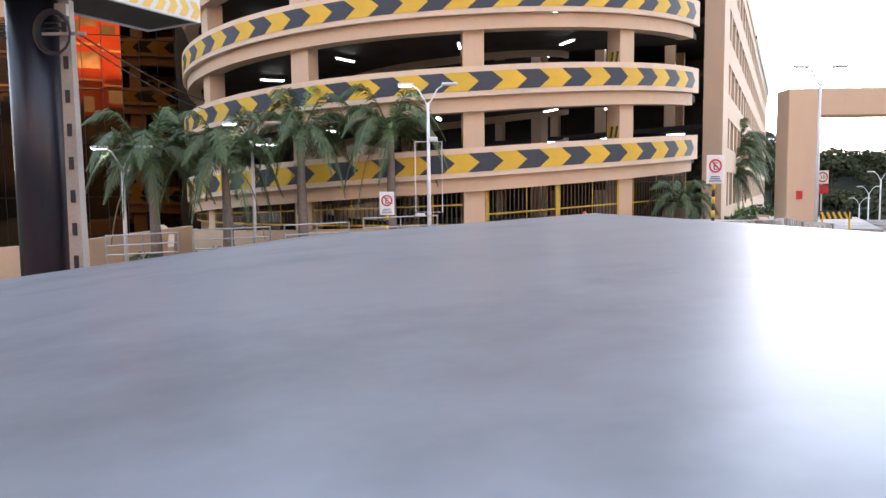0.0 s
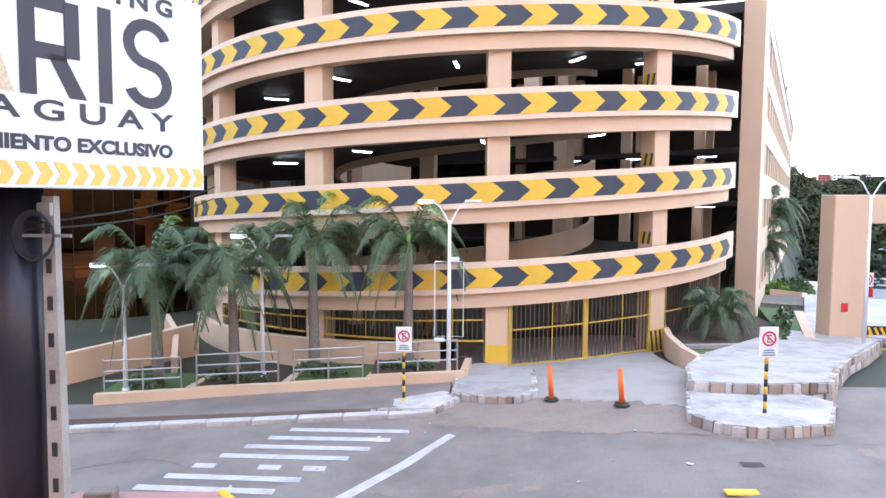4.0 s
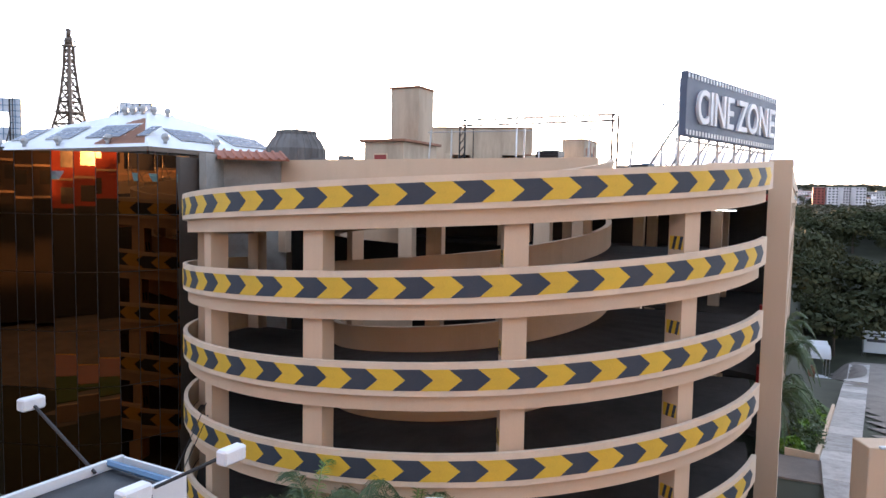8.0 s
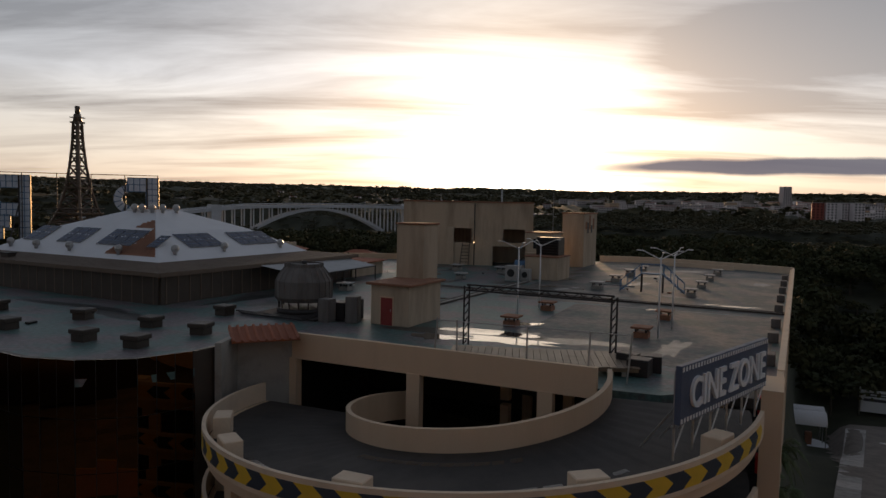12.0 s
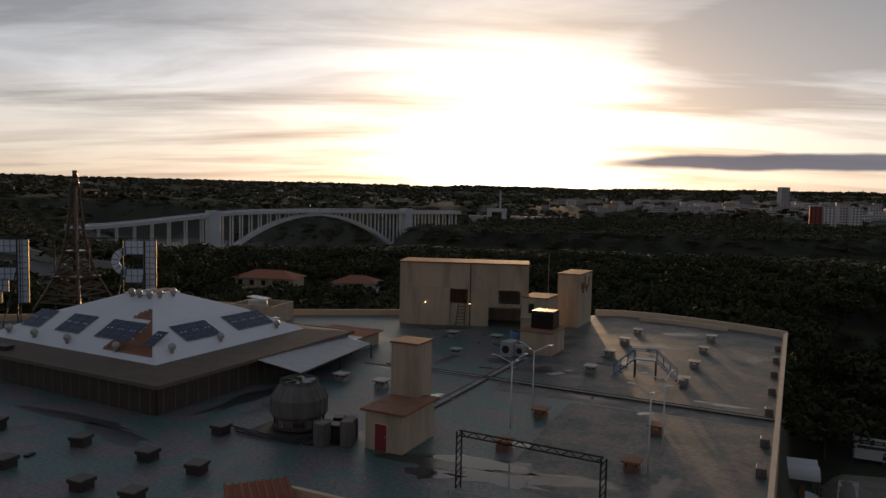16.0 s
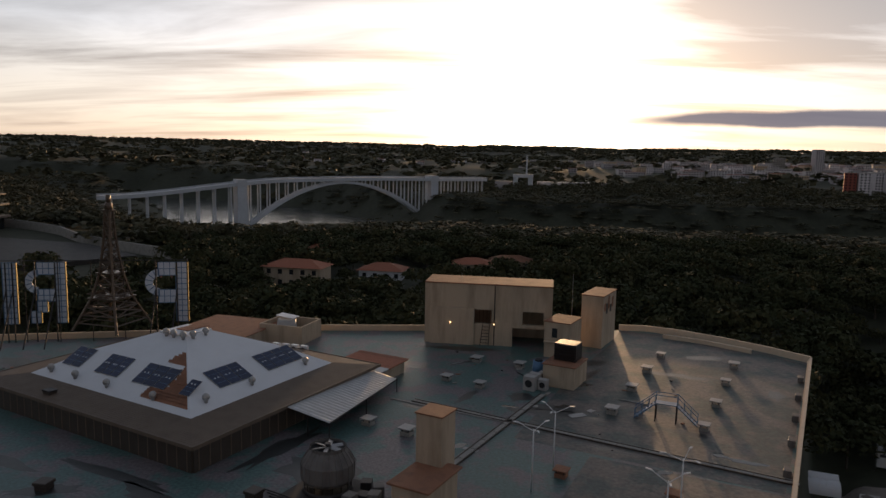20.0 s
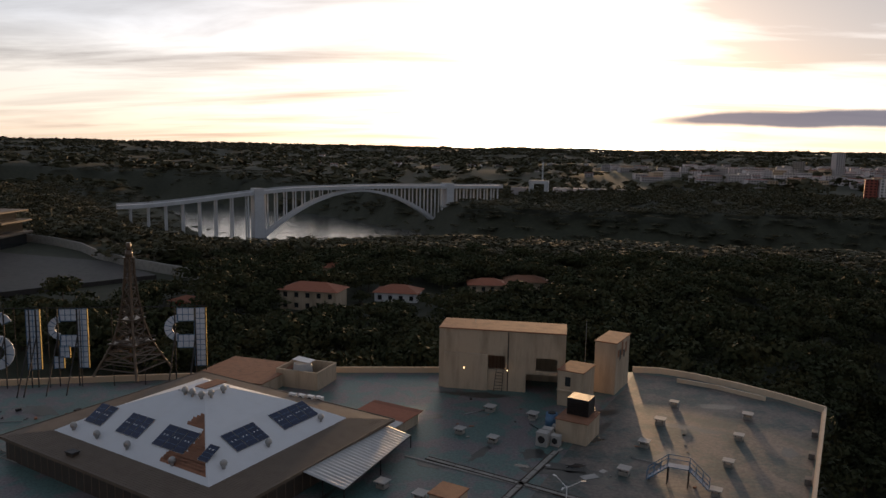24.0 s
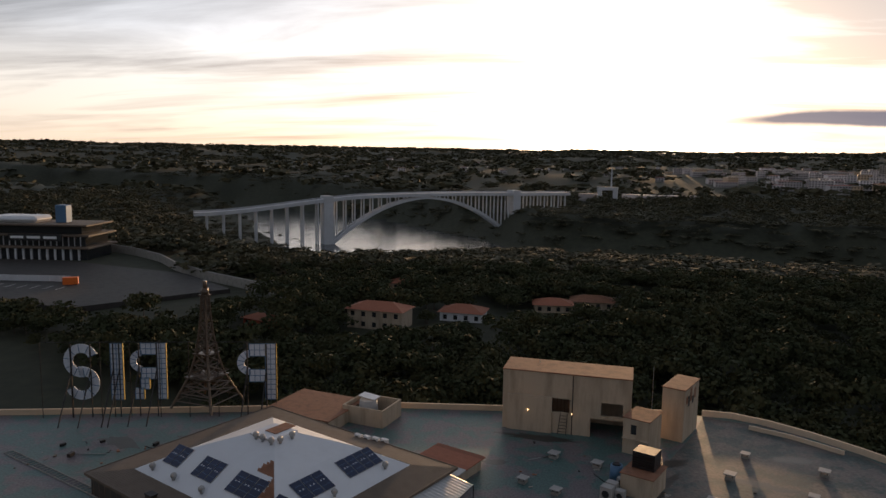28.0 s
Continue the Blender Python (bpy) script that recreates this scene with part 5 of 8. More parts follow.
part("aerial", one_rod((-4.0, 1, 8.2), (-4.0, 1, 8.9), 0.03, seg=5), M_STEEL, lift)
tower2 = thing("lift_tower", "tall cream lift tower with brown roof", "lift tower", 15.1, 98.2, ROOF, TURN)
part("shaft", soft_box(0, 0, 0, 2.9, 6.4, 6.9, 0.03), M_RENDER, tower2)
part("roof_slab", soft_box(0, 0, 6.901, 3.1, 6.6, 0.14, 0.02), M_RUST, tower2)
for i in range(5):
    part("loose_plaster", one_box(1.46, -2.2 + i * 0.9, 4.9 - (i % 2) * 0.5, 0.02, 0.75, 1.0 + (i % 3) * 0.4), M_DARK_STEEL if i % 2 else M_RUST, tower2)
mid_t = thing("water_tower_block", "narrow cream service tower with a small window", "service tower", 9.6, 91.5, ROOF, TURN)
part("shaft", soft_box(0, 0, 0, 3.3, 4.6, 4.5, 0.03), M_RENDER, mid_t)
part("roof_slab", soft_box(0, 0, 4.501, 3.5, 4.8, 0.12, 0.02), M_RUST, mid_t)
part("window", one_box(-0.3, -2.31, 2.6, 0.7, 0.04, 1.2), M_PANE, mid_t)
part("ledge", one_box(0, -2.5, 2.0, 3.2, 0.5, 0.12), M_RENDER, mid_t)
low_b = thing("plant_room", "low cream plant room with a dark shuttered cabin on top", "plant room", 8.6, 79.8, ROOF, TURN)
part("body", soft_box(0, 0, 0, 3.6, 4.4, 2.4, 0.03), M_RENDER, low_b)
part("roof_slab", soft_box(0, 0, 2.401, 3.8, 4.6, 0.12, 0.02), M_RUST, low_b)
part("cabin", soft_box(0, 0.8, 2.53, 2.5, 2.2, 1.9, 0.03), M_DARK_STEEL, low_b)
for i in range(6):
    part("shutter", one_box(0, -0.33, 2.65 + i * 0.28, 2.3, 0.06, 0.2, rx=20), M_DARK_STEEL, low_b)
for x, y, s in ((5.2, 78.3, 1.2), (6.0, 77.0, 1.0), (4.6, 76.9, 1.3), (6.3, 80.6, 0.8)):
    unit = box_thing("condenser_unit", "grey condenser unit standing on the roof", "air conditioner", x, y, ROOF, s, s * 0.8, s * 1.2, M_AC, TURN, group="condensers by the plant room")
    part("fan_grille", one_rod((0, -s * 0.41, s * 0.62), (0, -s * 0.43, s * 0.62), s * 0.32, seg=14), M_BLACK, unit)
tank = thing("water_tank", "blue plastic water drum beside the plant room", "water tank", 5.9, 82.3, ROOF)
part("drum", one_rod((0, 0, 0), (0, 0, 1.7), 0.75, 0.68, seg=16), M_BLUE_STEEL, tank)
part("lid", one_rod((0, 0, 1.7), (0, 0, 1.85), 0.5, 0.4, seg=12), M_BLACK, tank)
aerial = thing("roof_aerial", "thin tall steel aerial mast on the roof", "aerial", 11.2, 96.0, ROOF)
part("mast", one_rod((0, 0, 0), (0, 0, 9.6), 0.05, 0.03, seg=5), M_STEEL, aerial)

# small roof ventilators: box, gap and lid
def roof_box(x, y, s=1.0, rz=TURN, mat=None, red=False):
    ob = thing("roof_ventilator", "small pale ventilator box with an overhanging lid" if not red else "small red ventilator box with an overhanging lid", "ventilator", x, y, ROOF, rz, group="roof ventilators")
    part("curb", one_box(0, 0, 0, 0.85 * s, 0.85 * s, 0.35 * s), M_RUST if red else M_CONCRETE, ob)
    for dx in (-0.3, 0.3):
        for dy in (-0.3, 0.3):
            part("stub", one_box(dx * s, dy * s, 0.35 * s, 0.1, 0.1, 0.22 * s), M_DARK_STEEL, ob)
    part("lid", soft_box(0, 0, 0.57 * s, 1.15 * s, 1.15 * s, 0.12, 0.02), M_AC if not red else M_RUST, ob)


for x, y in ((22.0, 91.5), (18.8, 84.9), (15.6, 77.9), (12.2, 70.6), (29.9, 88.0), (26.6, 81.1), (23.2, 73.8), (20.0, 67.1), (-4.5, 79.1), (-0.8, 77.1), (-7.2, 63.1), (-11.0, 65.1), (-1.2, 86.6), (3.9, 84.9)):
    roof_box(x, y, 0.95 + 0.1 * ((x * 7) % 2))
for x, y in ((5.67, 56.00), (13.49, 52.84), (2.42, 48.74), (10.05, 45.67)):
    roof_box(x, y, 1.0, red=True)
for x, y in ((-24.93, 47.26), (-19.63, 45.12), (-21.30, 40.56), (-17.86, 39.26), (-15.91, 43.26), (-16.84, 50.23), (-27.35, 43.35), (-32.37, 50.14)):
    ob = thing("roof_ventilator", "dark square ventilator hood on the roof", "ventilator", x, y, ROOF, TURN + (x * 13) % 20, group="dark roof ventilators")
    part("curb", one_box(0, 0, 0, 0.9, 0.9, 0.42), M_SKIRT_WALL, ob)
    part("lid", soft_box(0, 0, 0.42, 1.12, 1.12, 0.26, 0.04), M_SKIRT_WALL, ob)
for b in (8, 15, 21, 29, 36, 43, 50, 57):
    x, y = to_roof(*local(-0.85, b * ROOF_UNIT))
    box_thing("parapet_box", "small weathered box fixed behind the parapet", "junction box", x, y, ROOF, 0.6, 1.0, 0.6, M_TOWER_SHELL, group="parapet boxes")

# stepped footbridge
stile = thing("step_bridge", "blue steel step-over bridge with railings", "step bridge", 17.0, 69.1, ROOF, -19)
part("platform", one_box(0, 0, 1.7, 2.0, 1.0, 0.08), M_BLUE_STEEL, stile)
for sgn in (-1, 1):
    for i in range(6):
        part("tread", one_box(sgn * (1.15 + i * 0.3), 0, 1.5 - i * 0.27, 0.28, 0.9, 0.05), M_BLUE_STEEL, stile)
    for dy in (-0.5, 0.5):
        part("stringer", one_rod((sgn * 1.0, dy, 1.7), (sgn * 2.9, dy, 0.05), 0.05, seg=5), M_BLUE_STEEL, stile)
        part("handrail", one_rod((sgn * 1.0, dy, 2.6), (sgn * 2.9, dy, 0.95), 0.035, seg=5), M_BLUE_STEEL, stile)
        for i in range(4):
            x = sgn * (1.0 + i * 0.62)
            part("baluster", one_rod((x, dy, 1.7 - i * 0.54), (x, dy, 2.6 - i * 0.54), 0.03, seg=4), M_BLUE_STEEL, stile)
for dy in (-0.5, 0.5):
    part("top_rail", one_rod((-1, dy, 2.6), (1, dy, 2.6), 0.035, seg=5), M_BLUE_STEEL, stile)
    for x in (-0.95, 0.95):
        part("leg", one_rod((x, dy, 0), (x, dy, 1.7), 0.06, seg=6), M_DARK_STEEL, stile)

# roof lamps: white posts with twin upswept arms
def roof_lamp(x, y, h, rz):
    ob = thing("roof_lamp", "white roof lamp post with three upswept arms", "lamp post", x, y, ROOF, rz, group="roof lamp posts")
    part("post", one_rod((0, 0, 0), (0, 0, h), 0.06, 0.045, seg=8), M_METAL_WHITE, ob)
    for a in (0, 120, 240):
        arm = part("arm", one_rod((0, 0, h - 0.15), (1.2 * math.cos(radians(a)), 1.2 * math.sin(radians(a)), h + 0.35), 0.03, 0.025, seg=6), M_METAL_WHITE, ob)
        part("head", one_box(1.35 * math.cos(radians(a)), 1.35 * math.sin(radians(a)), h + 0.32, 0.42, 0.13, 0.05, rz=a), M_METAL_WHITE, arm)


for x, y, rz in ((5.16, 57.12, 10), (3.16, 53.12, 40), (10.98, 45.49, 20), (12.84, 48.93, 55)):
    roof_lamp(x, y, 4.9, rz)

# stage: boards and truss frame
stage = thing("board_platform", "low platform of weathered brown boards", "platform", 2.98, 37.40, ROOF, -5)
for i in range(26):
    part("board", one_box(-4.3 + i * 0.345, 0, 0.42, 0.32, 3.6 + 0.12 * (i % 3), 0.05), M_WOOD, stage)
for i in range(5):
    part("joist", one_box(0, -1.6 + i * 0.8, 0.22, 8.9, 0.1, 0.2), M_WOOD, stage)
for i in range(8):
    part("foot", one_box(-4.0 + (i % 4) * 2.6, -1.5 if i < 4 else 1.5, 0, 0.2, 0.2, 0.22), M_CONCRETE, stage)
truss = thing("truss_frame", "dark steel truss goal frame", "truss")
ta, tb = Vector((-0.61, 42.18, ROOF)), Vector((6.75, 38.50, ROOF))
for p in (ta, tb):
    for dx in (-0.14, 0.14):
        part("upright", one_rod((p.x + dx, p.y, p.z), (p.x + dx, p.y, p.z + 3.3), 0.05, seg=5), M_DARK_STEEL, truss)
    for i in range(8):
        part("brace", one_rod((p.x - 0.14, p.y, p.z + 0.41 * i), (p.x + 0.14, p.y, p.z + 0.41 * (i + 1)), 0.03, seg=4), M_DARK_STEEL, truss)
for dz in (3.05, 3.35):
    part("chord", one_rod(ta + Vector((0, 0, dz)), tb + Vector((0, 0, dz)), 0.05, seg=5), M_DARK_STEEL, truss)
for i in range(18):
    a, b = ta + (tb - ta) * (i / 18), ta + (tb - ta) * ((i + 1) / 18)
    part("brace", one_rod(a + Vector((0, 0, 3.05 if i % 2 else 3.35)), b + Vector((0, 0, 3.35 if i % 2 else 3.05)), 0.03, seg=4), M_DARK_STEEL, truss)
for i, (x, y) in enumerate(((-1.12, 36.47), (2.05, 35.07), (4.65, 33.95), (-2.23, 37.02), (6.42, 34.05))):
    post = thing("fence_post", "thin steel post at the roof edge", "post", x, y, ROOF, group="thin roof-edge posts")
    part("pole", one_rod((0, 0, 0), (0.05 * i, 0.1, 2.3), 0.045, seg=5), M_STEEL, post)
wirefence = thing("wire_rail", "thin wire rail at the roof edge", "railing")
part("rail", one_rod((-2.23, 37.02, ROOF + 2.2), (6.42, 34.05, ROOF + 2.2), 0.02, seg=4), M_STEEL, wirefence)
for x, y in ((7.44, 35.91), (8.19, 36.74), (7.26, 37.21)):
    box_thing("crate", "dark crate beside the board platform", "crate", x, y, ROOF, 1.0, 0.9, 0.8, M_DARK_STEEL, 20 * x, group="dark crates")

# drain channels across the roof
for (ax, ay), (bx, by) in (((-7.5, 72.0), (24.0, 56.3)), ((5.9, 75.3), (-4.2, 54.5))):
    d = math.hypot(bx - ax, by - ay)
    chan = thing("roof_channel", "pale cement drain channel with dark edge rails across the roof", "drain channel", (ax + bx) / 2, (ay + by) / 2, ROOF + 0.004, math.degrees(math.atan2(by - ay, bx - ax)), group="roof channels")
    part("bed", one_box(0, 0, 0, d, 0.5, 0.09), M_CONCRETE, chan)
    for s in (-0.32, 0.32):
        part("edge_rail", one_box(0, s, 0, d, 0.09, 0.14), M_SKIRT_WALL, chan)
    for i in range(int(d / 2.2)):
        part("joint", one_box(-d / 2 + 1.1 + i * 2.2, 0, 0.09, 0.06, 0.5, 0.015), M_SKIRT_WALL, chan)

# puddles
def puddle(x, y, rx, ry, rz, seed, damp=False):
    rnd = random.Random(seed)
    bm = bmesh.new()
    k = 18
    pts = []
    for i in range(k):
        a = 2 * math.pi * i / k
        r = 1 + 0.35 * rnd.uniform(-1, 1)
        px, py = rx * r * math.cos(a), ry * r * math.sin(a)
        c, s = math.cos(radians(rz)), math.sin(radians(rz))
        pts.append((x + px * c - py * s, y + px * s + py * c))
    if damp:
        slab(bm, pts, ROOF + 0.002, ROOF + 0.0065)
        solid("damp_patch", bm, M_DAMP, "dark damp stain on the roof coating", "roof stain", "structure", "damp stains")
        return
    slab(bm, pts, ROOF + 0.007, ROOF + 0.011)
    solid("puddle", bm, M_PUDDLE, "shallow rain puddle on the roof", "puddle", "structure", "roof puddles")


for i, (x, y, rx, ry, rz) in enumerate(((0.6, 46.2, 2.8, 0.9, -20), (1.6, 43.6, 2.8, 1.0, -20), (3.2, 49.5, 1.2, 0.5, 10), (7.6, 72.0, 1.0, 0.5, 20), (2.2, 71.4, 0.8, 0.4, 0), (-2.6, 61.0, 0.9, 0.4, 30), (21.5, 60.2, 1.4, 0.4, -20), (19.6, 61.3, 0.8, 0.3, -20), (-2.2, 44.2, 1.8, 0.9, -20), (9.8, 79.2, 2.0, 0.8, 0), (14.0, 57.5, 0.8, 0.3, 10))):
    puddle(x, y, rx, ry, rz, i)
for i, (x, y, rx, ry, rz) in enumerate(((-17.5, 59.0, 5.0, 0.9, 64), (-28.0, 52.6, 6.0, 0.6, -24), (-13.0, 55.0, 4.4, 3.0, -25), (-8.6, 50.2, 2.6, 1.4, 20), (-0.5, 46.2, 4.5, 1.6, -15), (5.0, 44.0, 4.0, 1.0, -12), (6.5, 71.5, 2.6, 0.9, -10), (3.4, 74.6, 1.6, 1.2, 30), (-3.0, 92.5, 5.0, 1.0, -5), (-8.0, 84.0, 1.6, 0.8, 0), (12.0, 83.0, 2.4, 0.5, 60), (18.5, 66.0, 2.0, 0.5, -25), (10.5, 61.5, 1.5, 0.6, -25), (-39.0, 54.5, 4.0, 0.7, -24), (-30.0, 44.5, 1.8, 0.9, 10), (-44.0, 82.0, 4.0, 1.6, -14), (-55.0, 80.0, 3.0, 1.2, -20)), 40):
    puddle(x, y, rx, ry, rz, i, True)

for i, (x, y, rx, ry, rz) in enumerate(((6.0, 70.0, 3.2, 1.0, -12), (9.5, 68.5, 1.8, 0.7, 8), (-2.0, 74.0, 2.4, 0.5, 62), (13.0, 88.0, 2.2, 0.9, 30), (22.0, 84.0, 3.4, 0.7, -18), (28.0, 92.0, 2.6, 1.0, 12), (17.5, 76.0, 2.0, 0.8, 50), (-7.0, 70.5, 2.0, 0.6, -20), (31.0, 78.0, 1.6, 0.8, 70), (11.0, 42.5, 2.6, 0.7, 60), (-24.0, 49.5, 3.6, 0.9, -30), (-32.0, 50.0, 2.8, 0.7, 15)), 80):
    puddle(x, y, rx, ry, rz, i, True)
for i, (x, y, sx, sy, rz) in enumerate(((8.7, 69.6, 1.7, 0.9, 25), (4.6, 71.8, 0.9, 0.5, -10), (-1.5, 60.4, 1.4, 0.5, -30), (10.2, 71.0, 0.8, 0.6, 50))):
    solid("torn_sheet", soft_box(0, 0, 0, sx, sy, 0.03, 0.008), M_AC, "pale torn roofing sheet lying flat on the roof", "loose sheet", at=(x, y, ROOF + 0.012), rz=rz, group="torn sheets")

# loose scraps and short pipes lying about the roof
rnd = random.Random(64)
for (x0, x1, y0, y1), n in (((-62, -46, 70, 81), 16), ((-6, 7, 78, 91), 12), ((10, 21, 60, 84), 10), ((-30, -24, 80, 88), 4), ((-40, -24, 42, 49), 6)):
    for i in range(n):
        x, y = rnd.uniform(x0, x1), rnd.uniform(y0, y1)
        sx, sy, sz = rnd.uniform(0.12, 0.7), rnd.uniform(0.1, 0.35), rnd.uniform(0.03, 0.14)
        solid("roof_scrap", soft_box(0, 0, 0, sx, sy, sz, 0.01), (M_DARK_STEEL, M_RUST, M_CONCRETE, M_SKIRT)[i % 4], "small weathered scrap lying on the roof", "scrap", at=(x, y, ROOF + 0.008), rz=rnd.uniform(0, 180), group="roof scraps")
for i, (x, y, a, d) in enumerate(((-56, 76, 12, 3.5), (-50, 79, -20, 2.4), (-3, 86, 35, 3.0), (4, 82, -60, 2.2), (15, 74, -25, 3.2))):
    c, s = math.cos(radians(a)) * d / 2, math.sin(radians(a)) * d / 2
    solid("loose_pipe", one_rod((-c, -s, 0.05), (c, s, 0.05), 0.05, seg=8), M_DARK_STEEL if i % 2 else M_STEEL, "short loose pipe lying on the roof", "pipe", at=(x, y, ROOF + 0.006), group="loose pipes")

# low block behind the pyramid with tanks, and air conditioners
back_b = thing("roof_block", "low block with a stained brown flat roof", "roof block", -34.2, 93.6, ROOF, -14)
part("body", one_box(0, 0, 0, 10.5, 9.5, 1.7), M_RENDER, back_b)
part("roof_sheet", soft_box(0, 0, 1.701, 10.7, 9.7, 0.12, 0.03), M_RUST, back_b)
back_c = thing("roof_block", "low block with a stained brown flat roof", "roof block", -31.0, 82.8, ROOF, TURN)
part("body", one_box(0, 0, 0, 17.0, 8.0, 1.5), M_RENDER, back_c)
part("roof_sheet", soft_box(0, 0, 1.501, 17.3, 8.3, 0.12, 0.03), M_RUST, back_c)
pen = thing("plant_enclosure", "walled plant enclosure with a grey cooling unit", "plant enclosure", -26.3, 94.6, ROOF, -14)
for x, y, sx, sy in ((0, -2.6, 6.2, 0.25), (0, 2.6, 6.2, 0.25), (-3.0, 0, 0.25, 5.0), (3.0, 0, 0.25, 5.0)):
    part("wall", one_box(x, y, 0, sx, sy, 2.4), M_RENDER, pen)
part("cooling_drum", one_rod((-0.6, 0, 0), (-0.6, 0, 2.7), 1.5, 1.2, seg=16), M_AC, pen)
part("lid_sheet", one_box(-0.8, 0.6, 2.9, 2.6, 1.8, 0.06, ry=6), M_DOME, pen)
for i in range(4):
    x, y = -24.6 + i * 1.15, 82.3 - i * 0.25
    unit = box_thing("condenser_unit", "white condenser unit on the brown roof edge", "air conditioner", x, y, ROOF + 1.62, 0.95, 0.5, 1.1, M_METAL_WHITE, TURN, group="condensers on the brown roof")
    part("fan_grille", one_rod((0, -0.255, 0.55), (0, -0.275, 0.55), 0.36, seg=14), M_BLACK, unit)
solid("loose_sheet", one_box(0, 0, 0, 3.6, 1.1, 0.1), M_DOME, "white sheet lying on the teal roof", "loose sheet", at=(-47.2, 74.0, ROOF + 0.01), rz=18)
# cable tray on the left wing
tray = thing("cable_tray", "dark ladder cable tray across the roof", "cable tray")
ta2, tb2 = Vector((-66, 74.5, ROOF + 0.05)), Vector((-47.5, 66.5, ROOF + 0.05))
dd = (tb2 - ta2)
for s in (-0.5, 0.5):
    nn = Vector((-dd.y, dd.x, 0)).normalized() * s
    part("rail", one_rod(ta2 + nn, tb2 + nn, 0.07, seg=5), M_CONCRETE, tray)
for i in range(30):
    nn = Vector((-dd.y, dd.x, 0)).normalized() * 0.5
    p = ta2 + dd * (i / 29)
    part("rung", one_rod(p - nn, p + nn, 0.05, seg=4), M_CONCRETE, tray)
for x, y, s in ((-58, 75.0, 0.9), (-61, 77.5, 0.7), (-50, 80, 0.8), (-46, 79, 1.1), (-57, 79.5, 0.6)):
    box_thing("roof_debris", "dark lump of debris on the teal roof", "debris", x, y, ROOF, s, s * 0.5, s * 0.5, M_DARK_STEEL, s * 100, group="roof debris")

# ---- the tall lattice tower and the letter frames ----
lattice = thing("lattice_tower", "bronze steel lattice tower with a splayed base", "lattice tower", -48.9, 91.0, ROOF + 1.6, -12)
prof = [(0, 3.4), (2.0, 2.55), (4.0, 1.75), (4.6, 1.55), (7.2, 1.0), (10.0, 0.66), (13.0, 0.42), (15.3, 0.34)]
for a in range(4):
    sx, sy = ((-1, -1), (1, -1), (1, 1), (-1, 1))[a]
    bm = bmesh.new()
    pipe(bm, [(sx * w * 1.0, sy * w, z) for z, w in prof], 0.19, 6)
    part("leg", bm, M_TOWER, lattice)
for (z0, w0), (z1, w1) in zip(prof, prof[1:]):
    n = 1 if z1 - z0 < 1 else 2
    for k in range(n):
        za, zb = z0 + (z1 - z0) * k / n, z0 + (z1 - z0) * (k + 1) / n
        wa, wb = w0 + (w1 - w0) * k / n, w0 + (w1 - w0) * (k + 1) / n
        for a in range(4):
            c = ((-1, -1), (1, -1), (1, 1), (-1, 1))
            p, q = c[a], c[(a + 1) % 4]
            if za >= 2.0:
                part("brace", one_rod((p[0] * wa, p[1] * wa, za), (q[0] * wb, q[1] * wb, zb), 0.10, seg=4), M_TOWER, lattice)
                part("brace", one_rod((q[0] * wa, q[1] * wa, za), (p[0] * wb, p[1] * wb, zb), 0.10, seg=4), M_TOWER, lattice)
            part("girt", one_rod((p[0] * wb, p[1] * wb, zb), (q[0] * wb, q[1] * wb, zb), 0.10, seg=4), M_TOWER, lattice)
for z, w in ((4.0, 2.1), (7.2, 1.3), (15.3, 0.62)):
    part("platform", one_box(0, 0, z, w * 2, w * 2, 0.18), M_TOWER, lattice)
    for a in range(4):
        c = ((-1, -1), (1, -1), (1, 1), (-1, 1))
        p, q = c[a], c[(a + 1) % 4]
        part("guard_rail", one_rod((p[0] * w, p[1] * w, z + 0.7), (q[0] * w, q[1] * w, z + 0.7), 0.05, seg=4), M_TOWER, lattice)
part("arch", one_rod((-2.4, -2.6, 1.6), (2.4, -2.6, 1.6), 0.06, seg=4), M_TOWER, lattice)
part("lantern", one_rod((0, 0, 15.4), (0, 0, 16.4), 0.55, 0.42, seg=8), M_TOWER, lattice)
part("finial", one_rod((0, 0, 16.4), (0, 0, 17.4), 0.3, 0.3, seg=8), M_TOWER, lattice)


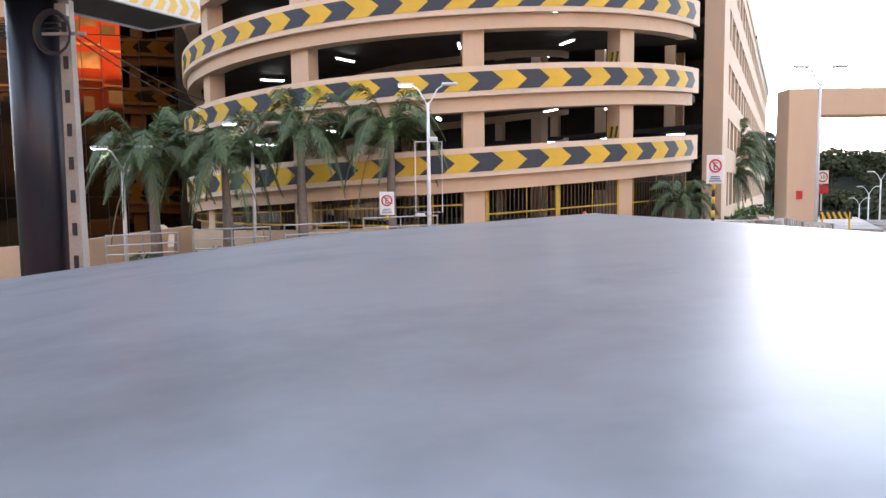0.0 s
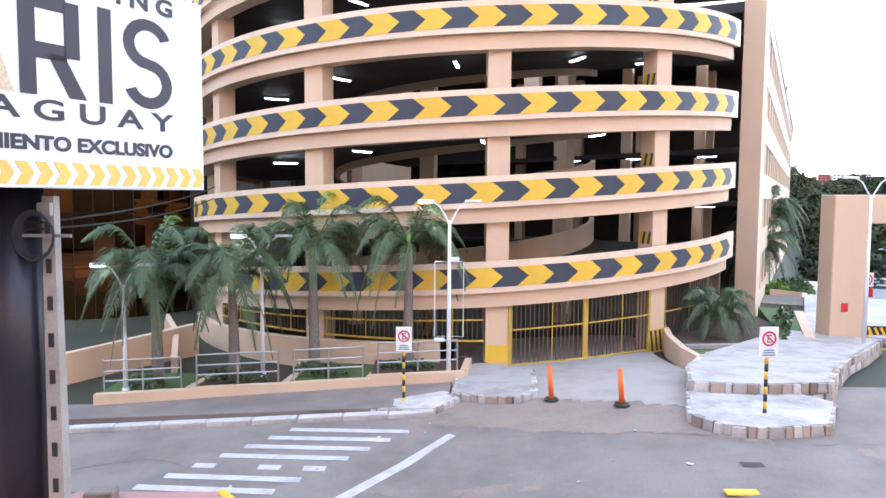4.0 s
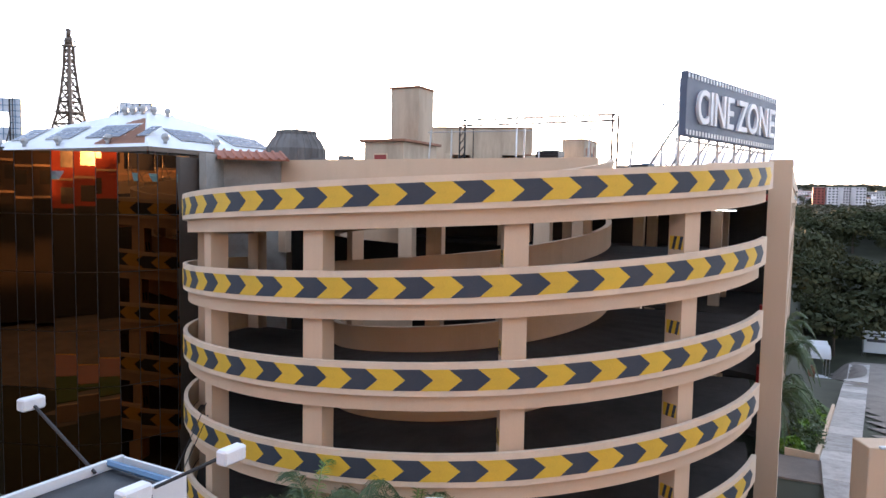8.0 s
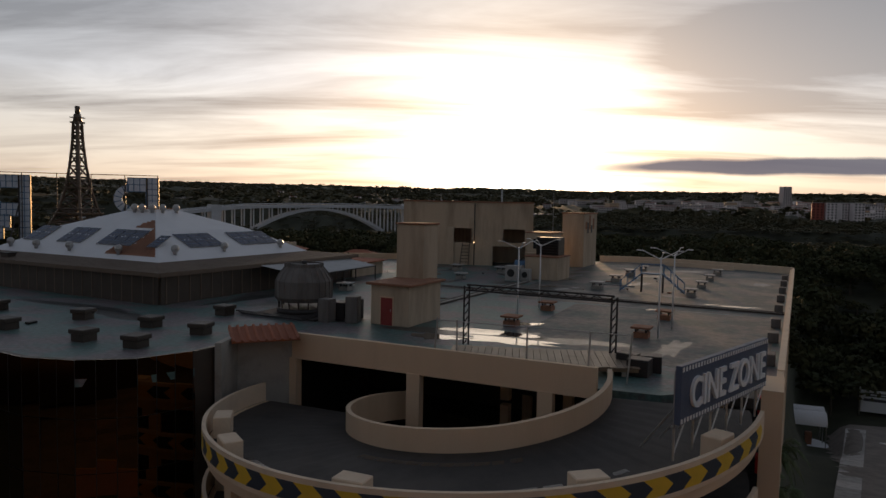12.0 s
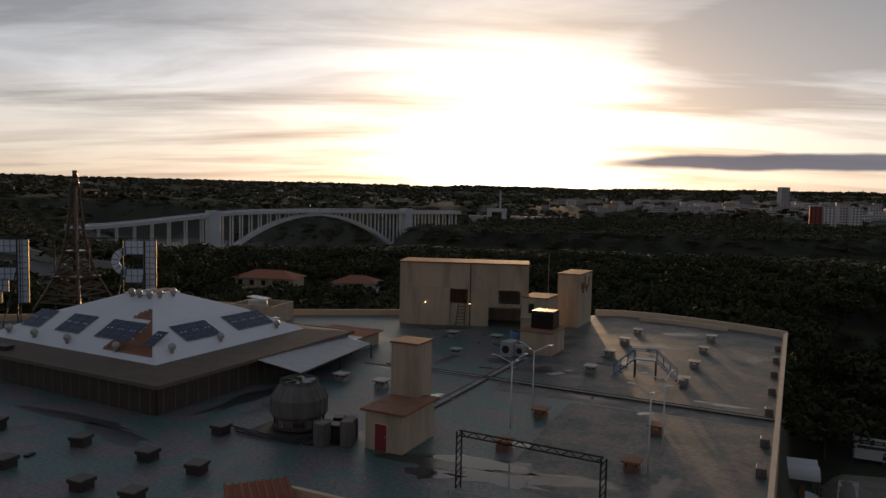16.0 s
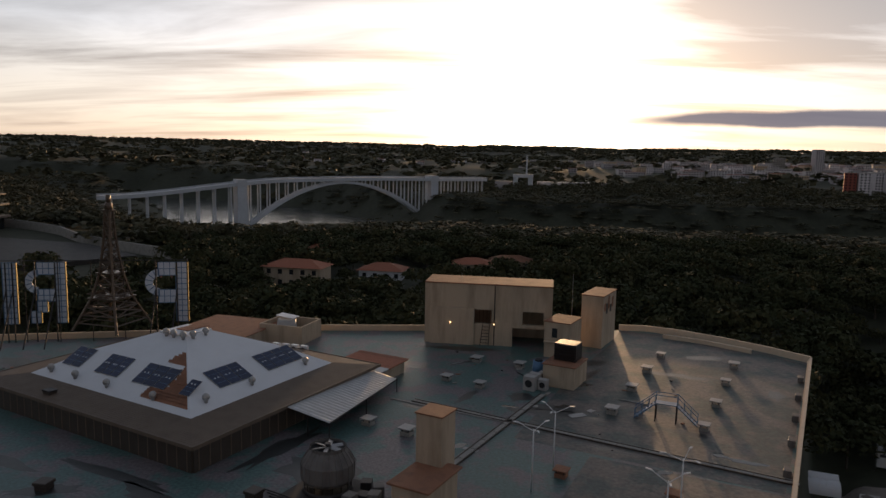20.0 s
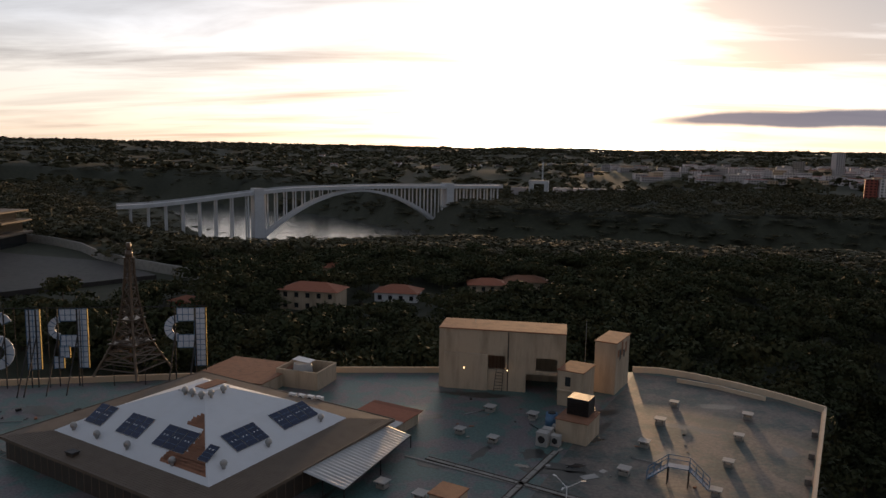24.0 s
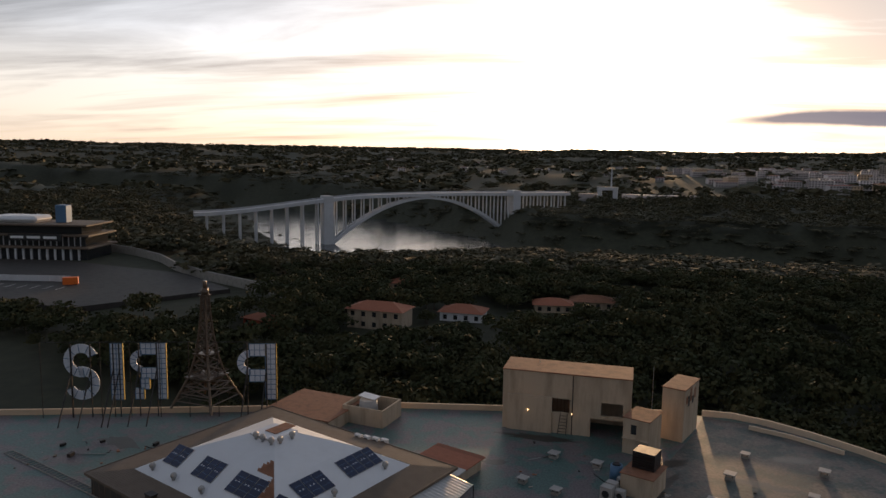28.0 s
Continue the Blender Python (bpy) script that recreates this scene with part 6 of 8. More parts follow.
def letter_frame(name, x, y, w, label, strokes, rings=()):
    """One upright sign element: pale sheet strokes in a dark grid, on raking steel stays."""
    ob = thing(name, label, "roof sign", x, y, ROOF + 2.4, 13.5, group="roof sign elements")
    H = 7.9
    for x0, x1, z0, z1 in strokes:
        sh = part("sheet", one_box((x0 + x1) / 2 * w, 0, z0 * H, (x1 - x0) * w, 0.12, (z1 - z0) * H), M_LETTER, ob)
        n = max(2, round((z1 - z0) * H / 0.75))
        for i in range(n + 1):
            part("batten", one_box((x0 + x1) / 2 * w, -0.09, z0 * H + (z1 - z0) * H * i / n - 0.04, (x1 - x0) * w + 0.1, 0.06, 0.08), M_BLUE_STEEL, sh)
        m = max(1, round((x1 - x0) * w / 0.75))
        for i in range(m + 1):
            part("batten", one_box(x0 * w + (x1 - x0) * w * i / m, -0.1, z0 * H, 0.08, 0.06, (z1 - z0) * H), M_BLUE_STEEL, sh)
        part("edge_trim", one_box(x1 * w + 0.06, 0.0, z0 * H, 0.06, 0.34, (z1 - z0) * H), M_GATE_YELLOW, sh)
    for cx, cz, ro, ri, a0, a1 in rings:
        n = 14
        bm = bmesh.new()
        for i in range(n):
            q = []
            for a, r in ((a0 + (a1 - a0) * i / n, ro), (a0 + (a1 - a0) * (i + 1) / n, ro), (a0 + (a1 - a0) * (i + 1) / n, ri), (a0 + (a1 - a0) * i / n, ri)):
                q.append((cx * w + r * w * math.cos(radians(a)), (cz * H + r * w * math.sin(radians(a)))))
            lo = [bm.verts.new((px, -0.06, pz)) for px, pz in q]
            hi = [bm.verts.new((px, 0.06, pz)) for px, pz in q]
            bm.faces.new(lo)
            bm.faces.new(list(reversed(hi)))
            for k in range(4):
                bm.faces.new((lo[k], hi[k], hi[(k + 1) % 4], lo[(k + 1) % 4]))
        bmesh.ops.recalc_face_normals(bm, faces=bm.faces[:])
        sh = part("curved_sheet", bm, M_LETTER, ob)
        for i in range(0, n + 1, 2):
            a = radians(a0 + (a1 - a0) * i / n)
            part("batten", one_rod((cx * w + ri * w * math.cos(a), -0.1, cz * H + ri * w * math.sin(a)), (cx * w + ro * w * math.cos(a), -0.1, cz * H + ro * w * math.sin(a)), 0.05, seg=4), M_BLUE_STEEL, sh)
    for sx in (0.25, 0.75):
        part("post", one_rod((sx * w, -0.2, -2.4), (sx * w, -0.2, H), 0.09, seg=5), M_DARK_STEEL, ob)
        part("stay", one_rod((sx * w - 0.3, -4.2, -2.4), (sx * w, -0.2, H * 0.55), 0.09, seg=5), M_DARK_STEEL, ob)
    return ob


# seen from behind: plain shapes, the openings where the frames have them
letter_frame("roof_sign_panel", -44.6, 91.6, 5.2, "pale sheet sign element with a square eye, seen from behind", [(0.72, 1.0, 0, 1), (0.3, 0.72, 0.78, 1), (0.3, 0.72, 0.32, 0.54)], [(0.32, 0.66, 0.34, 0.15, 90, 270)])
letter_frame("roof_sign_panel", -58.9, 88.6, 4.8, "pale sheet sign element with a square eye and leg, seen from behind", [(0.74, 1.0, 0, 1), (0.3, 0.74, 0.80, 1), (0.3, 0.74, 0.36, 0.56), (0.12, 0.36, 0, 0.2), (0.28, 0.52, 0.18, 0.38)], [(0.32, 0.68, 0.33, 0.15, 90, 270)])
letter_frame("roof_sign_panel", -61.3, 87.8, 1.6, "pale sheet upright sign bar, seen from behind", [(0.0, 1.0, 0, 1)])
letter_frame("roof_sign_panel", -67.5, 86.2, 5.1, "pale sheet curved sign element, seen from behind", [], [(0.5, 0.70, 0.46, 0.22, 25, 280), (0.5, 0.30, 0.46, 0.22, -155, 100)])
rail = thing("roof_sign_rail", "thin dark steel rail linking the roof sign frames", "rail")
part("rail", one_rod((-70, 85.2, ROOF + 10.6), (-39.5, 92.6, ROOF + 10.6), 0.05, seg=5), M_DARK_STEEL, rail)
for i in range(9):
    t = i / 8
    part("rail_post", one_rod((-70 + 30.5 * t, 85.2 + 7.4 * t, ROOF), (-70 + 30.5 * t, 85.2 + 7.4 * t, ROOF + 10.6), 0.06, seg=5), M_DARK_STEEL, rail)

stay = {edge_wall, facade, stair_wall, lean}
grown = set()
for ob in built() - mark:
    if ob in stay or ob.parent in stay:
        continue
    ob.location = ob.location * ROOF_UNIT
    if ob.parent is None:
        ob.location = ob.location + Vector((0, ROOF_SHIFT, ROOF * (1 - ROOF_UNIT)))
    if ob.type == "MESH" and ob.data not in grown:
        grown.add(ob.data)
        ob.data.transform(Matrix.Scale(ROOF_UNIT, 4))

# ---- cinema sign at the ramp head ----
sign = thing("cinema_sign", "dark blue roof sign with white film-strip border", "roof sign", 6.15, 27.0, 15.62, 47.5)
SW, SH = 7.9, 2.0
part("panel", soft_box(SW / 2, 0, 0, SW, 0.22, SH, 0.02), M_SIGN_BLUE, sign)
for row in (0.05, SH - 0.2):
    for i in range(34):
        part("film_hole", one_box(0.12 + i * 0.232, -0.118, row, 0.11, 0.02, 0.15), M_SIGN_WHITE, sign)


lettering("raised_letters", "CINE ZONE", 1.5, M_SIGN_WHITE, sign, (SW / 2 + 0.12, -0.16, 0.47), (90, 0, 0), 0.05, 6.8, 0.02)
for i in range(6):
    x = 0.2 + i * 1.48
    part("post", one_rod((x, 0.18, -1.3), (x, 0.18, SH - 0.2), 0.05, seg=5), M_STEEL, sign)
    part("stay", one_rod((x + 0.25, 1.5, -1.2), (x, 0.2, 0.5), 0.04, seg=5), M_STEEL, sign)
    part("cross_brace", one_rod((x, 0.18, -1.1), (x + 0.9, 0.18, 0.0), 0.03, seg=4), M_STEEL, sign)
part("back_rail", one_rod((0, 0.2, -0.1), (SW, 0.2, -0.1), 0.04, seg=5), M_STEEL, sign)
# white blocks on the parapet of the top deck
for th in (-78, -58, -22, 16, 46):
    x, y = on_ramp(th, RAMP_R - 0.8)
    solid("parapet_block", soft_box(0, 0, 0, 1.15, 0.75, 0.95, 0.04), M_CREAM_TOP, "cream block on the top deck beside the parapet", "block", group="top deck blocks", at=(x, y, band_z(th, 4) - 0.955), rz=th)

# ---- the street side ----
mark = built()
# terraces with planters and handrails
terr = [(-10.2, 21.3), (-7.7, 21.65), (-5.0, 22.0), (-2.6, 22.3), (0.15, 22.6)]
for i, ((ax, ay), (bx, by)) in enumerate(zip(terr, terr[1:])):
    ob = thing("planter_terrace", "low cream terrace wall with planting bed", "planter", group="stepped planters")
    z = street_z(bx, by)
    bm = bmesh.new()
    wall_along(bm, [(ax, ay), (bx, by)], 0.22, [street_z(ax, ay) - 0.4, z - 0.4], 0, [z + 0.34 - 0.03, z + 0.40])
    part("front_wall", bm, M_CREAM, ob)
    bm = bmesh.new()
    wall_along(bm, [(bx, by + 0.1), (bx + 0.15, by + 1.6)], 0.2, z - 0.4, z + 0.42)
    part("end_wall", bm, M_CREAM, ob)
    bm = one_slab([(ax, ay + 0.1), (bx, by + 0.1), (bx + 0.1, by + 2.3), (ax - 0.1, ay + 2.6)], z - 0.5, z + 0.26)
    part("bed", bm, M_GRASS if i % 2 == 0 else M_SOIL, ob)
    rail_ob = thing("handrail", "thin steel handrail with two rails", "handrail", group="terrace handrails")
    pa, pb = Vector((ax + 0.25, ay + 0.05, z + 0.36)), Vector((bx - 0.2, by + 0.05, z + 0.42))
    for h in (0.88, 0.58, 0.3):
        part("rail", one_rod(pa + Vector((0, 0, h)), pb + Vector((0, 0, h)), 0.024, seg=6), M_STEEL, rail_ob)
    for t in (0, 0.5, 1.0):
        p = pa + (pb - pa) * t
        part("post", one_rod(p, p + Vector((0, 0, 0.9)), 0.028, seg=6), M_STEEL, rail_ob)
bm = bmesh.new()
wall_along(bm, [(-14.2, 21.6), (-12.2, 23.9), (-9.6, 27.4)], 0.22, -1.6, 0, [0.55, 0.65, 0.95])
solid("wall_ramp_left", bm, M_CREAM, "low cream wall beside the sunken drive", "wall", "structure")
bm = bmesh.new()
wall_along(bm, [(-14.3, 21.5), (-20, 21.9), (-30, 22.4)], 0.22, -1.8, 0, [0.5, 0.35, 0.2])
solid("wall_ramp_left", bm, M_CREAM, "low cream wall along the pavement", "wall", "structure")
bm = one_slab([(-30, 22.5), (-14, 21.8), (-9.6, 27.6), (-12, 34), (-30, 38)], -1.9, -0.62)
solid("drive", bm, M_ASPHALT, "dark asphalt drive down to the glass entrance", "drive", "structure")
bm = bmesh.new()
wall_along(bm, [(-9.3, 24.6), (-10.2, 27.0), (-11.6, 29.5)], 0.2, -1.5, 0, [0.35, 0.75, 0.9])
solid("wall_ramp_right", bm, M_CREAM, "low cream wall of the side ramp", "wall", "structure")


def leaf_clump(rx, ry, rz, n, size, seed):
    """A bush: many small leaves set over a rounded heap, uneven at the edge."""
    rnd = random.Random(seed)
    bm = bmesh.new()
    for _ in range(n):
        a, c = rnd.uniform(0, 2 * math.pi), rnd.uniform(0.0, 1.0)
        r = math.sqrt(1 - c * c) * rnd.uniform(0.7, 1.08)
        p = Vector((rx * r * math.cos(a), ry * r * math.sin(a), rz * c * rnd.uniform(0.75, 1.1)))
        q = Euler((rnd.uniform(-1.2, 1.2), rnd.uniform(-1.2, 1.2), rnd.uniform(0, 6.3))).to_matrix()
        s = size * rnd.uniform(0.6, 1.3)
        vs = [bm.verts.new(p + q @ Vector(v)) for v in ((-s * 0.35, 0, 0), (0, -s, 0.1 * s), (s * 0.35, 0, 0), (0, s, 0.1 * s))]
        bm.faces.new(vs)
    return bm


for i, (x, y) in enumerate(((-9.2, 22.3), (-7.0, 22.7), (-6.2, 22.5), (-4.5, 23.2), (-3.9, 23.0), (-1.9, 23.3), (-1.2, 23.2))):
    z = street_z(x, y) + 0.22
    bush = thing("shrub", "low dark green shrub in the terrace bed", "shrub", x, y, z, group="terrace shrubs")
    part("leaves", leaf_clump(0.6, 0.4, 0.45, 260, 0.09, 40 + i), M_LEAF, bush)
    part("stem", one_rod((0, 0, -0.05), (0, 0, 0.2), 0.03), M_BARK, bush)
for i, (x, y, rx) in enumerate(((-10.0, 14.6, 1.5), (-8.9, 13.9, 0.5))):
    hedge = thing("hedge", "bright green clipped hedge on the verge", "hedge", x, y, street_z(x, y) + 0.09, 12)
    part("leaves", leaf_clump(rx, 0.6, 0.75, 1500 if i == 0 else 500, 0.1, 60 + i), M_HEDGE, hedge)
    part("inner_growth", soft_box(0, 0, 0, rx * 1.5, 0.7, 0.45, 0.1), M_LEAF, hedge)


# palms
def frond_mesh(length, rise, droop, leaflet, n, seed, mat):
    rnd = random.Random(seed)
    bm = bmesh.new()
    pts = []
    for i in range(9):
        t = i / 8
        pts.append(Vector((length * (t - 0.18 * t * t), 0, rise * math.sin(math.pi * 0.5 * min(1, t * 1.7)) - droop * t * t * t)))
    pipe(bm, pts, 0.018, 4)
    for i in range(n):
        t = 0.12 + 0.88 * i / n
        k = min(7, int(t * 8))
        f = t * 8 - k
        p = pts[k] + (pts[k + 1] - pts[k]) * f
        d = (pts[k + 1] - pts[k]).normalized()
        L = leaflet * math.sin(math.pi * min(0.97, 0.18 + 0.8 * t)) * rnd.uniform(0.85, 1.1)
        for s in (-1, 1):
            out = (Vector((0, s, 0)) * 0.72 + d * 0.62 + Vector((0, 0, rnd.uniform(-0.35, 0.12)))).normalized()
            m = p + out * L * 0.55 + Vector((0, 0, -0.02))
            e = p + out * L + Vector((0, 0, -L * rnd.uniform(0.25, 0.5)))
            w = d * 0.015
            bm.faces.new([bm.verts.new(v) for v in (p - w * 0.5, p + w * 0.5, m + w, m - w)])
            bm.faces.new([bm.verts.new(v) for v in (m - w, m + w, e)])
    return mesh_of(bm, mat, "frond")


FRONDS = [frond_mesh(2.25, 0.9, 1.2, 0.56, 84, 1, M_LEAF), frond_mesh(2.1, 0.5, 1.7, 0.54, 80, 2, M_LEAF), frond_mesh(1.95, 1.4, 0.5, 0.5, 74, 3, M_LEAF), frond_mesh(1.75, 0.15, 1.9, 0.46, 70, 4, M_LEAF)]
YOUNG = frond_mesh(1.7, 1.7, 0.2, 0.34, 30, 5, M_LEAF_YOUNG)
DRY = frond_mesh(1.5, -0.3, 2.2, 0.42, 26, 6, M_LEAF_DRY)


def palm(x, y, z, h, seed, scale=1.0, young=True, label="feather palm with arching green fronds in the terrace"):
    rnd = random.Random(seed)
    ob = thing("palm_tree", label, "palm tree", x, y, z, rnd.uniform(0, 360), group="palms")
    bm = bmesh.new()
    lean = Vector((rnd.uniform(-0.12, 0.12), rnd.uniform(-0.12, 0.12), 0))
    for i in range(9):
        a, b = Vector((0, 0, h * i / 9)) + lean * (i / 9) ** 2, Vector((0, 0, h * (i + 1) / 9)) + lean * ((i + 1) / 9) ** 2
        r = 0.2 - 0.09 * i / 9
        rod(bm, a, b, r, r - 0.016, seg=9, cap=False)
    part("trunk", bm, M_TRUNK, ob)
    top = Vector((lean.x, lean.y, h))
    part("crown_shaft", one_rod(top, top + Vector((0, 0, 0.55)), 0.11, 0.06, seg=8), M_LEAF_YOUNG, ob)
    count = 20
    for i in range(count):
        kind = (1, 3, 0, 2, 1, 0)[i % 6]
        fr = part("frond", FRONDS[kind], None, ob, at=top + Vector((0, 0, 0.25 + 0.02 * (i % 5))), rz=i * 137.5 + rnd.uniform(-10, 10))
        s = scale * rnd.uniform(0.88, 1.1)
        fr.scale = (s, s, s)
        fr.rotation_euler[0] = radians(rnd.uniform(-14, 14))
    if young:
        fr = part("young_frond", YOUNG, None, ob, at=top + Vector((0, 0, 0.4)), rz=rnd.uniform(0, 360))
    fr = part("dry_frond", DRY, None, ob, at=top + Vector((0, 0, 0.2)), rz=rnd.uniform(0, 360))


for i, (x, y, h) in enumerate(((-8.95, 22.6, 3.1), (-6.75, 22.9, 3.1), (-4.5, 23.7, 3.7), (-1.6, 23.9, 3.8))):
    palm(x, y, street_z(x, y) + 0.1, h, 11 + i, 1.1, i != 1)
for i, (x, y, h) in enumerate(((19.0, 46.5, 4.2), (17.0, 43.0, 2.2), (23.5, 57.0, 3.6))):
    palm(x, y, land_z(x, y), h, 31 + i, 1.3, False, "feather palm on the lawn beside the garage wall")
cycad = thing("sago_palm", "squat dark green sago palm in the corner planter", "palm shrub", 9.0, 27.0, 0.75)
part("trunk", one_rod((0, 0, -0.3), (0, 0, 0.7), 0.3, 0.24, seg=9), M_TRUNK, cycad)
for i in range(26):
    fr = part("frond", FRONDS[(0, 2, 1)[i % 3]], None, cycad, at=(0, 0, 0.65), rz=i * 137.5)
    fr.scale = (0.78, 0.62, 0.8)


# street lamps with twin arms
def street_lamp(x, y, h, rz, lit, label="white twin-arm street lamp post"):
    ob = thing("street_lamp", label, "street lamp", x, y, (street_z(x, y) + 0.1) if y < 30 else land_z(x, y), rz, group="white street lamps")
    part("pole", one_rod((0, 0, -0.2), (0, 0, h), 0.075, 0.045, seg=10), M_METAL_WHITE, ob)
    part("base", one_rod((0, 0, -0.05), (0, 0, 0.3), 0.12, 0.1, seg=10), M_METAL_WHITE, ob)
    for i, s in enumerate((-1, 1)):
        bm = bmesh.new()
        pipe(bm, [(0, 0, h - 0.15), (s * 0.12, 0, h + 0.12), (s * 0.3, 0, h + 0.42), (s * 0.5, 0, h + 0.55)], 0.026, 6)
        arm = part("arm", bm, M_METAL_WHITE, ob)
        head = part("lamp_head", soft_box(s * 0.68, 0, h + 0.53, 0.5, 0.17, 0.08, 0.02), M_METAL_WHITE, arm)
        if lit and i == lit - 1:
            part("lens", one_box(s * 0.7, 0, h + 0.505, 0.38, 0.13, 0.03), M_STREET_LIGHT, ob, "glowing white lens")
    return ob


l1 = street_lamp(-0.3, 22.66, 4.75, 0, 1, "white twin-arm street lamp with camera and hanging frame")
part("camera_box", soft_box(0.16, -0.1, 3.55, 0.26, 0.16, 0.14, 0.02), M_METAL_WHITE, l1)
bm = bmesh.new()
pipe(bm, [(-0.42, 0, 3.55), (0.42, 0, 3.55), (0.42, 0, 1.35), (-0.42, 0, 1.35), (-0.42, 0, 3.55)], 0.018, 5)
part("banner_frame", bm, M_METAL_WHITE, l1)
part("flood_lamp", soft_box(-0.28, -0.1, 1.22, 0.3, 0.14, 0.1, 0.02), M_METAL_WHITE, l1)
street_lamp(-5.95, 23.1, 3.9, 0, 1)
street_lamp(-9.6, 21.9, 3.3, 0, 1)
street_lamp(13.2, 25.3, 5.3, 0, 0)
for i in range(6):
    x, y = local(9.5, 2 + i * 8.5)
    street_lamp(x, y, 5.0, TURN, 0)


def no_parking(x, y, z, rz=0, extra=False):
    ob = thing("parking_sign", "white no-parking sign with red ring on striped post", "traffic sign", x, y, z, rz, group="no-parking signs")
    for i in range(9):
        part("post_band", one_rod((0, 0, i * 0.16), (0, 0, i * 0.16 + 0.16), 0.04, seg=8), M_KERB if i % 2 == 0 else M_BLACK, ob)
    plate = part("plate", soft_box(0, -0.05, 1.42, 0.42, 0.025, 0.66, 0.008), M_SIGN_WHITE, ob)
    n = 24
    bm = bmesh.new()
    for i in range(n):
        a, b = 2 * math.pi * i / n, 2 * math.pi * (i + 1) / n
        bm.faces.new([bm.verts.new((r * math.cos(t), -0.068, 1.83 + r * math.sin(t))) for t, r in ((a, 0.12), (b, 0.12), (b, 0.16), (a, 0.16))])
    box(bm, 0.0, -0.067, 1.825, 0.27, 0.004, 0.03, ry=45)
    part("ring", bm, M_RED, plate)
    lettering("letter", "E", 0.24, M_INK, plate, (0, -0.066, 1.745), (90, 0, 0), 0.002)
    for i in range(3):
        part("text_bar", one_box(0, -0.066, 1.47 + i * 0.05, 0.3 - i * 0.04, 0.004, 0.025), M_BLUE_STEEL, plate)
    if extra:
        part("lower_plate", soft_box(0.14, -0.045, 1.0, 0.26, 0.02, 0.3, 0.005), M_SIGN_WHITE, ob)


no_parking(-1.45, 20.6, street_z(-1.45, 20.6) + 0.12, 4)
no_parking(6.5, 16.95, street_z(6.53, 17.05) + 0.02, 8)
no_parking(-8.45, 16.5, street_z(-8.45, 16.5) + 0.05, -8, True)
for x, y in ((2.36, 19.7), (3.88, 18.6)):
    ob = thing("bollard", "orange plastic bollard on a black rubber base", "bollard", x, y, street_z(x, y) + 0.04, group="orange bollards")
    part("base", one_rod((0, 0, 0), (0, 0, 0.06), 0.2, 0.16, seg=12), M_BLACK, ob)
    part("post", one_rod((0, 0, 0.05), (-0.06, 0, 0.85), 0.07, 0.06, seg=10), M_ORANGE, ob)
    part("cap", one_rod((-0.06, 0, 0.85), (-0.063, 0, 0.9), 0.055, 0.03, seg=10), M_ORANGE, ob)

# corner planter
pl = thing("corner_planter", "curved cream planter with soil and grass", "planter")
bm = bmesh.new()
wall_along(bm, [(7.3, 27.2), (7.0, 25.6), (6.9, 23.8), (7.1, 22.6), (7.5, 22.0)], 0.2, 0, 0, [1.1, 1.08, 1.05, 1.0, 0.95])
part("curved_wall", bm, M_CREAM, pl)
bm = bmesh.new()
wall_along(bm, [(7.6, 22.2), (9.6, 23.8), (12.0, 26.4), (13.7, 30.6), (14.6, 32.8)], 0.35, 0, 0, [0.98, 0.95, 0.92, 0.85, 0.8])
part("long_wall", bm, M_CREAM, pl)
part("soil", one_slab([(7.1, 22.6), (7.6, 22.3), (9.6, 23.9), (12.0, 26.5), (12.2, 31.5), (9.5, 29.0), (7.4, 27.2)], 0.1, 0.78), M_SOIL, pl)
part("grass", one_slab([(7.3, 22.7), (7.7, 22.5), (9.5, 24.0), (8.6, 24.6), (7.3, 24.4)], 0.1, 0.82), M_GRASS, pl)
part("grass", one_slab([(11.0, 25.8), (12.0, 26.7), (13.6, 30.8), (14.4, 32.8), (13.2, 33.6), (12.1, 29.8)], 0.1, 0.83), M_GRASS, pl)
for i in range(8):
    x, y = 10.8 + i * 0.42, 25.9 + i * 0.85
    part("agave", leaf_clump(0.28, 0.28, 0.4, 50, 0.16, 90 + i), M_LEAF, pl, at=(x - 0.1, y, 0.82))
part("stone_edge", one_box(8.3, 25.0, 0.78, 2.4, 0.25, 0.12, rz=8), M_CONCRETE, pl)
# pale promenade running back beside the garage
prom = thing("promenade", "pale worn cement walkway with slab joints", "walkway", kind="structure")
def on_land(bm, lift=0.0):
    """Lays a flat piece on the falling ground."""
    for v in bm.verts:
        v.co.z += land_z(v.co.x, v.co.y) + lift
    return bm


def walk_edge(b):
    return 2.2 + 0.078 * (b - 7.7)


for i in range(4):
    for j in range(2):
        a0, b0 = 2.3 + j * 2.1, -4.0 + i * 3.0
        pts = [local(a0, b0), local(a0 + 2.06, b0), local(a0 + 2.06, b0 + 2.95), local(a0, b0 + 2.95)]
        part("slab", one_slab(pts, 0.0, 0.50), M_STONE, prom)
for i in range(26):
    b0 = 8.2 + i * 3.25
    b1 = b0 + 3.2
    w = 1.7 + 0.012 * b0
    step = -0.12 if 52 < b0 < 58 else 0.0
    pts = [local(walk_edge(b0), b0), local(walk_edge(b0) + w, b0), local(walk_edge(b1) + w, b1), local(walk_edge(b1), b1)]
    part("slab", on_land(one_slab(pts, -0.5, 0.14), step), M_STONE, prom)
